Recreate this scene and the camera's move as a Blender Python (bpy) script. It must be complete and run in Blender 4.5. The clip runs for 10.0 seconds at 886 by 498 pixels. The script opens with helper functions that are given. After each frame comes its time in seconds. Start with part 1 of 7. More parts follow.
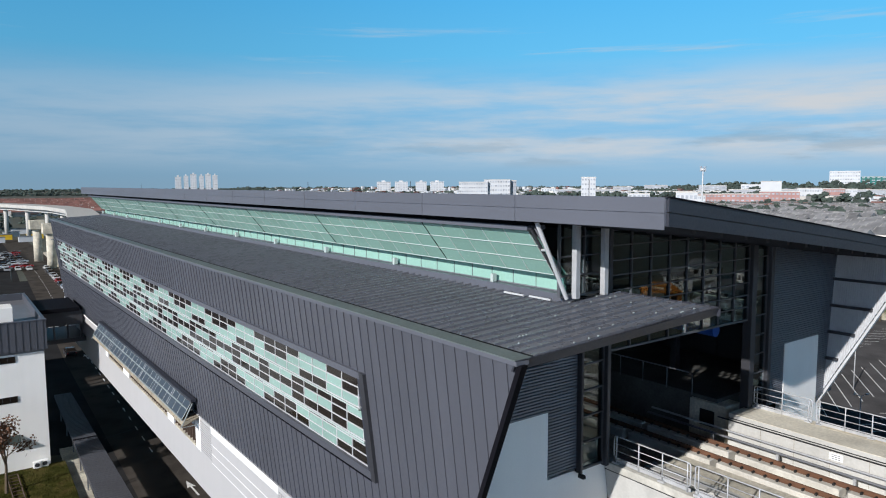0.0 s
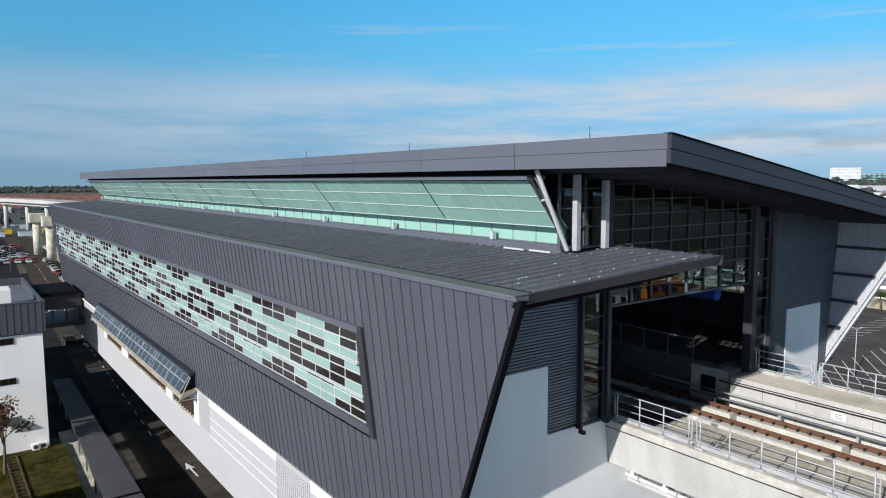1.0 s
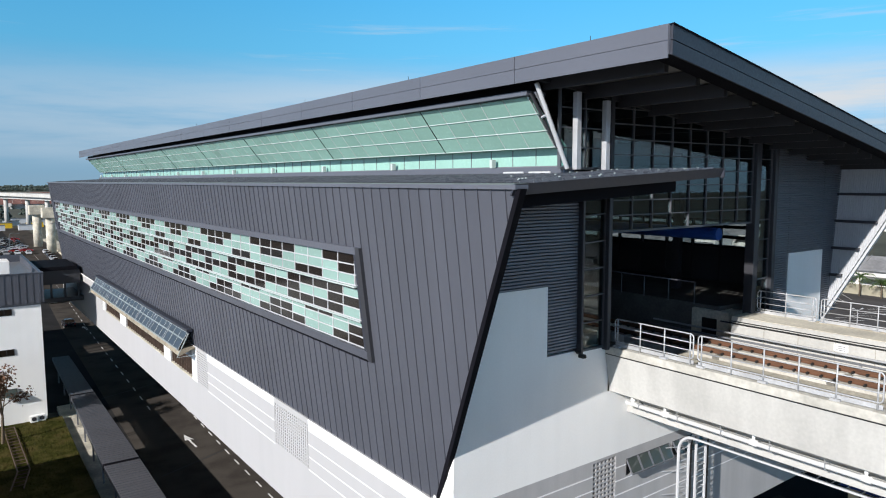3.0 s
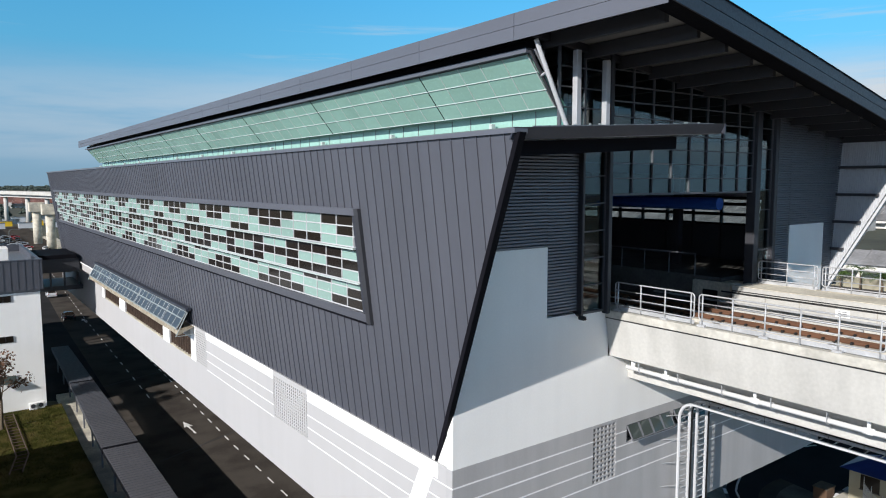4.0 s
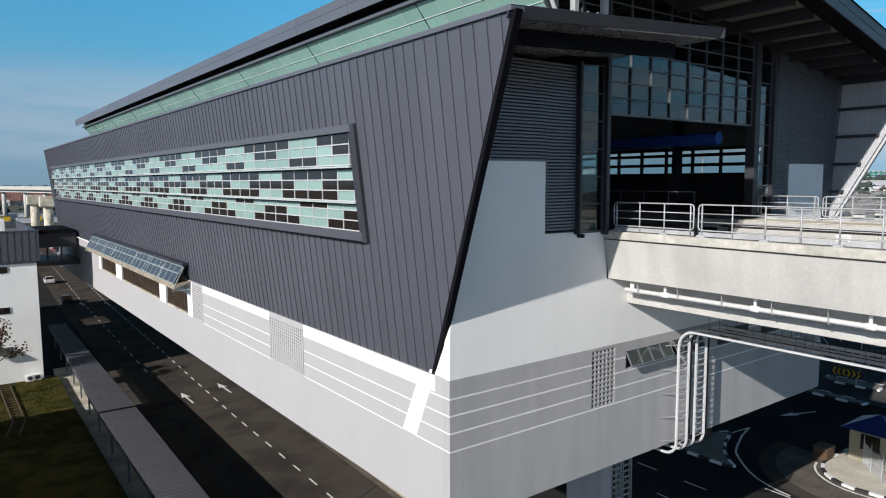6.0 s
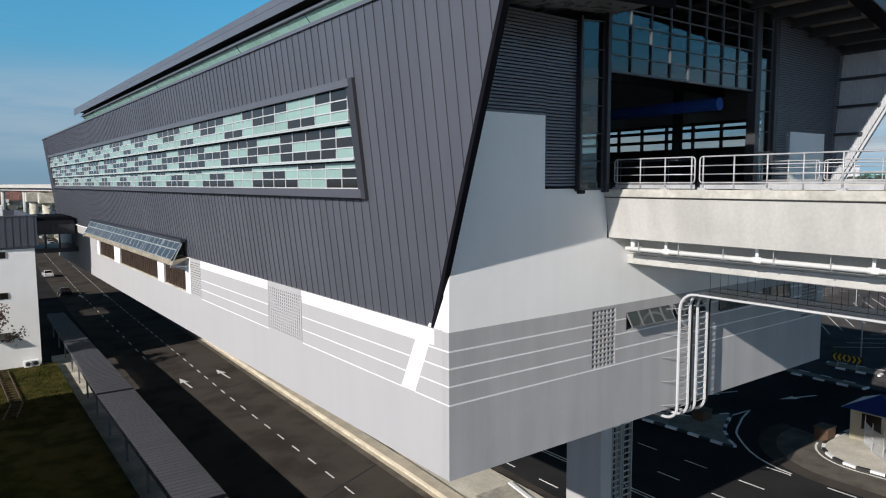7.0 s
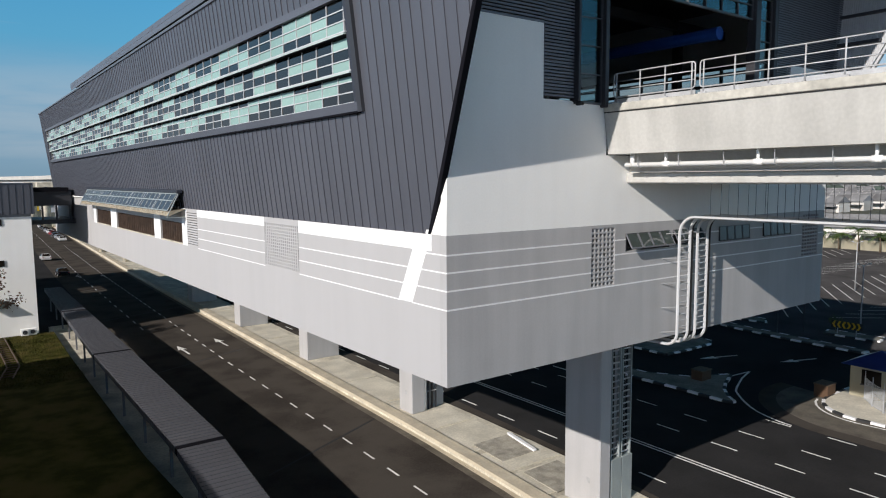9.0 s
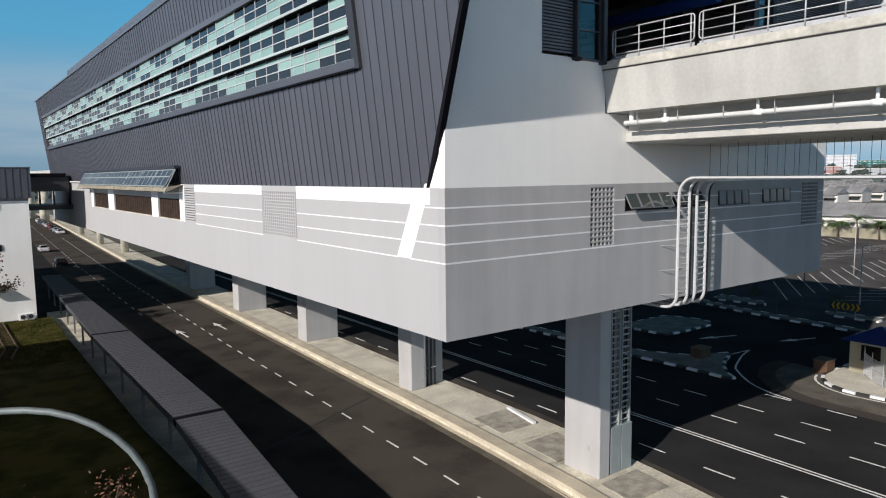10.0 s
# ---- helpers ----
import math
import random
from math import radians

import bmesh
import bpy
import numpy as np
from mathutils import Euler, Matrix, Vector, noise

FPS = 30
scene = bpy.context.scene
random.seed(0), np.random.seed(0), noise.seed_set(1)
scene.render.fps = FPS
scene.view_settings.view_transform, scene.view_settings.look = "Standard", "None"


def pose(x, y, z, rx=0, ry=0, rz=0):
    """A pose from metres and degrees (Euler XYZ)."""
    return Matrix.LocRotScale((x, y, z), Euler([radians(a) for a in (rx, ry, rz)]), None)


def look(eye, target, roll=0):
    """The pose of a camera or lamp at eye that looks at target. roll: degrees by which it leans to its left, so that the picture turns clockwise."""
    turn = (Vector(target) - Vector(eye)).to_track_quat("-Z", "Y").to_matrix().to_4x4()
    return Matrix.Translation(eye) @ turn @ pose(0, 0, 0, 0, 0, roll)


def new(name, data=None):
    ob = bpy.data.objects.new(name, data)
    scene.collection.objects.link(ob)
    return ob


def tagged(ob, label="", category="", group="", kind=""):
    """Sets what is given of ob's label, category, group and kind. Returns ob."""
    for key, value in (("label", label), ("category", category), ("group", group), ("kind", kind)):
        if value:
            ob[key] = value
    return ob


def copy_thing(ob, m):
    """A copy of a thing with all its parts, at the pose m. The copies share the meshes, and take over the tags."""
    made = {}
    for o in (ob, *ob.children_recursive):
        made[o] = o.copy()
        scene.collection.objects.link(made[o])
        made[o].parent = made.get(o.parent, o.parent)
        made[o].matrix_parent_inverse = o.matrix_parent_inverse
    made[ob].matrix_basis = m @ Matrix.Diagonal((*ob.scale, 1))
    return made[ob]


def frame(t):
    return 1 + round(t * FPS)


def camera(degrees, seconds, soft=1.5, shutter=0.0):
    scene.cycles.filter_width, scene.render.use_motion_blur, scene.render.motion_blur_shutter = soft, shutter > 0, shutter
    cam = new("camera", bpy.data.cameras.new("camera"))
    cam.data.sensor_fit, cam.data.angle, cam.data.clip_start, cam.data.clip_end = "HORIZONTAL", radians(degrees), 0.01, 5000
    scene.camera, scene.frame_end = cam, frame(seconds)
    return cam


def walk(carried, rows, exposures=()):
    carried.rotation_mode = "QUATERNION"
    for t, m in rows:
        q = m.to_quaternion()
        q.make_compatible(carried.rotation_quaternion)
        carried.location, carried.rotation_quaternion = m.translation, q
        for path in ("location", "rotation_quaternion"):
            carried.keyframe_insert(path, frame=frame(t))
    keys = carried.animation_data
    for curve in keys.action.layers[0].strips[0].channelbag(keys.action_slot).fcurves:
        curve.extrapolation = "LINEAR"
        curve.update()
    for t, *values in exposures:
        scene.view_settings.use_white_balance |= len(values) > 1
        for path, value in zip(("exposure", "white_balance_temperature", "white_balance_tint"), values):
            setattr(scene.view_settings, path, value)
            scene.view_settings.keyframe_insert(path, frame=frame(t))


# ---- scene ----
# Axes: x along the station's end wall, y along its length, z up; the block's near corner stands at (0, 0).
cam = camera(66.2, 10.0, soft=1.1)
PATH = [
    (0.0, (-13.06, -17.04, 30.07), (-11.878, -15.440, 29.877), -0.2),
    (0.5, (-13.01, -16.98, 29.225), (-11.827, -15.380, 29.026), -0.2),
    (1.0, (-12.955, -16.965, 28.416), (-11.773, -15.364, 28.215), -0.2),
    (1.5, (-12.91, -16.99, 27.65), (-11.730, -15.388, 27.449), -0.2),
    (2.0, (-12.93, -17.03, 26.925), (-11.750, -15.427, 26.724), -0.15),
    (2.5, (-12.97, -17.036, 26.235), (-11.789, -15.435, 26.034), -0.1),
    (4.0, (-12.925, -17.05, 24.096), (-11.744, -15.448, 23.897), -0.15),
    (4.5, (-12.925, -17.08, 23.389), (-11.744, -15.478, 23.188), -0.2),
    (5.0, (-12.912, -17.12, 22.67), (-11.731, -15.518, 22.468), -0.2),
    (5.5, (-12.905, -17.13, 21.92), (-11.723, -15.529, 21.718), -0.25),
    (7.0, (-12.875, -17.10, 19.48), (-11.691, -15.501, 19.283), -0.3),
    (7.5, (-12.862, -17.13, 18.75), (-11.679, -15.530, 18.548), -0.35),
    (8.0, (-12.872, -17.12, 17.969), (-11.686, -15.523, 17.767), -0.4),
    (8.5, (-12.878, -17.125, 17.21), (-11.691, -15.528, 17.006), -0.4),
    (9.0, (-12.870, -17.15, 16.46), (-11.684, -15.553, 16.254), -0.4),
    (9.5, (-12.866, -17.155, 15.764), (-11.678, -15.560, 15.551), -0.5),
    (10.0, (-12.884, -17.165, 15.072), (-11.696, -15.571, 14.855), -0.65),
]
# the clip's camera slowly closes down and warms its picture
LIGHT = [(0.0, 0.15, 6300, 12), (2.5, 0.36, 6350, 12), (5.0, 0.2, 6450, 12), (7.5, 0.06, 6600, 13), (10.0, 0.06, 6650, 13)]
walk(cam, [(t, look(eye, target, roll)) for t, eye, target, roll in PATH], LIGHT)

# ---- light ----
SUN_WAY = Vector((3.39, 1.0, -1.66)).normalized()      # the way the sunlight travels
world = bpy.data.worlds.new("world")
scene.world = world
world.use_nodes = True


def build_world():
    nt = world.node_tree
    nt.nodes.clear()
    out = nt.nodes.new("ShaderNodeOutputWorld")
    bg = nt.nodes.new("ShaderNodeBackground")
    sky = nt.nodes.new("ShaderNodeTexSky")
    sky.sky_type = "NISHITA"
    sky.sun_disc = False
    sky.sun_elevation = math.asin(-SUN_WAY.z)
    sky.sun_rotation = math.atan2(-SUN_WAY.x, -SUN_WAY.y)
    sky.altitude = 50
    sky.air_density = 1.0
    sky.dust_density = 0.15
    sky.ozone_density = 5.0
    def node(kind, **inputs):
        n = nt.nodes.new(kind)
        for k, v in inputs.items():
            n.inputs[k.replace("_", " ")].default_value = v
        return n

    def span(sock, a, b, lo, hi):
        n = node("ShaderNodeMapRange", From_Min=a, From_Max=b, To_Min=lo, To_Max=hi)
        n.interpolation_type = "SMOOTHSTEP"
        nt.links.new(sock, n.inputs["Value"])
        return n.outputs[0]

    def math2(op, a, b):
        n = nt.nodes.new("ShaderNodeMath")
        n.operation = op
        for i, v in enumerate((a, b)):
            if isinstance(v, (int, float)):
                n.inputs[i].default_value = v
            else:
                nt.links.new(v, n.inputs[i])
        return n.outputs[0]

    def blend(fac, a, b):
        n = nt.nodes.new("ShaderNodeMix")
        n.data_type = "RGBA"
        for key, v in (("Factor", fac), ("A", a), ("B", b)):
            if isinstance(v, (tuple, float)):
                n.inputs[key].default_value = v
            else:
                nt.links.new(v, n.inputs[key])
        return n.outputs["Result"]

    def cloud(scale, place, size, detail, lo, hi):
        """Noise drawn out sideways over the sky."""
        mp = node("ShaderNodeMapping", Scale=scale, Location=place)
        nt.links.new(co.outputs["Generated"], mp.inputs[0])
        ns = node("ShaderNodeTexNoise", Scale=size, Detail=detail, Roughness=0.6)
        nt.links.new(mp.outputs[0], ns.inputs["Vector"])
        return span(ns.outputs["Fac"], lo, hi, 0.0, 1.0)

    co = nt.nodes.new("ShaderNodeTexCoord")
    sep = nt.nodes.new("ShaderNodeSeparateXYZ")
    nt.links.new(co.outputs["Generated"], sep.inputs[0])
    high, east = sep.outputs["Z"], span(sep.outputs["X"], 0.05, 0.95, 0.0, 1.0)
    # deep blue overhead, pale blue haze low down, brighter towards the sun
    deep = nt.nodes.new("ShaderNodeVectorMath")
    deep.operation = "MULTIPLY"
    deep.inputs[1].default_value = (0.08, 0.045, 0.085)
    nt.links.new(sky.outputs[0], deep.inputs[0])
    hz = nt.nodes.new("ShaderNodeValToRGB")
    e = hz.color_ramp.elements
    e[0].position, e[0].color = 0.0, (0.285, 0.47, 0.62, 1)
    e[1].position, e[1].color = 0.30, (0.075, 0.45, 0.86, 1)
    for p, c in ((0.04, (0.262, 0.50, 0.70, 1)), (0.1, (0.235, 0.53, 0.78, 1)), (0.18, (0.14, 0.54, 0.87, 1))):
        e.new(p).color = c
    nt.links.new(high, hz.inputs[0])
    toward = nt.nodes.new("ShaderNodeVectorMath")
    toward.operation = "DOT_PRODUCT"
    toward.inputs[1].default_value = Vector((-SUN_WAY.x, -SUN_WAY.y, 0.0)).normalized()
    nt.links.new(co.outputs["Generated"], toward.inputs[0])
    lift = nt.nodes.new("ShaderNodeVectorMath")
    lift.operation = "SCALE"
    nt.links.new(math2("MULTIPLY", span(toward.outputs["Value"], -0.3, 0.6, 13.4, 34.0), math2("ADD", math2("MULTIPLY", east, 0.38), 0.83)), lift.inputs["Scale"])
    nt.links.new(blend(span(toward.outputs["Value"], -0.2, 0.9, 0.0, 0.85), hz.outputs[0], (0.33, 0.448, 0.655, 1)), lift.inputs[0])
    air = blend(span(high, 0.26, 0.38, 1.0, 0.0), deep.outputs[0], lift.outputs[0])
    # a long veil of haze, thin wisps above it, grey cloud bases over the horizon
    veil = math2("MULTIPLY", cloud((1.6, 1.6, 14.0), (0.3, 0.1, 0.2), 1.4, 6.0, 0.3, 0.62), math2("MULTIPLY", span(high, 0.01, 0.05, 0.0, 1.0), span(high, 0.1, 0.18, 1.0, 0.0)))
    air = blend(math2("MULTIPLY", veil, math2("ADD", math2("MULTIPLY", east, 0.75), 0.3)), air, (9.3, 9.9, 10.2, 1))
    wisp = math2("MULTIPLY", cloud((1.4, 1.4, 26.0), (1.7, 0.4, 0.9), 2.2, 8.0, 0.58, 0.78), math2("MULTIPLY", span(high, 0.1, 0.15, 0.0, 1.0), span(high, 0.19, 0.25, 1.0, 0.0)))
    air = blend(math2("MULTIPLY", wisp, 0.5), air, (8.0, 9.0, 9.5, 1))
    base = math2("MULTIPLY", cloud((2.6, 2.6, 16.0), (0.9, 1.3, 0.1), 2.0, 7.0, 0.5, 0.64), math2("MULTIPLY", span(high, 0.015, 0.035, 0.0, 1.0), span(high, 0.055, 0.085, 1.0, 0.0)))
    air = blend(math2("MULTIPLY", base, math2("MULTIPLY", east, 0.4)), air, (3.7, 5.2, 6.3, 1))
    nt.links.new(air, bg.inputs["Color"])
    bg.inputs["Strength"].default_value = 0.058
    nt.links.new(bg.outputs[0], out.inputs[0])


build_world()
sun = new("sun", bpy.data.lights.new("sun", "SUN"))
sun.data.energy = 4.6
sun.data.angle = radians(0.53)
sun.data.color = (1.0, 0.965, 0.915)
sun.matrix_world = look((0, 0, 0), SUN_WAY)
scene.view_settings.exposure = 0.4


# ---- materials ----
def material(name, colour, rough=0.6, metal=0.0, vary=0.12, grain=3.0, fine=40.0, bump=0.0, spec=0.5, isle=0.0, streak=0.0, tint=None):
    """Base colour varied at two sizes (metres in object space), optional streaks down the wall, bump, and a change from piece to piece."""
    m = bpy.data.materials.new(name)
    m.use_nodes = True
    nt = m.node_tree
    bs = nt.nodes["Principled BSDF"]
    bs.inputs["Metallic"].default_value = metal
    bs.inputs["Specular IOR Level"].default_value = spec
    geo = nt.nodes.new("ShaderNodeNewGeometry")
    n1 = nt.nodes.new("ShaderNodeTexNoise")
    n1.inputs["Scale"].default_value = 1.0 / grain
    n1.inputs["Detail"].default_value = 5
    n2 = nt.nodes.new("ShaderNodeTexNoise")
    n2.inputs["Scale"].default_value = fine
    n2.inputs["Detail"].default_value = 3
    if streak:
        mp = nt.nodes.new("ShaderNodeMapping")
        mp.inputs["Scale"].default_value = (1, 1, 0.08)
        nt.links.new(geo.outputs["Position"], mp.inputs[0])
        n3 = nt.nodes.new("ShaderNodeTexNoise")
        n3.inputs["Scale"].default_value = 1.6
        n3.inputs["Detail"].default_value = 6
        nt.links.new(mp.outputs[0], n3.inputs["Vector"])
    nt.links.new(geo.outputs["Position"], n1.inputs["Vector"])
    nt.links.new(geo.outputs["Position"], n2.inputs["Vector"])

    def scaled(sock, lo, hi, a=0.3, b=0.7):
        mr = nt.nodes.new("ShaderNodeMapRange")
        mr.inputs["From Min"].default_value = a
        mr.inputs["From Max"].default_value = b
        mr.inputs["To Min"].default_value = lo
        mr.inputs["To Max"].default_value = hi
        nt.links.new(sock, mr.inputs["Value"])
        return mr.outputs[0]

    def times(a, b):
        mm = nt.nodes.new("ShaderNodeMath")
        mm.operation = "MULTIPLY"
        nt.links.new(a, mm.inputs[0])
        nt.links.new(b, mm.inputs[1])
        return mm.outputs[0]

    f = times(scaled(n1.outputs["Fac"], 1 - vary, 1 + vary), scaled(n2.outputs["Fac"], 1 - vary * 0.6, 1 + vary * 0.6))
    if streak:
        f = times(f, scaled(n3.outputs["Fac"], 1.0 - streak, 1.0 + streak * 0.3, 0.35, 0.6))
    if isle:
        oi = nt.nodes.new("ShaderNodeObjectInfo")
        add = nt.nodes.new("ShaderNodeMath")
        add.operation = "ADD"
        nt.links.new(oi.outputs["Random"], add.inputs[0])
        nt.links.new(geo.outputs["Random Per Island"], add.inputs[1])
        fr = nt.nodes.new("ShaderNodeMath")
        fr.operation = "FRACT"
        nt.links.new(add.outputs[0], fr.inputs[0])
        f = times(f, scaled(fr.outputs[0], 1 - isle, 1 + isle, 0, 1))
    col = nt.nodes.new("ShaderNodeVectorMath")
    col.operation = "SCALE"
    col.inputs[0].default_value = colour
    nt.links.new(f, col.inputs["Scale"])
    if tint:
        mx = nt.nodes.new("ShaderNodeMix")
        mx.data_type = "RGBA"
        nt.links.new(scaled(n1.outputs["Fac"], 0, 1, 0.42, 0.62), mx.inputs["Factor"])
        nt.links.new(col.outputs[0], mx.inputs["A"])
        mx.inputs["B"].default_value = (*tint, 1)
        nt.links.new(mx.outputs["Result"], bs.inputs["Base Color"])
    else:
        nt.links.new(col.outputs[0], bs.inputs["Base Color"])
    nt.links.new(scaled(n2.outputs["Fac"], max(rough - 0.08, 0.02), min(rough + 0.08, 1)), bs.inputs["Roughness"])
    if bump:
        bp = nt.nodes.new("ShaderNodeBump")
        bp.inputs["Strength"].default_value = 0.5
        bp.inputs["Distance"].default_value = bump
        nt.links.new(n2.outputs["Fac"], bp.inputs["Height"])
        nt.links.new(bp.outputs[0], bs.inputs["Normal"])
    return m


def glass_material(name, colour, rough, trans, ior=1.5):
    m = bpy.data.materials.new(name)
    m.use_nodes = True
    nt = m.node_tree
    bs = nt.nodes["Principled BSDF"]
    bs.inputs["Roughness"].default_value = rough
    bs.inputs["Base Color"].default_value = (*colour, 1)
    bs.inputs["Transmission Weight"].default_value = trans
    bs.inputs["IOR"].default_value = ior
    return m


CLAD = material("dark_grey_cladding", (0.083, 0.088, 0.106), 0.42, 0.0, 0.06, 6, 9, spec=0.5, isle=0.035, streak=0.04)
ROOFING = material("grey_roof_sheet", (0.142, 0.149, 0.17), 0.3, 0.0, 0.08, 4, 2.5, spec=0.6, isle=0.06)
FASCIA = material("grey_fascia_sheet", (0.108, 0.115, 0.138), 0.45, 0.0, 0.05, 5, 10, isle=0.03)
FLASH = material("grey_green_flashing", (0.13, 0.155, 0.155), 0.45, 0.0, 0.12, 1.5, 12)
# on the end fascias this darker grey carries the low light they stand in
EDGE = material("darkened_grey_sheet", (0.031, 0.034, 0.046), 0.5, 0.0, 0.08, 4, 12, isle=0.03)
# concrete with shade put into its colour, for the islands' paving
PATHCON = material("shade_darkened_concrete", (0.27, 0.26, 0.225), 0.9, 0.0, 0.3, 1.5, 8, bump=0.004, spec=0.1)
WALKROOF = material("grey_walkway_roof_sheet", (0.088, 0.091, 0.104), 0.5, 0.0, 0.05, 3, 6, isle=0.05)
# platform concrete, darkened to carry the dimness under the station roof
DARKCON = material("indoor_darkened_concrete", (0.11, 0.108, 0.1), 0.9, 0.0, 0.25, 1.5, 8, bump=0.004, spec=0.1)
DUSTY = material("dusty_cream_concrete", (0.54, 0.48, 0.37), 0.9, 0.0, 0.14, 1.2, 7, bump=0.005)
STAINED = material("stained_concrete_coping", (0.5, 0.485, 0.43), 0.85, 0.0, 0.2, 0.7, 6, bump=0.005)
COVERS = material("pale_green_grey_steel", (0.28, 0.32, 0.32), 0.5, 0.0, 0.08, 1, 12)
RUSTY = material("rusty_dark_steel", (0.09, 0.06, 0.045), 0.8, 0.1, 0.3, 0.4, 20)
RAILING = material("pale_mint_metal", (0.46, 0.53, 0.51), 0.45, 0.0, 0.06, 2, 20)
DUSTROAD = material("dusty_asphalt", (0.135, 0.12, 0.098), 0.9, 0.0, 0.3, 1.5, 10, bump=0.004, spec=0.15)
DIMGLASS = glass_material("grey_tinted_glass", (0.42, 0.48, 0.48), 0.0, 1.0)
INNER = material("grey_lining_sheet", (0.48, 0.49, 0.5), 0.55, 0.0, 0.06, 2, 12)
GRITTY = material("gritty_concrete_cover", (0.36, 0.335, 0.28), 0.95, 0.0, 0.3, 0.5, 16, bump=0.02)
PALEASPHALT = material("faded_grey_asphalt", (0.1, 0.096, 0.096), 0.95, 0.0, 0.25, 5, 12, bump=0.004, spec=0.02)
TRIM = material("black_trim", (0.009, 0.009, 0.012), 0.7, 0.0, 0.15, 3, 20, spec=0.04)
STEEL = material("grey_painted_steel", (0.16, 0.165, 0.18), 0.45, 0.0, 0.1, 2, 25)
FRAMING = material("dark_grey_window_framing", (0.085, 0.09, 0.1), 0.45, 0.0, 0.1, 2, 25)
DARKSTEEL = material("dark_painted_steel", (0.036, 0.037, 0.043), 0.5, 0.0, 0.1, 2, 25)
PALESTEEL = material("pale_painted_steel", (0.52, 0.53, 0.54), 0.4, 0.0, 0.08, 2, 25)
GALV = material("galvanised_steel", (0.46, 0.47, 0.48), 0.55, 0.25, 0.15, 0.6, 30)
LOUVRE = material("grey_louvre_sheet", (0.155, 0.166, 0.192), 0.5, 0.0, 0.06, 3, 12, isle=0.04)
WHITE = material("white_wall_paint", (0.92, 0.92, 0.895), 0.75, 0.0, 0.025, 3, 14, streak=0.015)
PALE = material("pale_grey_wall_paint", (0.438, 0.434, 0.434), 0.75, 0.0, 0.05, 2.2, 14, streak=0.07)
PALER = material("off_white_wall_paint", (0.44, 0.436, 0.436), 0.75, 0.0, 0.02, 6, 14, streak=0.02)
LINE = material("white_line_paint", (0.84, 0.84, 0.84), 0.7, 0.0, 0.03, 3, 14)
CONCRETE = material("pale_concrete", (0.505, 0.498, 0.465), 0.8, 0.0, 0.09, 2.6, 9, bump=0.003, streak=0.09)
OLDCON = material("weathered_concrete", (0.58, 0.54, 0.44), 0.85, 0.0, 0.3, 1.8, 7, bump=0.006)
PAVING = material("dusty_concrete_paving", (0.62, 0.58, 0.48), 0.9, 0.0, 0.2, 2.2, 8, bump=0.005, isle=0.05)
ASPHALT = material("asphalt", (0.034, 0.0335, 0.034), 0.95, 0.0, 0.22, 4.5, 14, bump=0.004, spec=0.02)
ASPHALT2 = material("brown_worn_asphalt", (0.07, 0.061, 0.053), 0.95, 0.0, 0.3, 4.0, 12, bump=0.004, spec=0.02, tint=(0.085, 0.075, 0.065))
MARK = material("road_paint", (0.78, 0.78, 0.75), 0.7, 0.0, 0.15, 0.7, 20)
BLACKP = material("black_kerb_paint", (0.03, 0.03, 0.03), 0.7, 0.0, 0.2, 0.7, 20)
GRASS = material("grass", (0.052, 0.056, 0.012), 0.95, 0.0, 0.35, 1.6, 10, bump=0.02, isle=0.25, tint=(0.08, 0.066, 0.022), spec=0.05)
EARTH = material("far_ground", (0.075, 0.08, 0.058), 0.95, 0.0, 0.4, 60, 0.3)
LEAF = material("leaf", (0.05, 0.075, 0.025), 0.7, 0.0, 0.3, 2, 8, isle=0.35)
# bluish tint of the far leaves is distance haze put into the colour
FARLEAF = material("hazed_far_foliage", (0.05, 0.07, 0.058), 0.9, 0.0, 0.3, 20, 1, isle=0.3)
PALMLEAF = material("palm_leaf", (0.07, 0.12, 0.03), 0.6, 0.0, 0.3, 2, 8, isle=0.3)
DRYLEAF = material("brown_leaf", (0.13, 0.06, 0.03), 0.7, 0.0, 0.3, 2, 8, isle=0.4)
BARK = material("bark", (0.12, 0.09, 0.06), 0.9, 0.0, 0.25, 0.5, 14, bump=0.01)
MINT = material("mint_opal_glass", (0.262, 0.395, 0.352), 0.2, 0.0, 0.04, 2, 8, isle=0.09, spec=0.35)
MINT2 = material("mint_tinted_glass", (0.275, 0.470, 0.397), 0.2, 0.0, 0.06, 3, 8, isle=0.06, spec=0.35)
SMOKE = glass_material("dark_brown_glass", (0.018, 0.014, 0.011), 0.08, 0.0, 1.36)
BROWNGLASS = glass_material("brown_window_glass", (0.085, 0.066, 0.045), 0.25, 0.0)
AWNSHEET = material("ochre_ribbed_sheet", (0.31, 0.27, 0.2), 0.7, 0.0, 0.2, 0.8, 10)
CLEAR = glass_material("green_tinted_glass", (0.36, 0.52, 0.53), 0.0, 1.0, 1.33)
CLEAR.node_tree.nodes["Principled BSDF"].inputs["IOR"].default_value = 1.5
SOLAR = material("solar_cell", (0.045, 0.056, 0.07), 0.4, 0.0, 0.05, 1, 20, isle=0.05, spec=0.3)
BLUE = material("blue_sheet", (0.012, 0.06, 0.26), 0.5, 0.0, 0.1, 1, 10)
RAIL = material("rusty_rail", (0.13, 0.062, 0.034), 0.8, 0.1, 0.2, 0.8, 20)
BLOCK = material("rail_block_concrete", (0.55, 0.53, 0.47), 0.85, 0.0, 0.15, 1.0, 10)
BLACK = material("black_rubber", (0.012, 0.012, 0.012), 0.6, 0.0, 0.1, 1, 20)
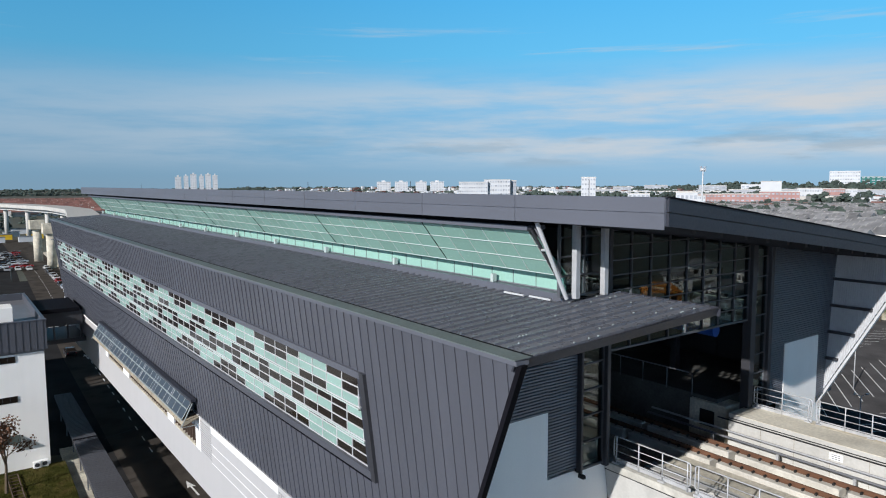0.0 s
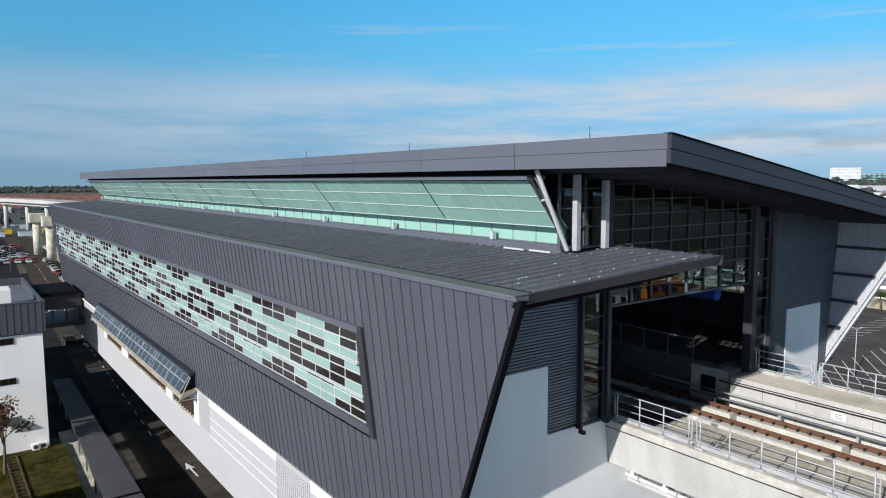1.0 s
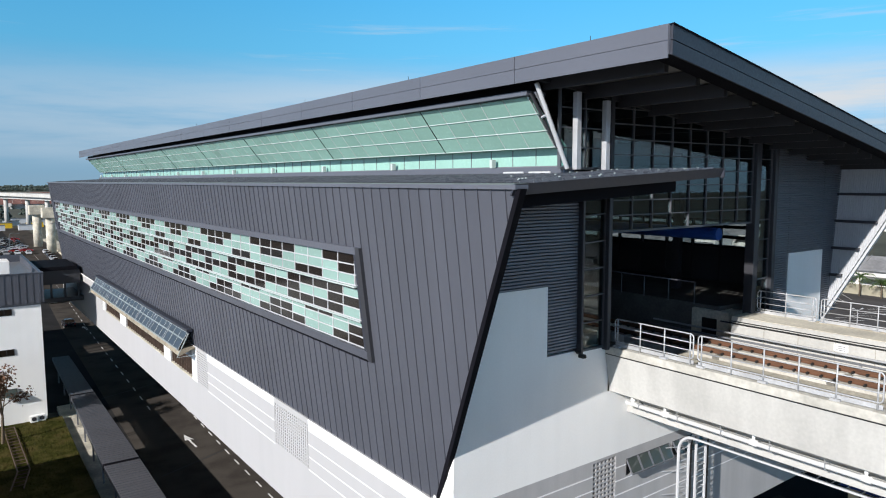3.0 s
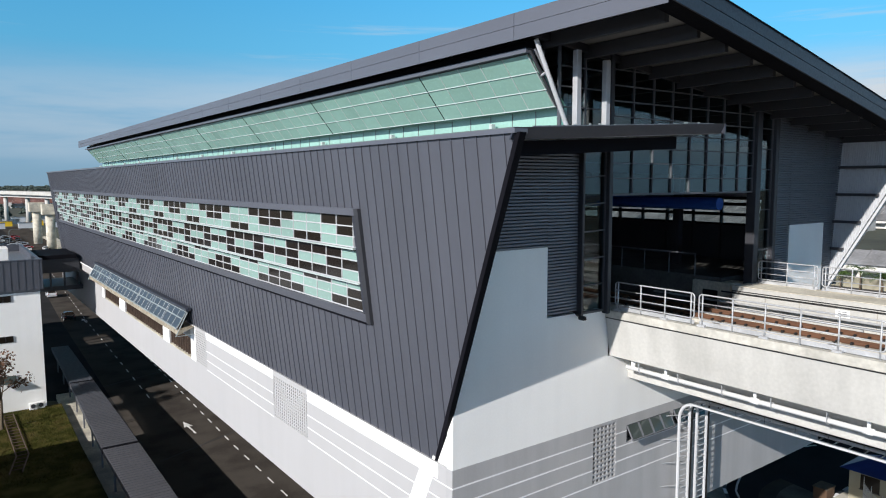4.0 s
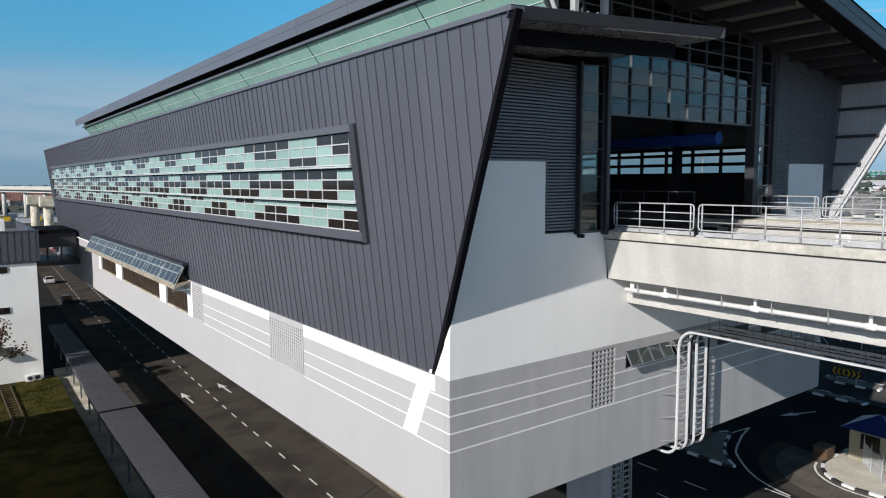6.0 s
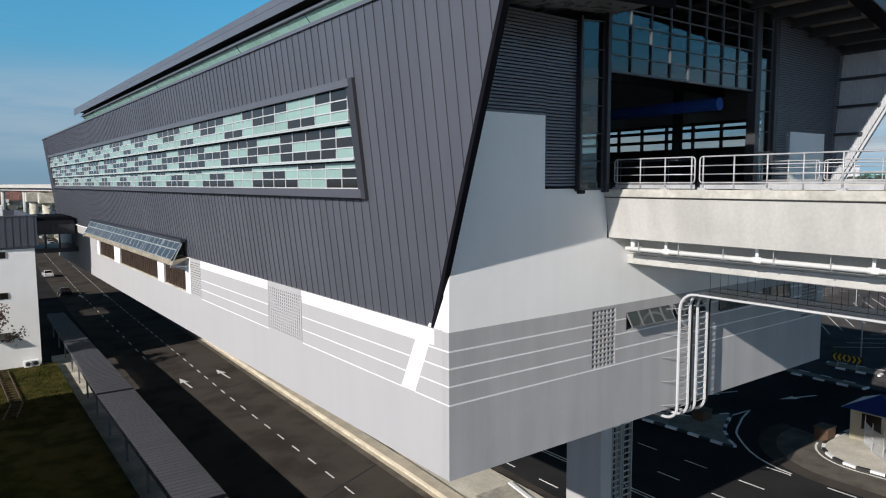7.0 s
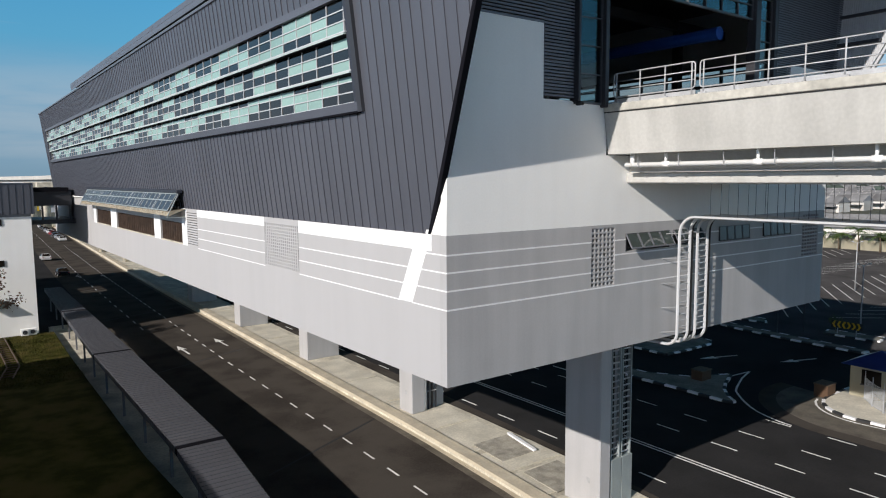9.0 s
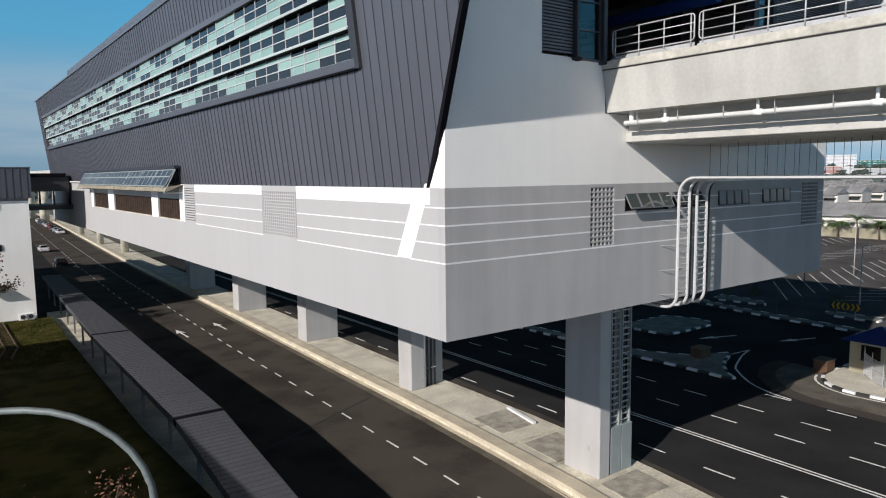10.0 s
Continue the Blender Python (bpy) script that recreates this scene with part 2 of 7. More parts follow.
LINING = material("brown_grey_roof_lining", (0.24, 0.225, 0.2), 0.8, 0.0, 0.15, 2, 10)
# interior dimness is put into this colour
DARKROOM = material("dimmed_interior", (0.055, 0.055, 0.06), 0.8, 0.0, 0.1, 3, 10)


# ---- mesh helpers ----
def box(bm, x0, x1, y0, y1, z0, z1, bevel=0.0):
    vs = [bm.verts.new((x, y, z)) for z in (z0, z1) for x, y in ((x0, y0), (x1, y0), (x1, y1), (x0, y1))]
    fs = [bm.faces.new([vs[i] for i in f]) for f in ((3, 2, 1, 0), (4, 5, 6, 7), (0, 1, 5, 4), (1, 2, 6, 5), (2, 3, 7, 6), (3, 0, 4, 7))]
    if bevel:
        bmesh.ops.bevel(bm, geom=list({e for f in fs for e in f.edges}), offset=bevel, segments=1, affect="EDGES")
    return bm


def hexa(bm, lower, upper):
    """A solid from four lower and four upper corners."""
    n = len(lower)
    a = [bm.verts.new(p) for p in lower]
    b = [bm.verts.new(p) for p in upper]
    bm.faces.new(a[::-1])
    bm.faces.new(b)
    for i in range(n):
        j = (i + 1) % n
        bm.faces.new((a[i], a[j], b[j], b[i]))
    return bm


def prism_y(bm, profile, y0, y1):
    """A profile of (x, z) drawn out along y."""
    return hexa(bm, [(x, y0, z) for x, z in profile], [(x, y1, z) for x, z in profile])


def prism_x(bm, profile, x0, x1):
    return hexa(bm, [(x0, y, z) for y, z in profile], [(x1, y, z) for y, z in profile])


def prism_z(bm, outline, z0, z1):
    return hexa(bm, [(x, y, z0) for x, y in outline], [(x, y, z1) for x, y in outline])


def tube(bm, pts, r, n=8, caps=True):
    """A round bar along a line of points."""
    pts = [Vector(p) for p in pts]
    rings = []
    side = None
    for i, p in enumerate(pts):
        d = (pts[min(i + 1, len(pts) - 1)] - pts[max(i - 1, 0)]).normalized()
        ref = side if side is not None else (Vector((0, 0, 1)) if abs(d.z) < 0.9 else Vector((1, 0, 0)))
        u = (ref - d * ref.dot(d)).normalized()
        side = u
        v = d.cross(u)
        rr = r[i] if isinstance(r, (list, tuple)) else r
        rings.append([bm.verts.new(p + rr * (u * math.cos(a) + v * math.sin(a))) for a in (2 * math.pi * k / n for k in range(n))])
    for a, b in zip(rings, rings[1:]):
        for k in range(n):
            bm.faces.new((a[k], a[(k + 1) % n], b[(k + 1) % n], b[k]))
    if caps:
        bm.faces.new(rings[0][::-1])
        bm.faces.new(rings[-1])
    return bm


def arc(c, r, a0, a1, n, u, v):
    c, u, v = Vector(c), Vector(u), Vector(v)
    return [c + r * (u * math.cos(a) + v * math.sin(a)) for a in (a0 + (a1 - a0) * k / n for k in range(n + 1))]


def mesh_of(bm, name, mat, smooth=False):
    bmesh.ops.recalc_face_normals(bm, faces=bm.faces)
    me = bpy.data.meshes.new(name)
    bm.to_mesh(me)
    bm.free()
    me.materials.append(mat)
    if smooth:
        me.polygons.foreach_set("use_smooth", [True] * len(me.polygons))
    return me


def part(name, bm, mat, parent, label="", kind="", smooth=False):
    ob = new(name, mesh_of(bm, name, mat, smooth))
    ob.parent = parent
    return tagged(ob, label=label, kind=kind)


def piece(name, me, parent, at=(0, 0, 0)):
    ob = new(name, me)
    ob.parent = parent
    ob.location = at
    return ob


def thing(name, label, category, group="", kind="", at=(0, 0, 0), turn=0.0):
    ob = tagged(new(name), label, category, group, kind)
    ob.matrix_world = pose(*at, 0, 0, turn)
    return ob


def solid(name, bm, mat, label, category="", group="", kind="", smooth=False):
    return tagged(new(name, mesh_of(bm, name, mat, smooth)), label, category, group, kind)


BM = bmesh.new

# ---- plan ----
WID, LEN = 25.5, 89.0          # the block's width and length
SOF, GREY, EAVE = 9.7, 14.65, 25.3   # underside, top of the grey band, eave of the inclined wall
LEAN = 0.1159                  # outward lean of the side walls


def lx(z):
    return 0.09 - LEAN * (z - 14.6)


def yf(z):
    """The slanted front end of the side walls."""
    return 1.1 - 0.4953 * (z - 14.6)


def rz(x):
    """The curved top of the main roof."""
    u = x - 2.94
    return 29.6 - 0.108 * u - 0.0003 * u * u


def ry(x):
    """The roof's front edge, which draws back a little towards the far side."""
    return -5.72 + 0.096 * (x - 2.94)


# ---- ground, roads ----
ground = solid("ground", box(BM(), -3000, 4500, -800, 4500, -0.6, 0.0), EARTH, "flat green and brown land reaching the horizon", "ground", kind="structure")


def rx0(y):
    """The near edge of the median, which swings slowly away."""
    return float(np.interp(y, EDGE_Y, EDGE_X))


EDGE_Y = (-60, -20, -8, -2, 4, 10, 18, 26, 40, 54, 73, 113, 170, 244, 295, 420)
EDGE_X = (-8.0, 5.2, 8.0, 9.1, 9.8, 10.3, 10.75, 11.0, 11.45, 11.9, 12.5, 13.7, 16.2, 19.4, 21.0, 23.0)
DASH_Y = (-40, -10, 8, 22, 43, 73, 113, 170, 244, 420)
DASH_X = (0.5, 5.7, 6.6, 6.98, 7.35, 8.4, 9.7, 12.2, 15.4, 19.0)


def strip(bm, xa, xb, y0, y1, z0, z1, step=8.0):
    """A slab between two lines along the road."""
    n = max(1, int(abs(y1 - y0) / step))
    prev = None
    for i in range(n + 1):
        y = y0 + (y1 - y0) * i / n
        ring = [bm.verts.new((xa(y), y, z0)), bm.verts.new((xb(y), y, z0)), bm.verts.new((xb(y), y, z1)), bm.verts.new((xa(y), y, z1))]
        if prev:
            for k in range(4):
                bm.faces.new((prev[k], prev[(k + 1) % 4], ring[(k + 1) % 4], ring[k]))
        else:
            bm.faces.new(ring[::-1])
        prev = ring
    bm.faces.new(prev)
    return bm


road_near = solid("road", strip(BM(), lambda y: rx0(y) - 11.2, lambda y: rx0(y) + 0.3, -60, 420, 0.0, 0.03), ASPHALT2, "worn brown-grey asphalt carriageway beside the station", "road", kind="structure")
verge = solid("pavement", strip(BM(), lambda y: -5.25 if y > 66 else -1.7, lambda y: rx0(y) - 11.2, -20, 230, 0.0, 0.022, 2.0), ASPHALT, "dark asphalt verge along the road", "verge", kind="structure")
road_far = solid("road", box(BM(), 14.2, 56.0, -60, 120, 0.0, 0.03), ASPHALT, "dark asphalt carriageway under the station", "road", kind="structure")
car_park = solid("pavement", box(BM(), 56.0, 190, -60, 160, 0.0, 0.03), PALEASPHALT, "grey asphalt car park with painted bays", "car park", kind="structure")
median = solid("median", strip(BM(), lambda y: rx0(y) + 0.3, lambda y: rx0(y) + 5.5 - 0.65 * min(max((y - 8) / 20, 0), 1), -60, 330, 0.0, 0.22, 3.0), OLDCON, "dusty raised concrete median below the pillars", "median", kind="structure")

# ---- the station ----
station = thing("station_building", "dark grey clad elevated railway station with a white base block", "train station")

# the raised block with its painted bands
END_HOLES = [(6.85, 8.2, 12.28, 14.55), (8.85, 11.7, 13.55, 14.25), (11.95, 14.0, 13.58, 14.25), (15.4, 17.95, 13.58, 14.22), (19.2, 21.85, 13.58, 14.22), (23.15, 24.85, 12.28, 14.5)]
SIDE_HOLES = [(11.0, 14.95, 12.3, 14.4), (25.7, 27.9, 12.28, 14.42), (29.0, 34.4, 12.24, 13.68), (36.2, 49.3, 12.24, 13.68), (51.8, 58.9, 12.24, 13.68), (60.2, 61.6, 12.5, 14.2)]


def holed(a0, a1, z0, z1, holes, at):
    """One wall slab with openings through it; at(a, side, z) gives the place, side 0 outside and 1 inside."""
    bm = BM()
    av = sorted({a0, a1, *(h[0] for h in holes), *(h[1] for h in holes)})
    zv = sorted({z0, z1, *(h[2] for h in holes), *(h[3] for h in holes)})
    grid = {}

    def v(i, s, k):
        if (i, s, k) not in grid:
            grid[i, s, k] = bm.verts.new(at(av[i], s, zv[k]))
        return grid[i, s, k]

    def full(i, k):
        if not (0 <= i < len(av) - 1 and 0 <= k < len(zv) - 1):
            return False
        a, z = (av[i] + av[i + 1]) / 2, (zv[k] + zv[k + 1]) / 2
        return not any(h[0] < a < h[1] and h[2] < z < h[3] for h in holes)

    for i in range(len(av) - 1):
        for k in range(len(zv) - 1):
            if not full(i, k):
                continue
            for s in (0, 1):
                bm.faces.new((v(i, s, k), v(i + 1, s, k), v(i + 1, s, k + 1), v(i, s, k + 1)))
            for di, dk, p, q in ((-1, 0, (i, k), (i, k + 1)), (1, 0, (i + 1, k), (i + 1, k + 1)), (0, -1, (i, k), (i + 1, k)), (0, 1, (i, k + 1), (i + 1, k + 1))):
                if not full(i + di, k + dk):
                    bm.faces.new((v(p[0], 0, p[1]), v(q[0], 0, q[1]), v(q[0], 1, q[1]), v(p[0], 1, p[1])))
    return bm


def loft(bm, rings):
    """One skin over a row of equal rings, closed at both ends."""
    vs = [[bm.verts.new(p) for p in r] for r in rings]
    n = len(rings[0])
    for a, b in zip(vs, vs[1:]):
        for k in range(n):
            bm.faces.new((a[k], a[(k + 1) % n], b[(k + 1) % n], b[k]))
    bm.faces.new(vs[0][::-1])
    bm.faces.new(vs[-1])
    return bm


block = part("base_block", box(BM(), 0.0, WID, 0.36, LEN, SOF, 12.23), PALER, station, "pale grey painted concrete base")
part("end_wall", box(BM(), 0.0, WID, 0.0, 0.36, SOF, 12.23), PALE, block)
part("side_wall", holed(0.36, LEN, 12.23, GREY, SIDE_HOLES, lambda a, sd, z: (0.35 * sd, a, z)), PALER, block)
part("end_wall", holed(0.0, WID, 12.23, GREY, END_HOLES, lambda a, sd, z: (a, 0.36 * sd, z)), PALE, block)
part("end_wall", box(BM(), WID - 0.35, WID, 0.36, LEN, 12.23, GREY), PALE, block)
part("end_wall", box(BM(), 0.36, WID - 0.36, LEN - 0.35, LEN, 12.23, GREY), PALE, block)
for z in (14.02, 13.45, 12.86, 12.24):
    part("painted_line", box(BM(), -0.006, 0.0, 0.0, 0.88 + (14.63 - z) * 0.46, z - 0.022, z + 0.022), LINE, block)
    for y0, y1 in ((1.62 + (14.63 - z) * 0.48, 11.0), (14.95, 25.7)) if z < 14 else ():
        part("painted_line", box(BM(), -0.006, 0.0, y0, y1, z - 0.022, z + 0.022), LINE, block)
    cuts = [(0.0, 6.85), (8.2, 23.1), (24.9, WID)]
    if z > 13.6:
        cuts = [(0.0, 6.85), (8.2, 8.85), (11.7, 11.95), (14.0, 15.4), (17.95, 19.2), (21.85, 23.1), (24.9, WID)]
    if z < 12.25:
        cuts = [(0.0, WID)]
    for x0, x1 in cuts:
        part("painted_line", box(BM(), x0, x1, -0.006, 0.0, z - 0.028, z + 0.028), LINE, block)
for y0, y1 in ((0.8, 11.0), (14.95, 25.7)):
    part("painted_band", box(BM(), -0.008, 0.0, y0, y1, 14.2 if y0 > 10 else 14.1, GREY), LINE, block, "white painted band")
part("painted_band", box(BM(), -0.008, 0.0, 27.9, 29.0, 12.25, GREY), LINE, block, "white painted band")
for y0, y1 in ((34.4, 36.2), (49.3, 51.8), (58.9, 60.2)):
    part("painted_band", box(BM(), -0.008, 0.0, y0, y1, 12.25, GREY), LINE, block, "white painted pier")
bm = BM()
prism_x(bm, [(0.82, 14.65), (1.63, 14.65), (2.82, 12.24), (1.95, 12.24)], -0.01, 0.0)
part("painted_slash", bm, LINE, block, "white slanted painted stripe")

# white end wall above the grey band
bm = BM()
hexa(bm, [(x, 0.0, z) for x, z in ((0, GREY), (WID, GREY), (WID, 18.0), (17.9, 18.0), (17.9, 17.3), (7.6, 17.3), (7.6, 19.2), (4.25, 19.2), (4.25, 21.75), (0.12, 21.75))],
     [(x, 0.3, z) for x, z in ((0, GREY), (WID, GREY), (WID, 18.0), (17.9, 18.0), (17.9, 17.3), (7.6, 17.3), (7.6, 19.2), (4.25, 19.2), (4.25, 21.75), (0.12, 21.75))])
part("end_wall", bm, WHITE, station, "white painted end wall")
part("end_wall", prism_x(BM(), [(0.3, GREY), (1.22, GREY), (1.22, 14.7), (0.3, 16.35)], 0.06, 0.2), WHITE, station, "white wall return behind the cladding edge")
part("end_wall", box(BM(), 21.15, 24.7, -0.05, 0.3, 18.0, 21.85), WHITE, station, "white painted panel among grey louvres")


def louvres(x0, x1, z0, z1, xl=None):
    """Horizontal louvre blades before a backing sheet."""
    lv = part("louvre", box(BM(), x0, x1, 0.16, 0.22, z0, z1), DARKSTEEL, station, "grey sheet-metal louvre")
    n = round((z1 - z0) / 0.115)
    p = (z1 - z0) / n
    for i in range(n):
        z = z0 + (i + 0.1) * p
        a = x0 if xl is None else xl(z)
        part("blade", prism_x(BM(), [(-0.02, z), (0.0, z - 0.006), (0.0, z + 0.5 * p), (0.1, z + 0.86 * p), (0.09, z + 0.9 * p), (-0.02, z + 0.55 * p)], a, x1), LOUVRE, lv)
    return lv


louvres(0.1, 4.25, 21.75, 25.2, lambda z: lx(z) + 0.2)
louvres(4.25, 5.8, 19.3, 25.2)
louvres(19.43, 21.15, 18.9, 27.3)
louvres(24.7, 26.6, 18.4, 26.7)
louvres(21.15, 24.7, 21.85, 26.85)


# glazed strips and the upper end glazing
def glazing(x0, x1, zs0, zs1, cols, rows, y=0.0, mat=CLEAR, frame=FRAMING, w=0.042, proud=0.08):
    """A grid of panes with mullions; the heights at the two ends may differ."""
    gl = part("end_glazing", box(BM(), x0, x1, y - proud, y + 0.05, zs0[0] - 0.06, zs0[0]), frame, station, "dark metal framed glazing")
    for i in range(cols + 1):
        x = x0 + (x1 - x0) * i / cols
        f = i / cols
        part("mullion", box(BM(), x - w / 2, x + w / 2, y - proud, y + 0.06, zs0[0] + (zs1[0] - zs0[0]) * f, zs0[1] + (zs1[1] - zs0[1]) * f), frame, gl)
    for r in range(rows + 1):
        k = r / rows
        za = zs0[0] + (zs0[1] - zs0[0]) * k
        zb = zs1[0] + (zs1[1] - zs1[0]) * k
        part("transom", hexa(BM(), [(x0, y - proud * 0.8, za - w / 2), (x1, y - proud * 0.8, zb - w / 2), (x1, y + 0.05, zb - w / 2), (x0, y + 0.05, za - w / 2)],
                             [(x0, y - proud * 0.8, za + w / 2), (x1, y - proud * 0.8, zb + w / 2), (x1, y + 0.05, zb + w / 2), (x0, y + 0.05, za + w / 2)]), frame, gl)
    for i in range(cols):
        for r in range(rows):
            q = []
            for ii, rr in ((i, r), (i + 1, r), (i + 1, r + 1), (i, r + 1)):
                f, k = ii / cols, rr / rows
                z0, z1 = zs0[0] + (zs1[0] - zs0[0]) * f, zs0[1] + (zs1[1] - zs0[1]) * f
                q.append((x0 + (x1 - x0) * f, z0 + (z1 - z0) * k))
            pn = part("pane", hexa(BM(), [(a, y - 0.006, b) for a, b in q], [(a, y + 0.006, b) for a, b in q]), mat, gl)
            pn.visible_shadow = False
    return gl


glazing(5.85, 7.2, (19.2, 25.2), (19.2, 25.3), 1, 6)


def sloped_glazing(x0, x1, z0, cols, step, w=0.042, y=0.0, proud=0.08):
    """Level rows of panes cut off by the sloping roof."""
    gl = part("end_glazing", box(BM(), x0, x1, y - proud, y + 0.05, z0 - 0.08, z0), FRAMING, station, "dark metal framed glazing")
    top = lambda x: rz(x) - 0.42
    cw = (x1 - x0) / cols
    for i in range(cols + 1):
        x = x0 + cw * i
        part("mullion", box(BM(), x - w / 2, x + w / 2, y - proud, y + 0.06, z0, top(x)), FRAMING, gl)
    r = 0
    while z0 + step * r < top(x0):
        za, zb = z0 + step * r, z0 + step * (r + 1)
        reach = x0
        for i in range(cols):
            a, b = x0 + cw * i, x0 + cw * (i + 1)
            if top(b) > za + 0.05:
                reach = b
                ca, cb = min(zb, top(a)), min(zb, top(b))
                pn = part("pane", hexa(BM(), [(a, y - 0.006, za), (b, y - 0.006, za), (b, y - 0.006, cb), (a, y - 0.006, ca)], [(a, y + 0.006, za), (b, y + 0.006, za), (b, y + 0.006, cb), (a, y + 0.006, ca)]), CLEAR, gl)
                pn.visible_shadow = False
        if r and reach > x0:
            part("transom", box(BM(), x0, reach, y - proud * 0.8, y + 0.05, za - w / 2, za + w / 2), FRAMING, gl)
        r += 1
    return gl


sloped_glazing(7.5, 17.46, 23.6, 8, 0.58)
sloped_glazing(17.9, 19.12, 18.9, 1, 0.95)
sloped_glazing(4.7, 7.3, 26.0, 2, 0.7)
for x, z0, z1, w in ((7.3, 19.05, 28.7, 0.2), (17.66, 17.3, 27.6, 0.4), (19.28, 17.6, 27.4, 0.3), (5.82, 19.1, 25.3, 0.12)):
    part("column", box(BM(), x - w / 2, x + w / 2, -0.25, 0.2, z0, z1, 0.02), DARKSTEEL, station, "dark steel end column")
for x, z1 in ((5.16, 28.6), (6.7, 28.4)):
    part("column", box(BM(), x - 0.12, x + 0.12, -0.52, -0.3, 25.9, z1, 0.02), GALV, station, "grey steel column")


# inclined side walls
def edge_y(z, flip):
    """The slanted front end of either wall; the far one stands a little further back."""
    return yf(z) + (0.85 if flip else 0.0)


def side_wall(flip):
    fx = (lambda x: WID - x) if flip else (lambda x: x)
    bm = BM()
    for z0, z1 in ((14.62, 18.9), (23.1, 26.55 if flip else EAVE)):
        hexa(bm, [(fx(lx(z0) + 0.04), edge_y(z0, flip) + 0.05, z0), (fx(lx(z0) + 0.04), LEN, z0), (fx(lx(z0) + 0.22), LEN, z0), (fx(lx(z0) + 0.22), edge_y(z0, flip) + 0.05, z0)],
             [(fx(lx(z1) + 0.04), edge_y(z1, flip) + 0.05, z1), (fx(lx(z1) + 0.04), LEN, z1), (fx(lx(z1) + 0.22), LEN, z1), (fx(lx(z1) + 0.22), edge_y(z1, flip) + 0.05, z1)])
    for ya, yb in ((None, 4.2), (82.6 if flip else 85.4, LEN)):
        z0, z1 = 18.9, 23.1
        y0, y1 = (edge_y(z0, flip) + 0.05, edge_y(z1, flip) + 0.05) if ya is None else (ya, ya)
        hexa(bm, [(fx(lx(z0) + 0.04), y0, z0), (fx(lx(z0) + 0.04), yb, z0), (fx(lx(z0) + 0.22), yb, z0), (fx(lx(z0) + 0.22), y0, z0)],
             [(fx(lx(z1) + 0.04), y1, z1), (fx(lx(z1) + 0.04), yb, z1), (fx(lx(z1) + 0.22), yb, z1), (fx(lx(z1) + 0.22), y1, z1)])
    return part("inclined_wall", bm, INNER if flip else CLAD, station, "dark grey standing-seam metal wall leaning outwards" if not flip else "grey corrugated metal wall leaning outwards")


wall_l = side_wall(False)
wall_r = side_wall(True)
for flip, wl in ((False, wall_l), (True, wall_r)):
    fx = (lambda x: WID - x) if flip else (lambda x: x)
    zt, zb = (26.55 if flip else EAVE + 0.02), 14.5
    e0, e1 = (-0.14, 0.0) if flip else (-0.17, 0.0)
    c = [(fx(lx(zb) - 0.03), edge_y(zb, flip) + e0, zb), (fx(lx(zb) - 0.03), edge_y(zb, flip) + e1, zb), (fx(lx(zb) + 0.19), edge_y(zb, flip) + e1, zb), (fx(lx(zb) + 0.19), edge_y(zb, flip) + e0, zb)]
    d = [(fx(lx(zt) - 0.03), edge_y(zt, flip) + e0, zt), (fx(lx(zt) - 0.03), edge_y(zt, flip) + e1, zt), (fx(lx(zt) + 0.19), edge_y(zt, flip) + e1, zt), (fx(lx(zt) + 0.19), edge_y(zt, flip) + e0, zt)]
    part("edge_trim", hexa(BM(), c, d), INNER if flip else TRIM, wl, "black edge trim" if not flip else "pale grey edge trim")
    if flip:
        za, zb2 = 15.2, 26.45
        for k in range(48):
            ya = -4.6 + 0.11 * k
            zl = max(za, 14.6 + (1.95 - ya) / 0.4953)
            if zl < zb2 - 0.3:
                part("lining_sheet", hexa(BM(), [(fx(lx(zl) + 0.22), ya, zl), (fx(lx(zl) + 0.22), ya + 0.085, zl), (fx(lx(zl) + 0.255), ya + 0.065, zl), (fx(lx(zl) + 0.255), ya + 0.02, zl)],
                                          [(fx(lx(zb2) + 0.22), ya, zb2), (fx(lx(zb2) + 0.22), ya + 0.085, zb2), (fx(lx(zb2) + 0.255), ya + 0.065, zb2), (fx(lx(zb2) + 0.255), ya + 0.02, zb2)]), INNER, wl)
        for k in range(7):
            z = 16.0 + 1.45 * k
            if edge_y(z, flip) > -0.5:
                continue
            part("girt", hexa(BM(), [(fx(lx(z) + 0.27), edge_y(z, flip) + 0.25, z), (fx(lx(z) + 0.27), 0.0, z), (fx(lx(z) + 0.45), 0.0, z), (fx(lx(z) + 0.45), edge_y(z, flip) + 0.25, z)],
                              [(fx(lx(z) + 0.27), edge_y(z, flip) + 0.25, z + 0.14), (fx(lx(z) + 0.27), 0.0, z + 0.14), (fx(lx(z) + 0.45), 0.0, z + 0.14), (fx(lx(z) + 0.45), edge_y(z, flip) + 0.25, z + 0.14)]), DARKSTEEL, wl)
part("eave_gutter", box(BM(), lx(EAVE) - 0.1, lx(EAVE) + 0.35, yf(EAVE) - 0.05, LEN, EAVE, EAVE + 0.12), FASCIA, wall_l, "grey eave gutter")

# lower roof, rising gently from the eave to the kerb of the clerestory, with its canopy over the end wall


def lz(x):
    return 25.38 + 0.055 * (x + 1.15)


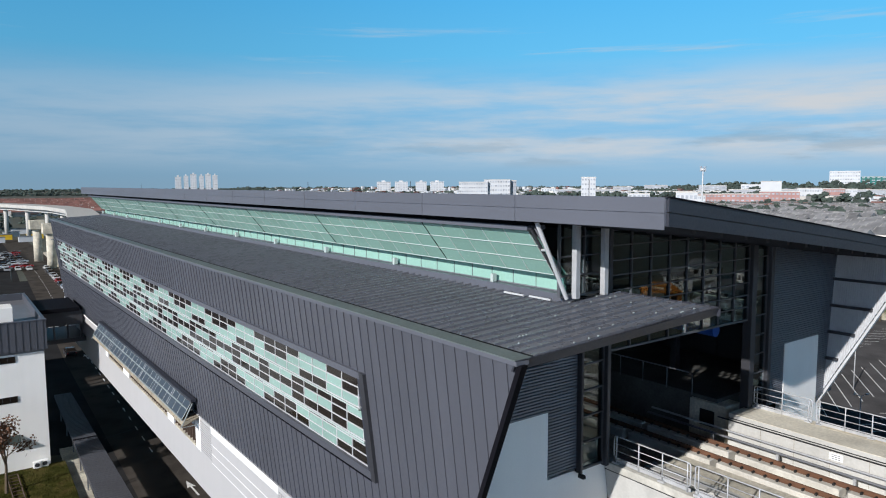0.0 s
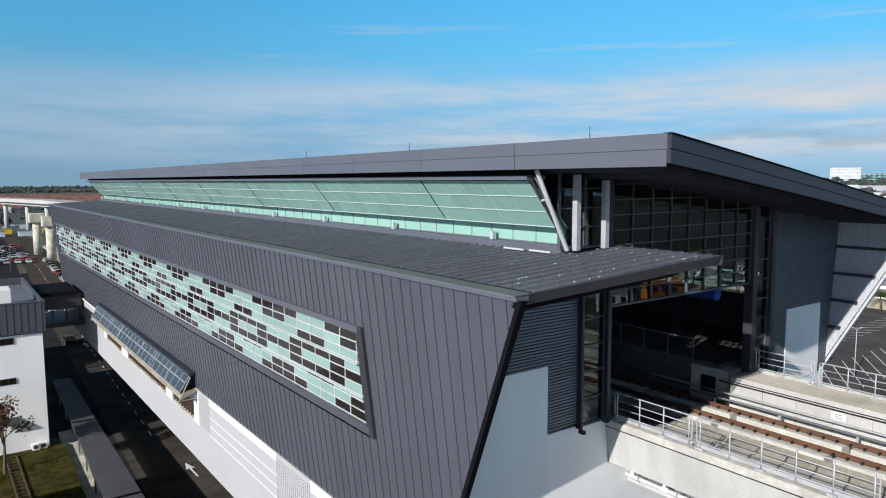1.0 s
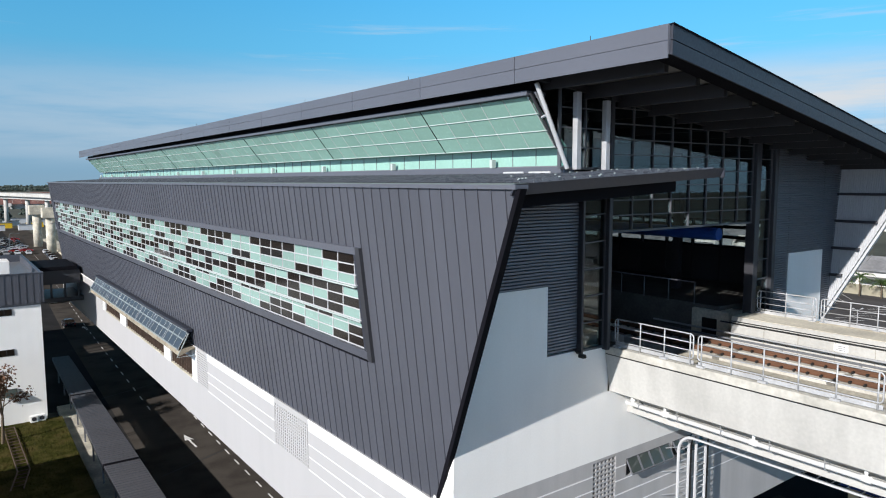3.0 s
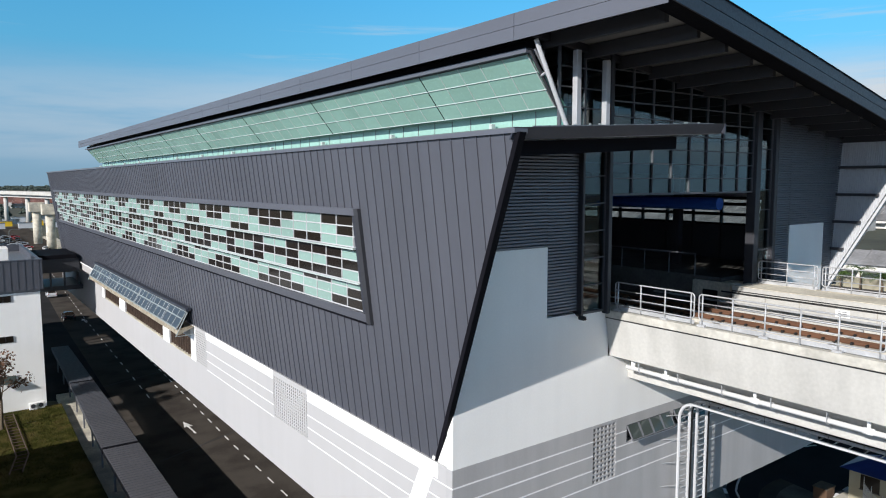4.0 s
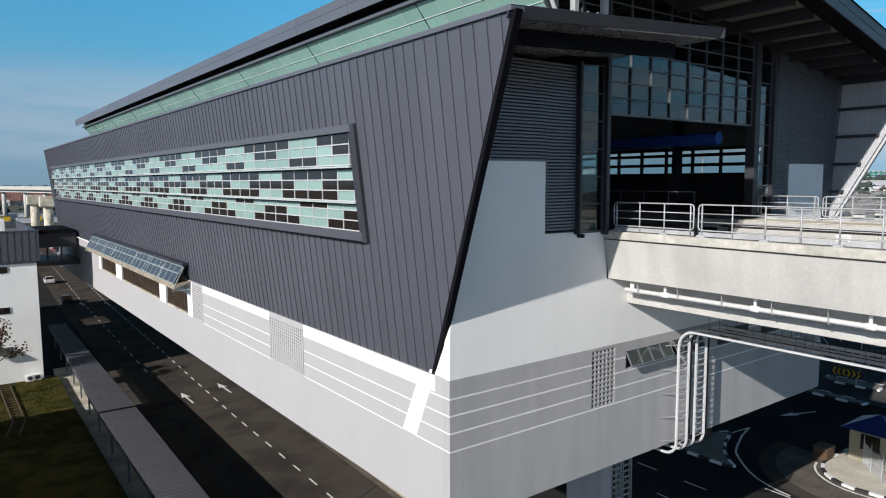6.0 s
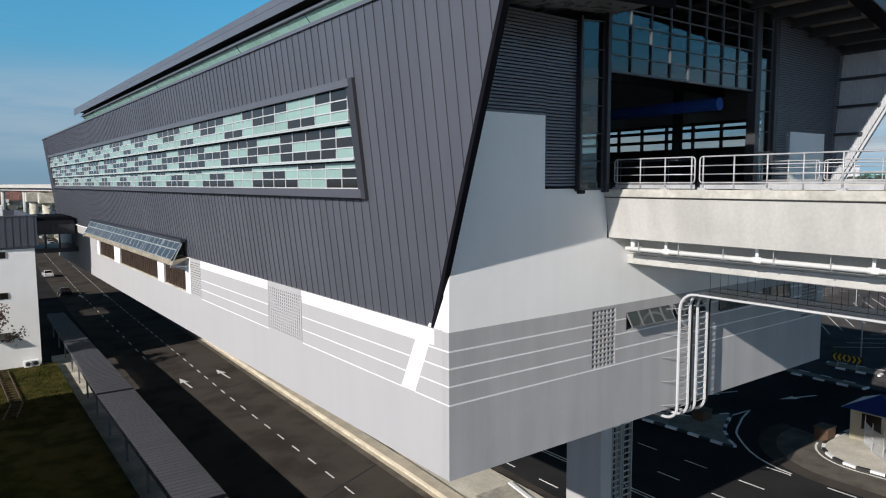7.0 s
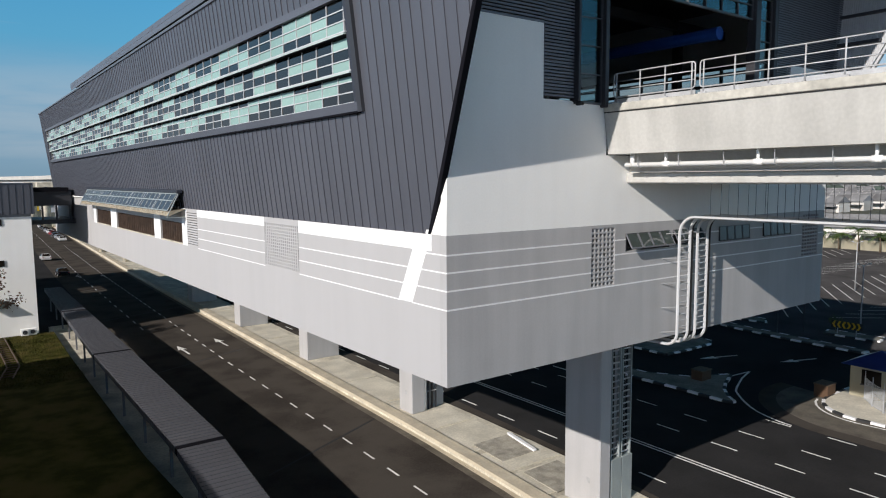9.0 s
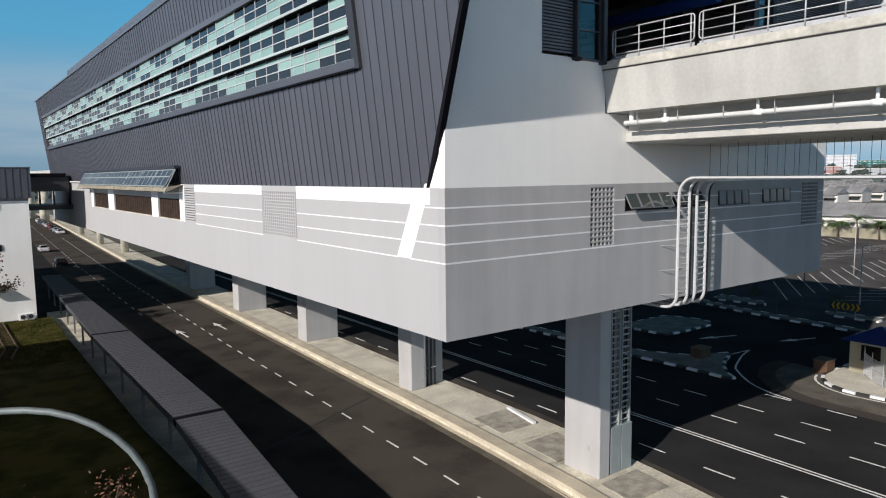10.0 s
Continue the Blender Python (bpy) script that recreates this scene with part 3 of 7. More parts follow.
bm = BM()
hexa(bm, [(-1.1, 0.0, lz(-1.1) - 0.25), (5.0, 0.0, lz(5) - 0.25), (5.0, LEN, lz(5) - 0.25), (-1.1, LEN, lz(-1.1) - 0.25)],
     [(-1.1, 0.0, lz(-1.1)), (5.0, 0.0, lz(5)), (5.0, LEN, lz(5)), (-1.1, LEN, lz(-1.1))])
hexa(bm, [(-1.1, -3.95, lz(-1.1) - 0.25), (7.6, -4.25, lz(7.6) - 0.25), (7.6, 0.0, lz(7.6) - 0.25), (-1.1, 0.0, lz(-1.1) - 0.25)],
     [(-1.1, -3.95, lz(-1.1)), (7.6, -4.25, lz(7.6)), (7.6, 0.0, lz(7.6)), (-1.1, 0.0, lz(-1.1))])
low_roof = part("lower_roof", bm, ROOFING, station, "dark grey standing-seam metal lower roof")
# the fascia's inward slant and dark colour stand in for weak light on it
bm = BM()
hexa(bm, [(-1.25, -4.1, lz(-1.25) - 0.24), (7.62, -4.42, lz(7.6) - 0.24), (7.62, -4.36, lz(7.6) - 0.24), (-1.25, -4.04, lz(-1.25) - 0.24)],
     [(-1.25, -4.24, lz(-1.25) + 0.06), (7.62, -4.56, lz(7.6) + 0.06), (7.62, -4.5, lz(7.6) + 0.06), (-1.25, -4.18, lz(-1.25) + 0.06)])
part("canopy_fascia", bm, EDGE, low_roof, "grey canopy fascia slanted and darkened for its low light")
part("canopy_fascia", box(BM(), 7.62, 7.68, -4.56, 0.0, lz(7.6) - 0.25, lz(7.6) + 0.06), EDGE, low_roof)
part("canopy_beam", hexa(BM(), [(-0.6, -3.2, 24.75), (7.0, -3.2, 25.15), (7.0, -2.95, 25.15), (-0.6, -2.95, 24.75)], [(-0.6, -3.2, 25.15), (7.0, -3.2, 25.55), (7.0, -2.95, 25.55), (-0.6, -2.95, 25.15)]), TRIM, low_roof, "dark canopy beam")

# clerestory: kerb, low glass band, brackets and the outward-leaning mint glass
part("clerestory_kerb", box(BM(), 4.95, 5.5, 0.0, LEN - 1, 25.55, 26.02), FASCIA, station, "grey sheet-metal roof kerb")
cler = part("clerestory", box(BM(), 5.36, 5.46, 0.35, LEN - 2, 26.02, 26.75), MINT2, station, "mint tinted clerestory glazing")


def cl(k):
    """Foot and head of the leaning glass: k from 0 to 1."""
    return 4.85 - 1.35 * k, 26.72 + 1.68 * k


part("clerestory_soffit", hexa(BM(), [(3.3, 0.2, 28.42), (4.2, 0.2, 28.42), (4.2, LEN - 2, 28.42), (3.3, LEN - 2, 28.42)], [(3.3, 0.2, 28.57), (4.2, 0.2, 28.57), (4.2, LEN - 2, 28.57), (3.3, LEN - 2, 28.57)]), FASCIA, cler, "grey sheet head over the glass")
# black box stands for the gap and for shade on the roof's underside
part("clerestory_gap", box(BM(), 3.55, 4.2, 0.25, LEN - 2, 28.57, 28.85), TRIM, cler, "black filler for the gap and the roof's shaded underside")
part("clerestory_backing", hexa(BM(), [(4.95, 0.35, 26.72), (5.5, 0.35, 26.72), (5.5, LEN - 2, 26.72), (4.95, LEN - 2, 26.72)], [(3.6, 0.35, 28.4), (3.7, 0.35, 28.4), (3.7, LEN - 2, 28.4), (3.6, LEN - 2, 28.4)]), MINT2, cler)

# main roof
xs = [2.94 + 25.1 * i / 14 for i in range(15)]
main_roof = part("main_roof", loft(BM(), [[(x, ry(x) + 0.02, rz(x) - 0.22), (x, LEN, rz(x) - 0.22), (x, LEN, rz(x)), (x, ry(x) + 0.02, rz(x))] for x in xs]), ROOFING, station, "dark grey curved metal main roof")
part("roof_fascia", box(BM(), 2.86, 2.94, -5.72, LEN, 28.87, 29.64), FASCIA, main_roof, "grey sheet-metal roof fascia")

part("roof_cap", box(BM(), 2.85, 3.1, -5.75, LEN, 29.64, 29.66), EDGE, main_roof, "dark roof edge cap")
part("roof_cap", loft(BM(), [[(x, ry(x) - 0.09, rz(x) + 0.04), (x, ry(x) + 0.2, rz(x) + 0.04), (x, ry(x) + 0.2, rz(x) + 0.085), (x, ry(x) - 0.09, rz(x) + 0.085)] for x in xs]), TRIM, main_roof)
# same sheet as the side fascia, with the end's weaker light in its colour
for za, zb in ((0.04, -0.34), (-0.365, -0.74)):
    part("roof_fascia", loft(BM(), [[(x, ry(x) - 0.06, rz(x) + za), (x, ry(x) - 0.06, rz(x) + zb), (x, ry(x), rz(x) + zb), (x, ry(x), rz(x) + za)] for x in xs]), EDGE, main_roof, "grey sheet-metal end fascia darkened for its low light")
# black paints the shade on this downward face
part("roof_soffit", loft(BM(), [[(x, ry(x) + 0.01, rz(x) - 0.73), (x, ry(x) + 0.9, rz(x) - 0.6), (x, ry(x) + 0.9, rz(x) - 0.56), (x, ry(x) + 0.01, rz(x) - 0.69)] for x in xs]), TRIM, main_roof, "end soffit blackened for its shade")
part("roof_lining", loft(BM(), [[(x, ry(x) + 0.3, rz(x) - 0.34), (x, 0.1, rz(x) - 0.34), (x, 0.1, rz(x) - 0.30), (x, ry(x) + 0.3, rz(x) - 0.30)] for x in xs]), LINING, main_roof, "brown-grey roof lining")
# same lining further in, in a darker colour for the dim interior
part("roof_lining", loft(BM(), [[(x, 0.1, rz(x) - 0.34), (x, LEN, rz(x) - 0.34), (x, LEN, rz(x) - 0.30), (x, 0.1, rz(x) - 0.30)] for x in xs]), DARKROOM, main_roof, "roof lining indoors, darkened for the dim room")
for i in range(13):
    x = 4.2 + 1.85 * i
    part("purlin", box(BM(), x - 0.1, x + 0.1, ry(x) + 0.9, 6.0, rz(x) - 0.82, rz(x) - 0.36), DARKSTEEL, main_roof)
part("rafter", loft(BM(), [[(x, -0.15, rz(x) - 0.62), (x, 0.1, rz(x) - 0.62), (x, 0.1, rz(x) - 0.35), (x, -0.15, rz(x) - 0.35)] for x in xs]), DARKSTEEL, main_roof, "dark steel end rafter")
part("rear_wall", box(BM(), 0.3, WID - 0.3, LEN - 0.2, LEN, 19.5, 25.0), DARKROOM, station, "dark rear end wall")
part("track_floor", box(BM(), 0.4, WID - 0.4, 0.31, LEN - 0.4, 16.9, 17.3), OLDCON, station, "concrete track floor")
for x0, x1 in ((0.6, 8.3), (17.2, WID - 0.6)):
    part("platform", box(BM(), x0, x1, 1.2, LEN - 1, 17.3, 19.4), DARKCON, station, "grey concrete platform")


# perforated ventilation blocks and louvres in the base block
def vent_end(x0, x1, z0, z1, cols, rows):
    # black backing stands in for the shade deep inside the holes
    v = part("vent_grille", box(BM(), x0, x1, 0.13, 0.17, z0, z1), BLACK, block, "perforated concrete ventilation block")
    for i in range(cols + 1):
        x = x0 + (x1 - x0) * i / cols
        part("grille_bar", box(BM(), max(x - 0.035, x0), min(x + 0.035, x1), 0.02, 0.13, z0, z1), PALE, v)
    for i in range(rows + 1):
        z = z0 + (z1 - z0) * i / rows
        part("grille_bar", box(BM(), x0, x1, 0.015, 0.125, max(z - 0.035, z0), min(z + 0.035, z1)), PALE, v)


def vent_side(y0, y1, z0, z1, cols, rows, bar=0.055):
    # the holes' inner shade is painted as this black sheet
    v = part("vent_grille", box(BM(), 0.13, 0.17, y0, y1, z0, z1), BLACK, block, "perforated concrete ventilation block")
    for i in range(cols + 1):
        y = y0 + (y1 - y0) * i / cols
        part("grille_bar", box(BM(), 0.02, 0.13, max(y - bar, y0), min(y + bar, y1), z0, z1), PALER, v)
    for i in range(rows + 1):
        z = z0 + (z1 - z0) * i / rows
        part("grille_bar", box(BM(), 0.015, 0.125, y0, y1, max(z - 0.025, z0), min(z + 0.025, z1)), PALER, v)


vent_end(6.85, 8.2, 12.28, 14.55, 6, 12)
vent_end(23.15, 24.85, 12.28, 14.5, 6, 12)
vent_side(11.0, 14.95, 12.3, 14.4, 17, 14, 0.072)
for y0, y1, z0, z1 in ((25.7, 27.9, 12.28, 14.42), (60.2, 61.6, 12.5, 14.2)):
    v = part("vent_louvre", box(BM(), 0.28, 0.32, y0, y1, z0, z1), PALE, block, "pale slatted ventilation louvre")
    for i in range(14):
        z = z0 + (z1 - z0) * (i + 0.05) / 14
        part("slat", box(BM(), -0.01, 0.2, y0, y1, z, z + 0.105), PALER, v)


def awning_window(x0, x1, z0, z1, opened):
    """A top-hung window with four lights in the end wall."""
    w = part("awning_window", box(BM(), x0, x1, 0.26, 0.3, z0, z1), BLACK, block, "dark framed top-hung window")
    n = 4
    for i in range(n):
        a, b = x0 + (x1 - x0) * i / n, x0 + (x1 - x0) * (i + 1) / n
        out = 0.3 if opened else 0.05
        top = (-0.02, z1 - 0.02)
        low = (-0.02 - out, z0 - (0.0 if not opened else -0.14))
        sash = part("sash", hexa(BM(), [(a + 0.04, top[0], top[1]), (b - 0.04, top[0], top[1]), (b - 0.04, low[0], low[1]), (a + 0.04, low[0], low[1])],
                                 [(a + 0.04, top[0] + 0.03, top[1] - 0.01), (b - 0.04, top[0] + 0.03, top[1] - 0.01), (b - 0.04, low[0] + 0.03, low[1] - 0.01), (a + 0.04, low[0] + 0.03, low[1] - 0.01)]), GLASSDARK, w)
        # bars of the closed windows are darker steel for the shade they lie in
        for c in (a + 0.03, b - 0.03):
            part("sash_bar", hexa(BM(), [(c - 0.025, top[0] - 0.012, top[1]), (c + 0.025, top[0] - 0.012, top[1]), (c + 0.025, low[0] - 0.012, low[1]), (c - 0.025, low[0] - 0.012, low[1])],
                                  [(c - 0.025, top[0] + 0.04, top[1]), (c + 0.025, top[0] + 0.04, top[1]), (c + 0.025, low[0] + 0.04, low[1]), (c - 0.025, low[0] + 0.04, low[1])]), STEEL if opened else DARKSTEEL, w)
        part("sash_bar", box(BM(), a + 0.03, b - 0.03, low[0] - 0.02, low[0] + 0.03, low[1] - 0.03, low[1] + 0.03), STEEL if opened else DARKSTEEL, w)
    for c in (x0, x1 - 0.05):
        part("window_frame", box(BM(), c, c + 0.05, -0.015, 0.26, z0, z1), DARKSTEEL, w)
    part("window_frame", box(BM(), x0 + 0.05, x1 - 0.05, -0.015, 0.26, z1 - 0.05, z1), DARKSTEEL, w)
    return w


GLASSDARK = glass_material("grey_window_glass", (0.06, 0.075, 0.07), 0.05, 0.0)
for i, (x0, x1, z0, z1) in enumerate(((8.85, 11.7, 13.55, 14.25), (11.95, 14.0, 13.58, 14.25), (15.4, 17.95, 13.58, 14.22), (19.2, 21.85, 13.58, 14.22))):
    awning_window(x0, x1, z0, z1, i < 2)

# side windows of the base block, set back behind white piers
for y0, y1, n in ((29.0, 34.4, 9), (36.2, 49.3, 20), (51.8, 58.9, 11)):
    w = part("strip_window", box(BM(), 0.26, 0.3, y0, y1, 12.24, 13.68), BROWNGLASS, block, "brown tinted strip window with many uprights")
    for i in range(n + 1):
        y = y0 + (y1 - y0) * i / n
        part("window_mullion", box(BM(), 0.12, 0.26, max(y - 0.03, y0), min(y + 0.03, y1), 12.24, 13.68), RUSTY, w)
    part("window_sill", box(BM(), 0.02, 0.26, y0, y1, 12.24, 12.3), OLDCON, w)

# the solar awning above the side windows
awn = part("solar_awning", hexa(BM(), [(-1.1, 28.0, 14.2), (-1.02, 28.0, 14.2), (-1.02, 60.4, 14.2), (-1.1, 60.4, 14.2)], [(-0.98, 28.0, 14.5), (-0.02, 28.0, 14.62), (-0.02, 60.4, 14.62), (-0.98, 60.4, 14.5)]), AWNSHEET, station, "blue solar panels on a bracketed awning")
SOL_T, SOL_B = (-0.4, 15.62), (-1.05, 14.56)
for i in range(26):
    y0 = 28.4 + 32.0 * i / 26
    y1 = 28.4 + 32.0 * (i + 1) / 26 - 0.06
    for k0, k1, mt in ((0.0, 0.4, SOLAR), (0.44, 1.0, SOLAR)):
        xa, za = SOL_T[0] + (SOL_B[0] - SOL_T[0]) * k0, SOL_T[1] + (SOL_B[1] - SOL_T[1]) * k0
        xb, zb = SOL_T[0] + (SOL_B[0] - SOL_T[0]) * k1, SOL_T[1] + (SOL_B[1] - SOL_T[1]) * k1
        part("solar_panel", hexa(BM(), [(xa, y0, za), (xa, y1, za), (xb, y1, zb), (xb, y0, zb)], [(xa + 0.03, y0, za + 0.035), (xa + 0.03, y1, za + 0.035), (xb + 0.03, y1, zb + 0.035), (xb + 0.03, y0, zb + 0.035)]), mt, awn)
for i in range(27):
    y = 28.4 + 32.0 * i / 26 - 0.03
    part("panel_frame", tube(BM(), [(SOL_T[0] + 0.01, y, SOL_T[1] + 0.03), (SOL_B[0] + 0.01, y, SOL_B[1] + 0.03)], 0.016, 4), COVERS, awn)
for k in (0.0, 0.42, 1.0):
    x, z = SOL_T[0] + (SOL_B[0] - SOL_T[0]) * k, SOL_T[1] + (SOL_B[1] - SOL_T[1]) * k
    part("awning_rail", box(BM(), x - 0.035, x + 0.035, 28.35, 60.5, z - 0.05, z + 0.03), COVERS, awn)
for i in range(9):
    y = 28.4 + 32.0 * i / 8
    part("awning_bracket", tube(BM(), [(-0.4, y, 15.58), (-1.06, y, 14.5)], 0.035, 6), GALV, awn)
    part("awning_bracket", tube(BM(), [(-1.06, y, 14.5), (-0.9, y, 14.35)], 0.03, 6), GALV, awn)
for i in range(48):
    y = 28.2 + 0.68 * i
    part("awning_sheet_rib", tube(BM(), [(-1.11, y, 14.21), (-0.99, y, 14.51)], 0.02, 4), AWNSHEET, awn)
part("awning_head", box(BM(), -0.52, -0.14, 28.1, 60.5, 15.66, 15.86, 0.02), EDGE, awn, "dark grey head beam")
for y in (28.05, 60.45):
    part("awning_bracket", tube(BM(), [(-0.42, y, 15.6), (-1.2, y, 14.1), (-0.05, y, 14.1)], 0.04, 6), COVERS, awn)

# ---- clerestory panes ----
NP, PW = 65, 1.305
for r in range(3):
    k0, k1 = r / 3 + 0.008, (r + 1) / 3 - 0.008
    (xa, za), (xb, zb) = cl(k0), cl(k1)
    me = mesh_of(hexa(BM(), [(xa, 0.02, za), (xa + 0.02, 0.02, za), (xa + 0.02, PW - 0.02, za), (xa, PW - 0.02, za)],
                      [(xb, 0.02, zb), (xb + 0.02, 0.02, zb), (xb + 0.02, PW - 0.02, zb), (xb, PW - 0.02, zb)]), "pane", MINT2)
    for i in range(NP):
        piece("pane", me, cler, (0, 0.36 + PW * i, 0))
(xa, za), (xb, zb) = cl(0.0), cl(1.0)
for i in range(NP + 1):
    y = 0.36 + PW * i
    joint = i % 8 == 5
    w, d, mt = (0.025, 0.03, TRIM) if joint else (0.026, 0.014, RAILING)
    part("glazing_bar", hexa(BM(), [(xa - d, y - w / 2, za), (xa + 0.03, y - w / 2, za), (xa + 0.03, y + w / 2, za), (xa - d, y + w / 2, za)],
                             [(xb - d, y - w / 2, zb), (xb + 0.03, y - w / 2, zb), (xb + 0.03, y + w / 2, zb), (xb - d, y + w / 2, zb)]), mt, cler)
for k in (0.0, 1 / 3, 2 / 3):
    x, z = cl(k)
    part("glazing_rail", box(BM(), x - 0.022, x + 0.03, 0.3, 0.36 + PW * NP, z - 0.015, z + 0.015), RAILING, cler)
part("glazing_rail", box(BM(), 5.32, 5.36, 0.3, LEN - 2, 26.03, 26.07), STEEL, cler)
for i in range(66):
    y = 0.5 + PW * i
    part("glazing_bar", box(BM(), 5.335, 5.36, y, y + 0.02, 26.07, 26.7), STEEL, cler)
for i in range(12):
    y = 4.03 + 7.52 * i
    part("bracket", box(BM(), 4.97, 5.2, y - 0.08, y + 0.08, 26.02, 26.36, 0.02), RAILING, cler, "white bracket")
# slanted end frame of the clerestory
for o, r, mt in ((0.12, 0.06, DARKSTEEL), (-0.12, 0.045, STEEL)):
    part("end_frame", tube(BM(), [(cl(0)[0] - 0.1, o, cl(0)[1] - 0.05), (cl(1)[0] - 0.1, o, cl(1)[1] + 0.1)], r, 6), mt, cler, "metal end frame")
part("end_strut", tube(BM(), [(3.2, -0.38, 28.75), (4.7, -0.4, 25.95)], 0.08, 8), PALESTEEL, station, "pale slanted steel strut")
part("strut_bracket", tube(BM(), [(3.75, -0.36, 27.75), (3.95, 0.1, 27.7)], 0.05, 6), PALESTEEL, station)

# ---- fascia joints, lightning rods ----
FJ = [-5.72, 0.3] + [0.3 + 5.6 * i for i in range(1, 16)] + [LEN]
for a, b in zip(FJ, FJ[1:]):
    for z0, z1 in ((28.77, 29.22), (29.235, 29.66)):
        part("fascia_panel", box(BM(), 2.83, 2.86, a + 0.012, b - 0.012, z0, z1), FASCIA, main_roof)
for y in (-1.8, 8.8, 19.5, 40.0, 60.0):
    part("lightning_rod", tube(BM(), [(4.2, y, 29.4), (4.2, y, 30.15)], 0.012, 5), DARKSTEEL, main_roof)

# ---- interior ----
part("platform_panel", box(BM(), 8.32, 8.4, 5.2, 6.9, 17.9, 20.4, 0.02), DARKROOM, station, "dark service panel at the platform end")
part("platform_edge", box(BM(), 8.3, 8.5, 1.2, LEN - 1, 19.1, 19.4, 0.02), OLDCON, station, "pale platform edge")
for i in range(30):
    part("platform_rail", box(BM(), 16.9, 16.94, 2.4 + 1.5 * i, 2.44 + 1.5 * i, 19.4, 20.5), STEEL, station)
part("platform_rail", box(BM(), 16.9, 16.94, 2.4, 46.0, 20.46, 20.52), STEEL, station, "grey platform handrail")
for i in range(8):
    y = 6 + 10.4 * i
    for x in (4.6, 20.6):
        part("platform_column", box(BM(), x - 0.2, x + 0.2, y - 0.2, y + 0.2, 19.4, 24.9), DARKSTEEL, station, "dark platform column")
    part("rafter", hexa(BM(), [(0.5, y - 0.15, 24.6), (WID - 0.5, y - 0.15, 24.4), (WID - 0.5, y + 0.15, 24.4), (0.5, y + 0.15, 24.6)], [(0.5, y - 0.15, 25.1), (WID - 0.5, y - 0.15, 24.9), (WID - 0.5, y + 0.15, 24.9), (0.5, y + 0.15, 25.1)]), DARKSTEEL, station)
part("air_duct", tube(BM(), [(16.4, 0.9, 23.0), (16.4, 22, 23.0)], 0.3, 12), BLUE, station, "blue wrapped air duct")
part("service_box", box(BM(), 17.0, 18.3, 0.6, 2.6, 17.3, 19.2, 0.04), OLDCON, station, "grey concrete service box")
part("service_opening", box(BM(), 16.985, 17.0, 1.2, 2.0, 18.0, 18.8), BLACK, station, "dark opening of the service box")
for k in range(3):
    z = 21.3 + 0.62 * k
    part("window_rail", box(BM(), WID - lx(z) - 0.2, WID - lx(z) - 0.08, 4.2, 82.6, z, z + 0.2), DARKSTEEL, wall_r)
for i in range(40):
    y = 4.6 + 1.95 * i
    part("window_post", box(BM(), WID - 0.5 + 0.75, WID - 0.25 + 0.75, y - 0.05, y + 0.05, 18.9, 23.1), DARKSTEEL, wall_r)
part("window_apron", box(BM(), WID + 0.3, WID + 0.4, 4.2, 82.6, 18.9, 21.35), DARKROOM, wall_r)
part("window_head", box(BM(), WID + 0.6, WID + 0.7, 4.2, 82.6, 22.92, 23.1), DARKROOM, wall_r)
part("window_glass", box(BM(), WID + 0.46, WID + 0.47, 4.2, 82.6, 21.35, 22.92), DIMGLASS, wall_r, "grey tinted glass").visible_shadow = False

# ---- viaduct ----
viaduct = thing("viaduct", "pale concrete railway viaduct entering the station", "viaduct")
part("box_girder", prism_y(BM(), [(9.1, 16.2), (16.4, 16.2), (16.6, 17.33), (8.9, 17.33)], -70, -0.02), CONCRETE, viaduct, "pale concrete box girder")
part("girder_ledge", box(BM(), 8.8, 9.1, -70, -0.02, 16.25, 16.62, 0.02), CONCRETE, viaduct)
part("deck", box(BM(), 7.9, 18.2, -70, -0.02, 17.33, 17.75), CONCRETE, viaduct, "pale concrete deck slab")
part("parapet", prism_y(BM(), [(7.68, 17.33), (7.9, 17.33), (7.75, 18.88), (7.41, 18.86)], -70, -0.02), CONCRETE, viaduct, "pale concrete parapet")
part("parapet_coping", box(BM(), 7.36, 7.85, -70, -0.02, 18.885, 19.17, 0.02), STAINED, viaduct, "weathered concrete coping")
part("parapet_gap", box(BM(), 7.385, 7.45, -70, -0.03, 18.845, 18.885), BLACK, viaduct, "dark drip joint")
part("side_walkway", box(BM(), 16.2, 18.3, -70, -0.02, 17.75, 19.25), CONCRETE, viaduct, "raised concrete side walkway")
for i in range(24):
    y = -1.6 - 1.5 * i
    part("walkway_joint", box(BM(), 16.185, 16.2, y, y + 0.02, 17.8, 19.0), GRITTY, viaduct)
part("walkway_gap", box(BM(), 16.18, 16.2, -70, -0.03, 19.02, 19.06), BLACK, viaduct, "dark joint under the coping")
part("walkway_top", box(BM(), 16.17, 18.2, -70, -0.03, 19.25, 19.275), PAVING, viaduct, "dusty concrete walkway top")
part("dust_drift", hexa(BM(), [(17.5, -70, 19.275), (18.1, -70, 19.275), (18.1, -3.2, 19.275), (17.7, -3.0, 19.275)], [(17.5, -70, 19.283), (18.1, -70, 19.283), (18.1, -3.2, 19.283), (17.7, -3.0, 19.283)]), DUSTY, viaduct, "tan dust along the walkway")
part("cable_line", tube(BM(), [(16.15, -70, 18.95), (16.15, 0.5, 18.95)], 0.035, 6), BLACK, viaduct, "black cable along the walkway")
part("white_plate", box(BM(), 16.17, 16.185, -5.1, -4.55, 18.55, 18.85), WHITE, viaduct, "white lettered plate")
for k in range(3):
    part("plate_bar", box(BM(), 16.163, 16.17, -5.0, -4.65, 18.6 + 0.08 * k, 18.63 + 0.08 * k), STEEL, viaduct)

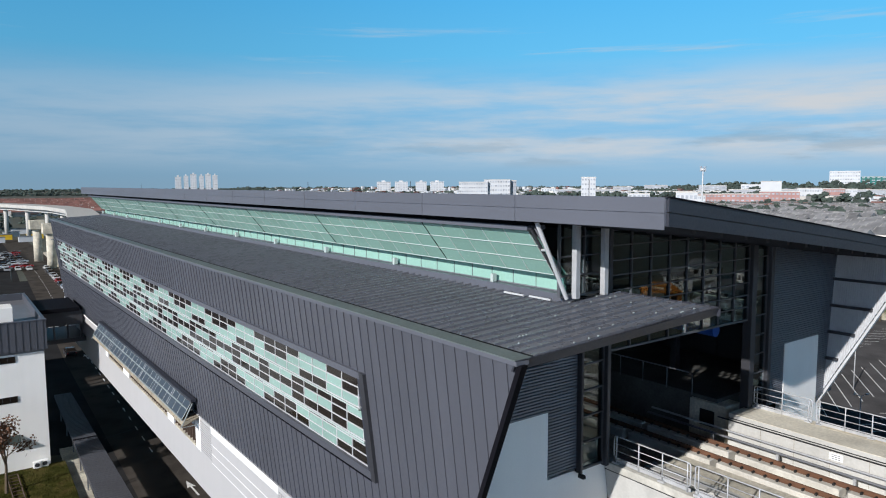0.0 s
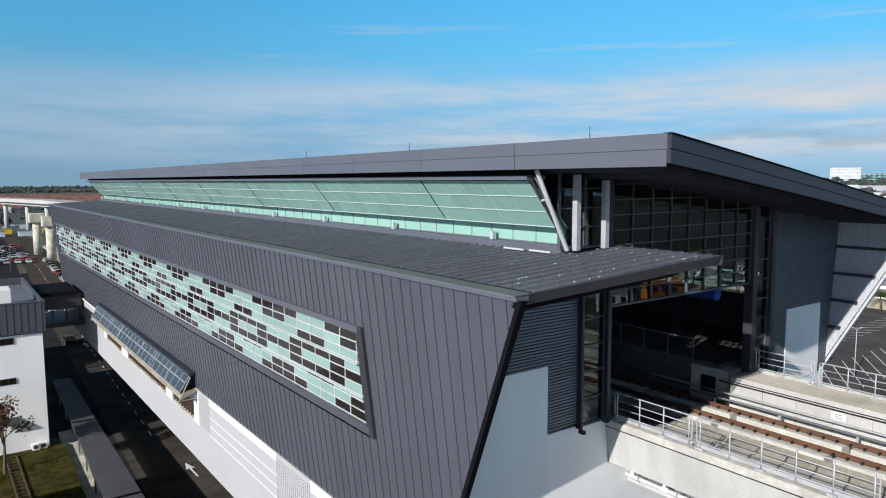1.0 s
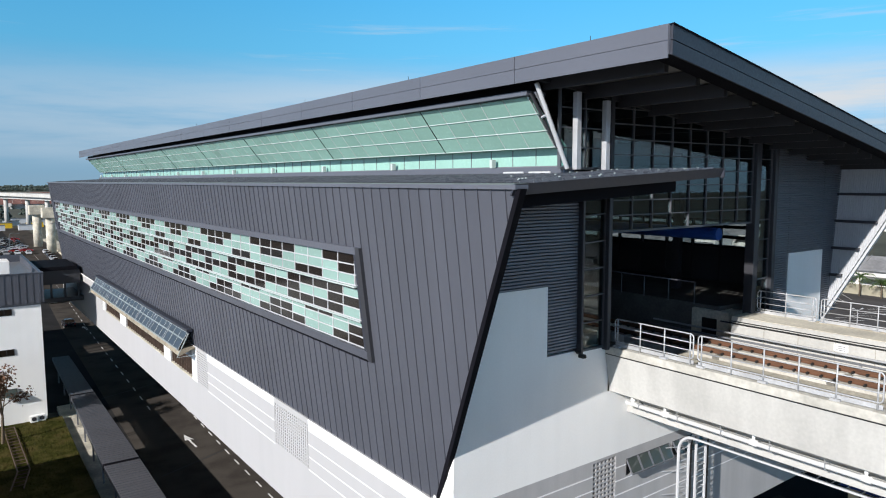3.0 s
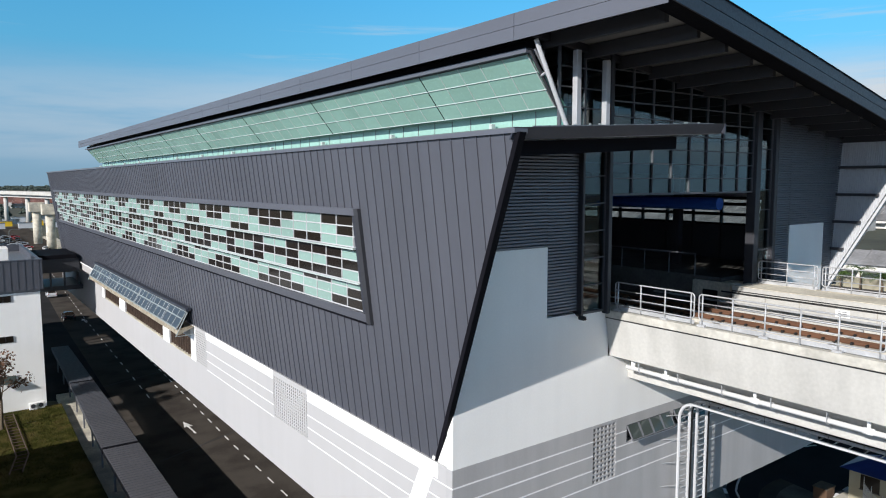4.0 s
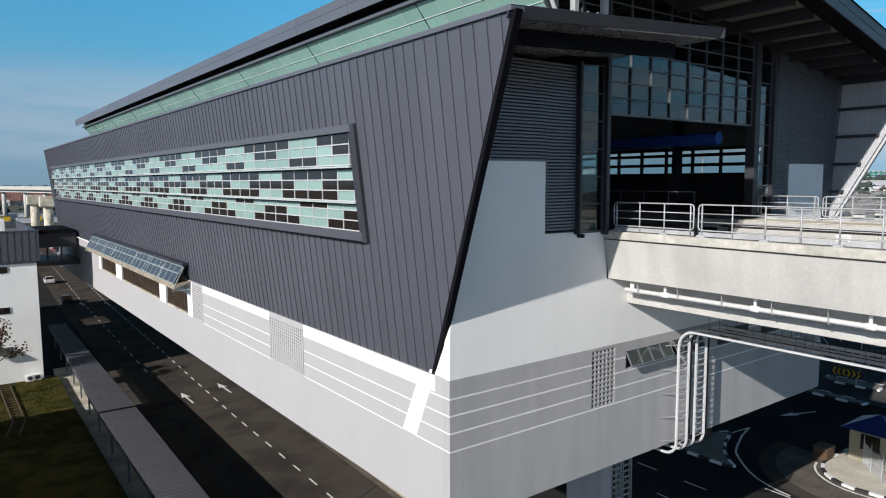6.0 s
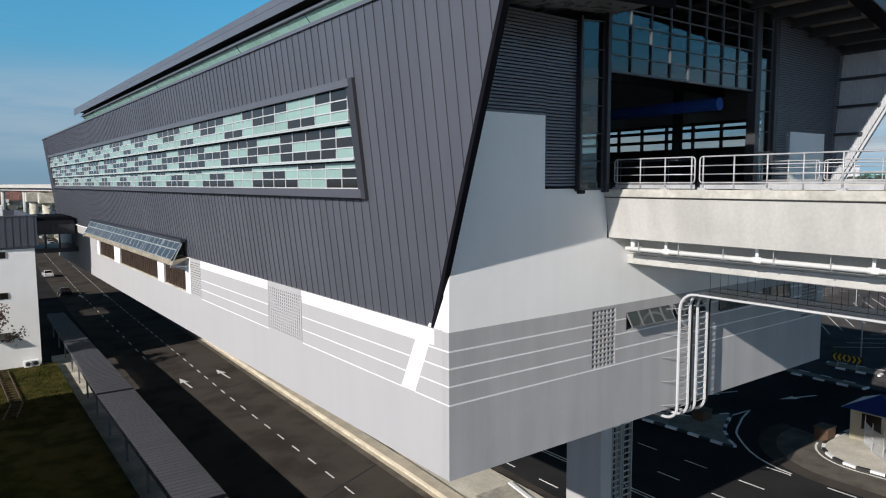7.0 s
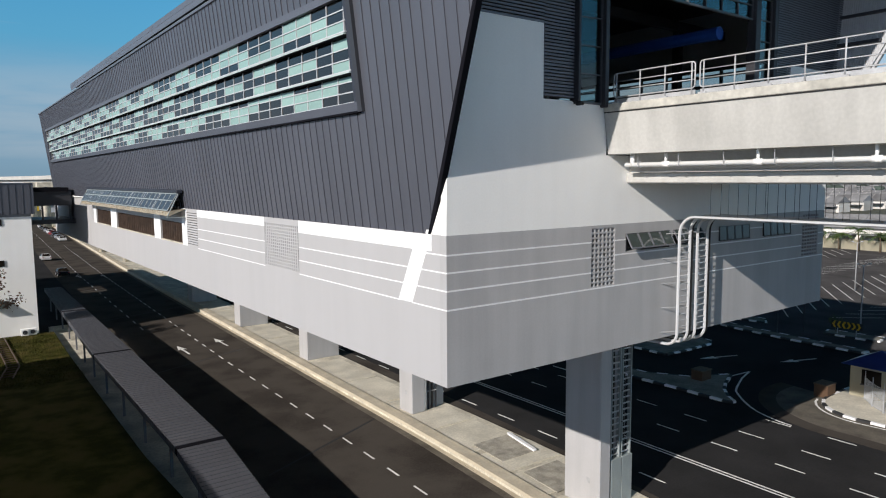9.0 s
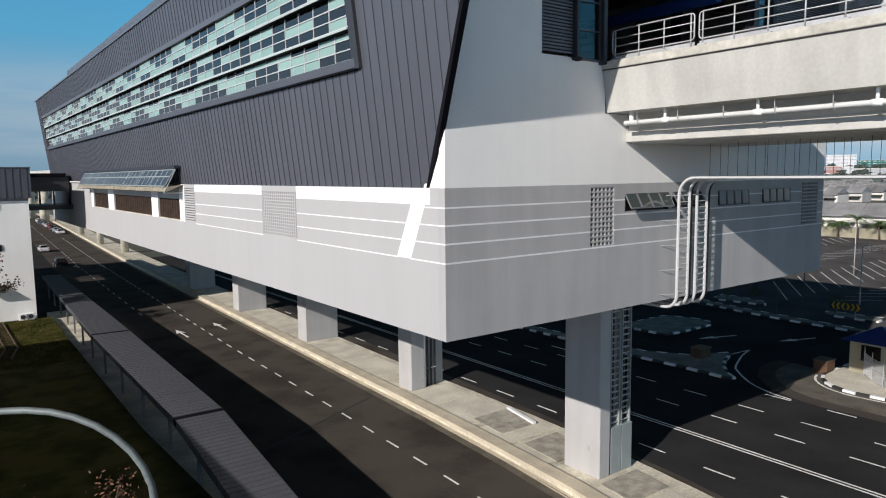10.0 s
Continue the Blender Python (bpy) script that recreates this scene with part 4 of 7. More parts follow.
part("track_slab", box(BM(), 8.3, 12.55, -70, -0.02, 17.75, 18.12, 0.02), OLDCON, viaduct, "stained pale concrete slab")
part("cable_trough", box(BM(), 9.9, 10.6, -70, -0.02, 18.12, 18.3, 0.02), CONCRETE, viaduct, "concrete cable trough")

# tracks: rails on broken concrete plinths with clips
clip_me = mesh_of(box(BM(), -0.16, 0.16, -0.045, 0.045, 0.0, 0.1, 0.015), "rail_clip", BLACK)
plinth_me = mesh_of(box(BM(), -0.36, 0.36, 0.0, 4.3, 17.75, 18.2, 0.03), "plinth", BLOCK)
for name, xs2 in (("track", (13.15, 14.6)),):
    tr = thing("railway_track", "rusty rails clipped to pale concrete plinths", "railway track", "tracks on the viaduct")
    for x in xs2:
        rl = part("rail", prism_y(BM(), [(x - 0.075, 18.22), (x + 0.075, 18.22), (x + 0.02, 18.26), (x + 0.02, 18.33), (x + 0.036, 18.34), (x + 0.036, 18.4), (x - 0.036, 18.4), (x - 0.036, 18.34), (x - 0.02, 18.33), (x - 0.02, 18.26)], -70, 60), RAIL, tr, "rusty brown steel rail")
        for i in range(12):
            piece("plinth", plinth_me, tr, (x, -38.0 + 4.6 * i, 0))
        for i in range(80):
            piece("rail_clip", clip_me, rl, (x, -34 + 0.5 * i, 18.2))
cond = thing("conductor_rail", "grey covered power rail on short stands", "power rail")
part("cover", box(BM(), 15.45, 15.57, -70, 4, 18.32, 18.4, 0.02), STEEL, cond)
part("cover", box(BM(), 15.8, 15.9, -70, 4, 18.5, 18.58, 0.02), GALV, cond)
for i in range(14):
    part("stand", box(BM(), 15.45, 15.55, -40 + 3.1 * i, -39.9 + 3.1 * i, 17.75, 18.32), GALV, cond)


# handrails in panels with rounded ends
def handrail(x, y0, y1, z, step=1.12):
    h = thing("handrail", "galvanised steel handrail with rounded ends", "handrail", "handrails on the viaduct")
    r = 0.12
    top, low = z + 1.08, z + 0.22
    loop = arc((x, y0 - r, top - r), r, math.pi / 2, 0, 4, (0, 1, 0), (0, 0, 1)) + arc((x, y0 - r, low + r), r, 0, -math.pi / 2, 4, (0, 1, 0), (0, 0, 1))
    loop += arc((x, y1 + r, low + r), r, -math.pi / 2, -math.pi, 4, (0, 1, 0), (0, 0, 1)) + arc((x, y1 + r, top - r), r, math.pi, math.pi / 2, 4, (0, 1, 0), (0, 0, 1))
    part("hoop", tube(BM(), loop + loop[:1], 0.026, 6, False), GALV, h, smooth=True)
    for zz in (z + 0.5, z + 0.78):
        part("bar", tube(BM(), [(x, y0, zz), (x, y1, zz)], 0.02, 6), GALV, h, smooth=True)
    n = max(2, round(abs(y1 - y0) / step))
    for i in range(n + 1):
        y = y0 + (y1 - y0) * (i + 0.12) / (n + 0.24)
        part("post", tube(BM(), [(x, y, z), (x, y, top)], 0.026, 6), GALV, h, smooth=True)
        if i % 2 == 0:
            part("base_plate", box(BM(), x - 0.1, x + 0.06, y - 0.14, y + 0.14, z - 0.1, z + 0.06, 0.01), GALV, h)
    part("toe_board", box(BM(), x + 0.03, x + 0.04, y1, y0, z + 0.02, z + 0.16), GALV, h)
    return h


for y0, y1 in ((0.9, -3.72), (-3.9, -9.6), (-9.8, -15.4), (-15.6, -21.2), (-21.4, -27.0)):
    handrail(7.55, y0 if y0 < 0 else -0.35, y1, 19.18)
for y0, y1 in ((-0.3, -3.0), (-3.2, -8.8), (-9.0, -14.6), (-14.8, -20.4)):
    handrail(17.9, y0, y1, 19.25)

# white water pipe along the girder
pipe = thing("water_pipe", "white water pipe clamped under the viaduct edge", "pipe")
part("pipe_run", tube(BM(), [(8.08, -0.55, 16.92), (8.08, -70, 16.92)], 0.085, 10), WHITE, pipe, smooth=True)
part("pipe_elbow", tube(BM(), [(8.08, -0.85, 16.92), (8.08, -0.85, 17.36)], 0.09, 10), WHITE, pipe, smooth=True)
for i in range(12):
    y = -2.3 - 3.4 * i
    part("pipe_drop", tube(BM(), [(8.08, y, 17.0), (8.08, y, 17.36)], 0.055, 8), WHITE, pipe, smooth=True)
    part("pipe_collar", tube(BM(), [(8.08, y - 0.14, 16.92), (8.08, y + 0.14, 16.92)], 0.105, 10), WHITE, pipe, smooth=True)
for i in range(20):
    y = -1.2 - 1.7 * i
    part("pipe_clamp", tube(BM(), arc((8.08, y, 16.92), 0.115, 0, 2 * math.pi, 8, (1, 0, 0), (0, 0, 1)), 0.018, 5), GALV, pipe)
    part("pipe_clamp", tube(BM(), [(7.94, y, 16.92), (7.94, y, 17.36)], 0.014, 5), GALV, pipe)
part("shadow_tray", box(BM(), 8.62, 8.9, -70, -0.4, 16.66, 16.7), GALV, pipe)

# cable ladders: along under the viaduct, bent down the end wall and back under the block
for x0, x1, zt in ((11.62, 12.35, 14.85), (12.9, 13.62, 14.83)):
    cab = thing("cable_ladder", "pale galvanised cable ladder bent down the wall", "cable ladder", "cable ladders on the end wall")

    def run(x):
        p = [(x, -60, zt), (x, -1.35, zt)]
        p += [tuple(q) for q in arc((x, -1.25, zt - 0.7), 0.7, math.pi / 2, 0, 6, (0, 1, 0), (0, 0, 1))]
        p += [(x, -0.55, 10.0)]
        p += [tuple(q) for q in arc((x, 0.0, 9.95), 0.55, math.pi, 1.5 * math.pi, 6, (0, 1, 0), (0, 0, 1))]
        p += [(x, 1.2, 9.4)]
        return p

    for x in (x0, x1):
        part("stringer", tube(BM(), run(x), 0.065, 6), PALESTEEL, cab, "pale steel stringer")
    for i in range(17):
        z = 9.95 + 0.26 * i
        part("rung", tube(BM(), [(x0, -0.55, z), (x1, -0.55, z)], 0.022, 5), PALESTEEL, cab)
        if i % 4 == 0:
            part("wall_bracket", tube(BM(), [(x0 - 0.35, -0.02, z), (x1, -0.5, z)], 0.02, 5), GALV, cab)
    for i in range(60):
        y = -1.6 - 0.5 * i
        part("rung", tube(BM(), [(x0, y, zt), (x1, y, zt)], 0.022, 5), PALESTEEL, cab)
    for i in range(16):
        y = -1.9 - 1.15 * i
        for x in (x0, x1):
            part("hanger", tube(BM(), [(x, y, zt), (x, y, 16.22)], 0.009, 4), DARKSTEEL, cab)
    for k in range(2):
        x = x1 + 0.1 + 0.07 * k
        part("cable", tube(BM(), [(a, b - 0.03, c + 0.03) for a, b, c in run(x)], 0.025, 6), BLACK, cab, "black power cable")

# ---- pillars ----
for i, (x, y, w) in enumerate(((12.0, 3.75, 2.5), (12.55, 20.8, 3.1), (13.0, 38.3, 3.2), (13.2, 55.8, 3.25), (13.55, 74.6, 3.3))):
    p = thing("concrete_pillar", "pale grey painted concrete pillar on the median", "pillar", "pillars below the station")
    if i < 2:
        rw = 0.8 if i == 0 else 1.12
        part("shaft", box(BM(), x, x + rw, y, y + (2.3 if i == 0 else 1.6), 0.2, SOF, 0.05), PALE, p)
        part("shaft", box(BM(), x + rw, x + w, y + 0.5, y + 1.8, 0.2, SOF, 0.05), PALE, p)
    else:
        part("shaft", box(BM(), x, x + w, y, y + 1.7, 0.2, SOF, 0.05), PALE, p)
    part("small_plate", box(BM(), x - 0.012, x, y + 0.6, y + 0.8, 1.5, 1.75), GALV, p)
    if i == 0:
        for k in range(2):
            lx0 = x + 0.92 + 0.82 * k
            lad = part("cable_ladder", box(BM(), lx0, lx0 + 0.07, y + 0.1, y + 0.3, 2.6, SOF), COVERS, p, "galvanised vertical cable ladder")
            part("stringer", box(BM(), lx0 + 0.64, lx0 + 0.71, y + 0.1, y + 0.3, 2.6, SOF), COVERS, lad)
            for q in range(22):
                part("rung", box(BM(), lx0 + 0.07, lx0 + 0.64, y + 0.16, y + 0.21, 2.75 + 0.31 * q, 2.81 + 0.31 * q), GALV, lad)
            for q in range(5):
                part("rung", tube(BM(), [(lx0 - 0.55 if k == 0 else lx0, y + 0.05, 1.2 + 1.6 * q), (lx0, y + 0.15, 1.15 + 1.6 * q)], 0.02, 5), DARKSTEEL, lad)
            part("cable", tube(BM(), [(lx0 + 0.35, y + 0.34, 2.4), (lx0 + 0.35, y + 0.34, SOF)], 0.09, 6), BLACK, lad, "black cable bundle")
            part("cable_cover", box(BM(), lx0 - 0.02, lx0 + 0.75, y + 0.02, y + 0.48, 0.2, 2.6, 0.01), COVERS, p, "grey-green sheet cable cover")
    elif i == 1:
        part("drain_pipe", tube(BM(), [(x + 1.2, y + 0.1, 0.2), (x + 1.2, y + 0.1, SOF)], 0.075, 8), WHITE, p, "white rain pipe", smooth=True)
        for q in range(3):
            c = x + 1.6 + 0.32 * q
            part("drain_pipe", tube(BM(), [(c, y + 0.3, 0.2), (c, y + 0.3, SOF)], 0.07, 8), DARKSTEEL, p, "dark service pipe", smooth=True)
            for z in (1.5, 3.6, 5.7, 7.8):
                part("pipe_clamp", box(BM(), c - 0.1, c + 0.1, y + 0.21, y + 0.5, z, z + 0.06), GALV, p)

# ---- road paint ----
def dashes(road, fx, y0, y1, length, gap, w=0.12):
    y = y0
    while y < y1:
        a, b = fx(y), fx(y + length)
        part("lane_dash", hexa(BM(), [(a - w / 2, y, 0.03), (a + w / 2, y, 0.03), (b + w / 2, y + length, 0.03), (b - w / 2, y + length, 0.03)],
                               [(a - w / 2, y, 0.036), (a + w / 2, y, 0.036), (b + w / 2, y + length, 0.036), (b - w / 2, y + length, 0.036)]), MARK, road)
        y += length + gap


dashes(road_near, lambda y: float(np.interp(y, DASH_Y, DASH_X)), -3.34, 180, 1.27, 1.54)
dashes(road_near, lambda y: float(np.interp(y, DASH_Y, DASH_X)) - 3.5, 62.0, 260, 1.6, 2.6)
part("edge_line", strip(BM(), lambda y: rx0(y) - 0.02, lambda y: rx0(y) + 0.1, -40, 300, 0.03, 0.036), DUSTY, road_near)
part("dust_strip", strip(BM(), lambda y: rx0(y) + 4.62, lambda y: rx0(y) + 6.3, -40, 60, 0.03, 0.034), ASPHALT2, road_far, "dusty brown edge of the road")
part("dust_strip", strip(BM(), lambda y: rx0(y) + 0.1, lambda y: rx0(y) + 0.3, -60, 300, 0.03, 0.034), DUSTY, road_near)
part("dust_strip", strip(BM(), lambda y: rx0(y) - 0.5, lambda y: rx0(y) - 0.03, -40, 200, 0.03, 0.034), DUSTROAD, road_near, "dusty pale edge of the road")
for x in (21.12, 21.42):
    part("centre_line", box(BM(), x - 0.06, x + 0.06, -60, 100, 0.03, 0.036), MARK, road_far)
for x, y1 in ((17.68, 90), (24.8, 60), (27.9, 60), (31.3, 6)):
    dashes(road_far, lambda y, x=x: x, -40.0, y1, 1.7, 2.3)
for y in (22.3, 47.4, 74.0):
    part("tar_joint", hexa(BM(), [(1.0, y - 4.4, 0.03), (rx0(y), y, 0.03), (rx0(y), y + 0.17, 0.03), (1.0, y - 4.23, 0.03)], [(1.0, y - 4.4, 0.033), (rx0(y), y, 0.033), (rx0(y), y + 0.17, 0.033), (1.0, y - 4.23, 0.033)]), BLACKP, road_near)


def arrow(road, x, y, turn):
    pts = [(-0.09, 0), (0.09, 0), (0.09, 2.4), (0.42, 2.2), (0.0, 4.0), (-0.42, 2.2), (-0.09, 2.4)]
    c, s = math.cos(turn), math.sin(turn)
    q = [(x + c * a - s * b, y + s * a + c * b) for a, b in pts]
    part("lane_arrow", prism_z(BM(), q, 0.031, 0.037), MARK, road, "white painted lane arrow")


arrow(road_near, 9.45, 49.0, 0.02)
arrow(road_near, 5.45, 48.0, 0.02)
arrow(road_near, 9.6, 110, 0.02)
arrow(road_near, 6.0, 112, 0.02)
arrow(road_far, 45.5, 16.0, 1.2)
arrow(road_far, 50.0, 11.0, 1.2)
arrow(road_far, 29.6, 24.0, 3.14)

# median slabs and kerb
kerb = part("kerb", strip(BM(), lambda y: rx0(y) + 0.29, lambda y: rx0(y) + 1.15, -60, 300, 0.2, 0.4), DUSTY, median, "dusty pale concrete kerb")
for y0, y1, a, b in ((-6, 1.0, 0.7, 4.4), (1.2, 3.2, 0.9, 4.2), (6.6, 9.4, 1.0, 5.2), (9.8, 12.6, 1.0, 5.3), (13.2, 17.4, 1.0, 4.6), (17.6, 20.6, 1.0, 4.6), (24.2, 30, 0.7, 4.2), (30.3, 37, 0.7, 4.2), (42.0, 48, 0.7, 4.2), (48.4, 55, 0.7, 4.2), (60, 66, 0.7, 4.2), (66.4, 73, 0.7, 4.2)):
    part("paving_slab", hexa(BM(), [(rx0(y0) + a, y0, 0.2), (rx0(y0) + b, y0, 0.2), (rx0(y1) + b, y1, 0.2), (rx0(y1) + a, y1, 0.2)], [(rx0(y0) + a, y0, 0.27), (rx0(y0) + b, y0, 0.27), (rx0(y1) + b, y1, 0.27), (rx0(y1) + a, y1, 0.27)]), PAVING, median)
for y0, y1 in ((11.0, 13.9), (6.4, 9.2), (1.2, 3.3)):
    part("drain_cover", hexa(BM(), [(rx0(y0) + 1.85, y0, 0.27), (rx0(y0) + 4.45, y0, 0.27), (rx0(y1) + 4.55, y1, 0.27), (rx0(y1) + 1.9, y1, 0.27)], [(rx0(y0) + 1.85, y0, 0.31), (rx0(y0) + 4.45, y0, 0.31), (rx0(y1) + 4.55, y1, 0.31), (rx0(y1) + 1.9, y1, 0.31)]), GRITTY, median, "weathered concrete drain cover")
part("white_beam", hexa(BM(), [(14.55, 10.9, 0.31), (14.8, 10.9, 0.31), (15.4, 13.9, 0.31), (15.15, 13.9, 0.31)], [(14.55, 10.9, 0.43), (14.8, 10.9, 0.43), (15.4, 13.9, 0.43), (15.15, 13.9, 0.43)]), LINE, median, "white plastic strip")


# ---- islands with black and white kerbs ----
# default paving is darkened for shade; the sunlit guardhouse island takes the pale one
def island(outline, label, z=0.2, seg=0.9, top=PATHCON):
    isl = tagged(new("traffic_island"), label, "traffic island", "", "structure")
    part("paving", prism_z(BM(), outline, 0.02, z - 0.01), top, isl)
    n = len(outline)
    k = 0
    for i in range(n):
        a, b = Vector((*outline[i], 0)), Vector((*outline[(i + 1) % n], 0))
        length = (b - a).length
        m = max(1, round(length / seg))
        nrm = Vector((b.y - a.y, a.x - b.x, 0)).normalized() * 0.24
        for j in range(m):
            p, q = a.lerp(b, j / m), a.lerp(b, (j + 1) / m)
            part("kerb_block", hexa(BM(), [tuple(p + Vector((0, 0, 0.02))), tuple(p + nrm + Vector((0, 0, 0.02))), tuple(q + nrm + Vector((0, 0, 0.02))), tuple(q + Vector((0, 0, 0.02)))],
                                    [tuple(p + Vector((0, 0, z))), tuple(p + nrm + Vector((0, 0, z))), tuple(q + nrm + Vector((0, 0, z))), tuple(q + Vector((0, 0, z)))]), LINE if k % 2 else BLACKP, isl)
            k += 1
    return isl


island([(32.3, 34), (32.36, 16.5), (32.55, 13.4), (32.56, 9.6), (32.7, 8.9), (33.4, 9.8), (34.8, 11.0), (36.3, 11.8), (38.8, 12.8), (35.7, 14.4), (33.9, 17.4), (33.4, 24), (33.3, 34)], "paved traffic island with a black and white kerb")
CORNER = [(39.2 + 3.2 * math.cos(radians(a)), 1.9 + 3.2 * math.sin(radians(a))) for a in range(90, 196, 15)]
island(CORNER + [(36.6, -6.0), (38.0, -14), (52, -14), (52, 5.1)], "paved guardhouse island with a black and white kerb", top=PAVING)
island([(57.6, 29), (56.9, 26), (55.9, 22.2), (55.2, 15.8), (55.1, 9.3), (56.0, 9.2), (56.5, 15.8), (57.1, 22), (58.0, 25.8), (58.8, 28.8)], "long kerbed island before the car park", seg=1.1)
island([(60.2, 27.5), (61.1, 21.7), (62.6, 22.6), (63.6, 28.1)], "small kerbed planted island in the car park")
island([(60.8, 15.0), (60.9, 10.2), (63.0, 10.4), (62.6, 15.4)], "small kerbed island under the chevron board")
island([(40.5, 20.1), (43.1, 19.9), (47.2, 19.9), (48.2, 20.5), (48.6, 21.8), (47.6, 25), (40.5, 25.2)], "rounded kerbed island below the station")
LANE = [(38.8, 12.75), (41.4, 12.5), (39.2, 11.9), (36.6, 10.85), (35.5, 10.3), (34.6, 9.5), (33.8, 8.7), (33.0, 7.8), (32.4, 6.9), (32.0, 6.0), (31.7, 5.1), (31.55, 4.1)]
for a, b in zip(LANE, LANE[1:]):
    d = Vector((b[0] - a[0], b[1] - a[1])).normalized()
    n = Vector((-d.y, d.x)) * 0.08
    part("edge_line", prism_z(BM(), [(a[0] - n.x, a[1] - n.y), (b[0] - n.x, b[1] - n.y), (b[0] + n.x, b[1] + n.y), (a[0] + n.x, a[1] + n.y)], 0.031, 0.037), MARK, road_far)
LANE = [(39.2 + 3.8 * math.cos(radians(a)), 1.9 + 3.8 * math.sin(radians(a))) for a in range(100, 196, 12)] + [(35.9, -3.0), (36.4, -9.0)]
for a, b in zip(LANE, LANE[1:]):
    d = Vector((b[0] - a[0], b[1] - a[1])).normalized()
    n = Vector((-d.y, d.x)) * 0.08
    part("edge_line", prism_z(BM(), [(a[0] - n.x, a[1] - n.y), (b[0] - n.x, b[1] - n.y), (b[0] + n.x, b[1] + n.y), (a[0] + n.x, a[1] + n.y)], 0.036, 0.041), MARK, road_far)

# dusty ground swept out round the guardhouse island
for ra, rb, z, mt in ((3.3, 6.4, 0.034, DUSTROAD), (6.4, 7.6, 0.033, ASPHALT2)):
    ring = [(39.2 + rb * math.cos(radians(a)), 1.9 + rb * math.sin(radians(a))) for a in range(80, 190, 6)] + [(39.2 - rb, -14), (39.2 - ra, -14)] + [(39.2 + ra * math.cos(radians(a)), 1.9 + ra * math.sin(radians(a))) for a in range(188, 79, -6)]
    part("dust_patch", prism_z(BM(), ring, 0.03, z), mt, road_far, "dusty brown asphalt")

# guardhouse
# cream lowered to hold the shade that covers the guardhouse
CREAM = material("darkened_cream_paint", (0.36, 0.33, 0.24), 0.8, 0.0, 0.08, 1.5, 10)
BLUEROOF = material("blue_roof_sheet", (0.03, 0.06, 0.22), 0.45, 0.0, 0.1, 1, 8)
gh = thing("guardhouse", "small cream guardhouse with a blue hipped roof", "guardhouse", at=(-1.6, -1.5, 0))
part("wall", box(BM(), 42.6, 45.6, 3.0, 6.0, 0.19, 2.62, 0.02), CREAM, gh)
bm = BM()
vs = [bm.verts.new(p) for p in ((42.1, 2.5, 2.55), (46.1, 2.5, 2.55), (46.1, 6.5, 2.55), (42.1, 6.5, 2.55), (44.1, 4.5, 3.6))]
for f in ((3, 2, 1, 0), (0, 1, 4), (1, 2, 4), (2, 3, 4), (3, 0, 4)):
    bm.faces.new([vs[i] for i in f])
part("roof", bm, BLUEROOF, gh, "dark blue hipped metal roof")
for a in ((43.4, 44.8),):
    wdw = part("window", box(BM(), a[0], a[1], 2.96, 3.0, 1.2, 2.3), SMOKE, gh, "dark window")
    part("window_frame", box(BM(), a[0] - 0.06, a[1] + 0.06, 2.95, 2.99, 1.14, 1.2), DARKSTEEL, wdw)
wdw = part("window", box(BM(), 42.56, 42.6, 3.9, 5.2, 1.2, 2.3), SMOKE, gh, "dark window")
part("window_frame", box(BM(), 42.54, 42.6, 3.84, 5.26, 1.12, 1.2), DARKSTEEL, wdw)
fence = thing("fence", "galvanised fence posts with forked tops", "fence")
for i in range(5):
    x, y = 41.0 + 1.1 * i, 1.6 - 1.3 * i
    part("post", tube(BM(), [(x, y, 0.14), (x, y, 2.2)], 0.04, 6), GALV, fence)
    part("arm", tube(BM(), [(x, y, 2.2), (x - 0.3, y, 2.6)], 0.03, 5), GALV, fence)
    part("arm", tube(BM(), [(x, y, 2.2), (x + 0.3, y, 2.6)], 0.03, 5), GALV, fence)
for z in (0.5, 1.2, 1.9):
    part("wire_rail", tube(BM(), [(41.0, 1.6, z), (45.4, -3.6, z)], 0.015, 5), GALV, fence)

# chevron board
fence = thing("wire_fence", "galvanised wire mesh fence beside the guardhouse", "fence")
FP = [Vector((40.6, 3.3, 0.19)), Vector((39.3, 2.3, 0.19)), Vector((38.3, 1.2, 0.19)), Vector((38.4, -1.2, 0.19))]
for p in FP:
    part("post", tube(BM(), [p, p + Vector((0, 0, 1.75))], 0.04, 6), GALV, fence)
    part("post_arm", tube(BM(), [p + Vector((0, 0, 1.7)), p + Vector((-0.25, -0.1, 2.05))], 0.025, 5), GALV, fence)
    part("post_arm", tube(BM(), [p + Vector((0, 0, 1.7)), p + Vector((0.25, 0.1, 2.05))], 0.025, 5), GALV, fence)
for p, q in zip(FP, FP[1:]):
    for z in (0.1, 0.9, 1.65):
        part("rail", tube(BM(), [p + Vector((0, 0, z)), q + Vector((0, 0, z))], 0.022, 5), GALV, fence)
    bm = BM()
    n = round((q - p).length / 0.09)
    for i in range(1, n):
        c = p.lerp(q, i / n)
        tube(bm, [c + Vector((0, 0, 0.1)), c + Vector((0, 0, 1.65))], 0.012, 3)
    part("wire_mesh", bm, GALV, fence, "galvanised wire mesh", "stuff")

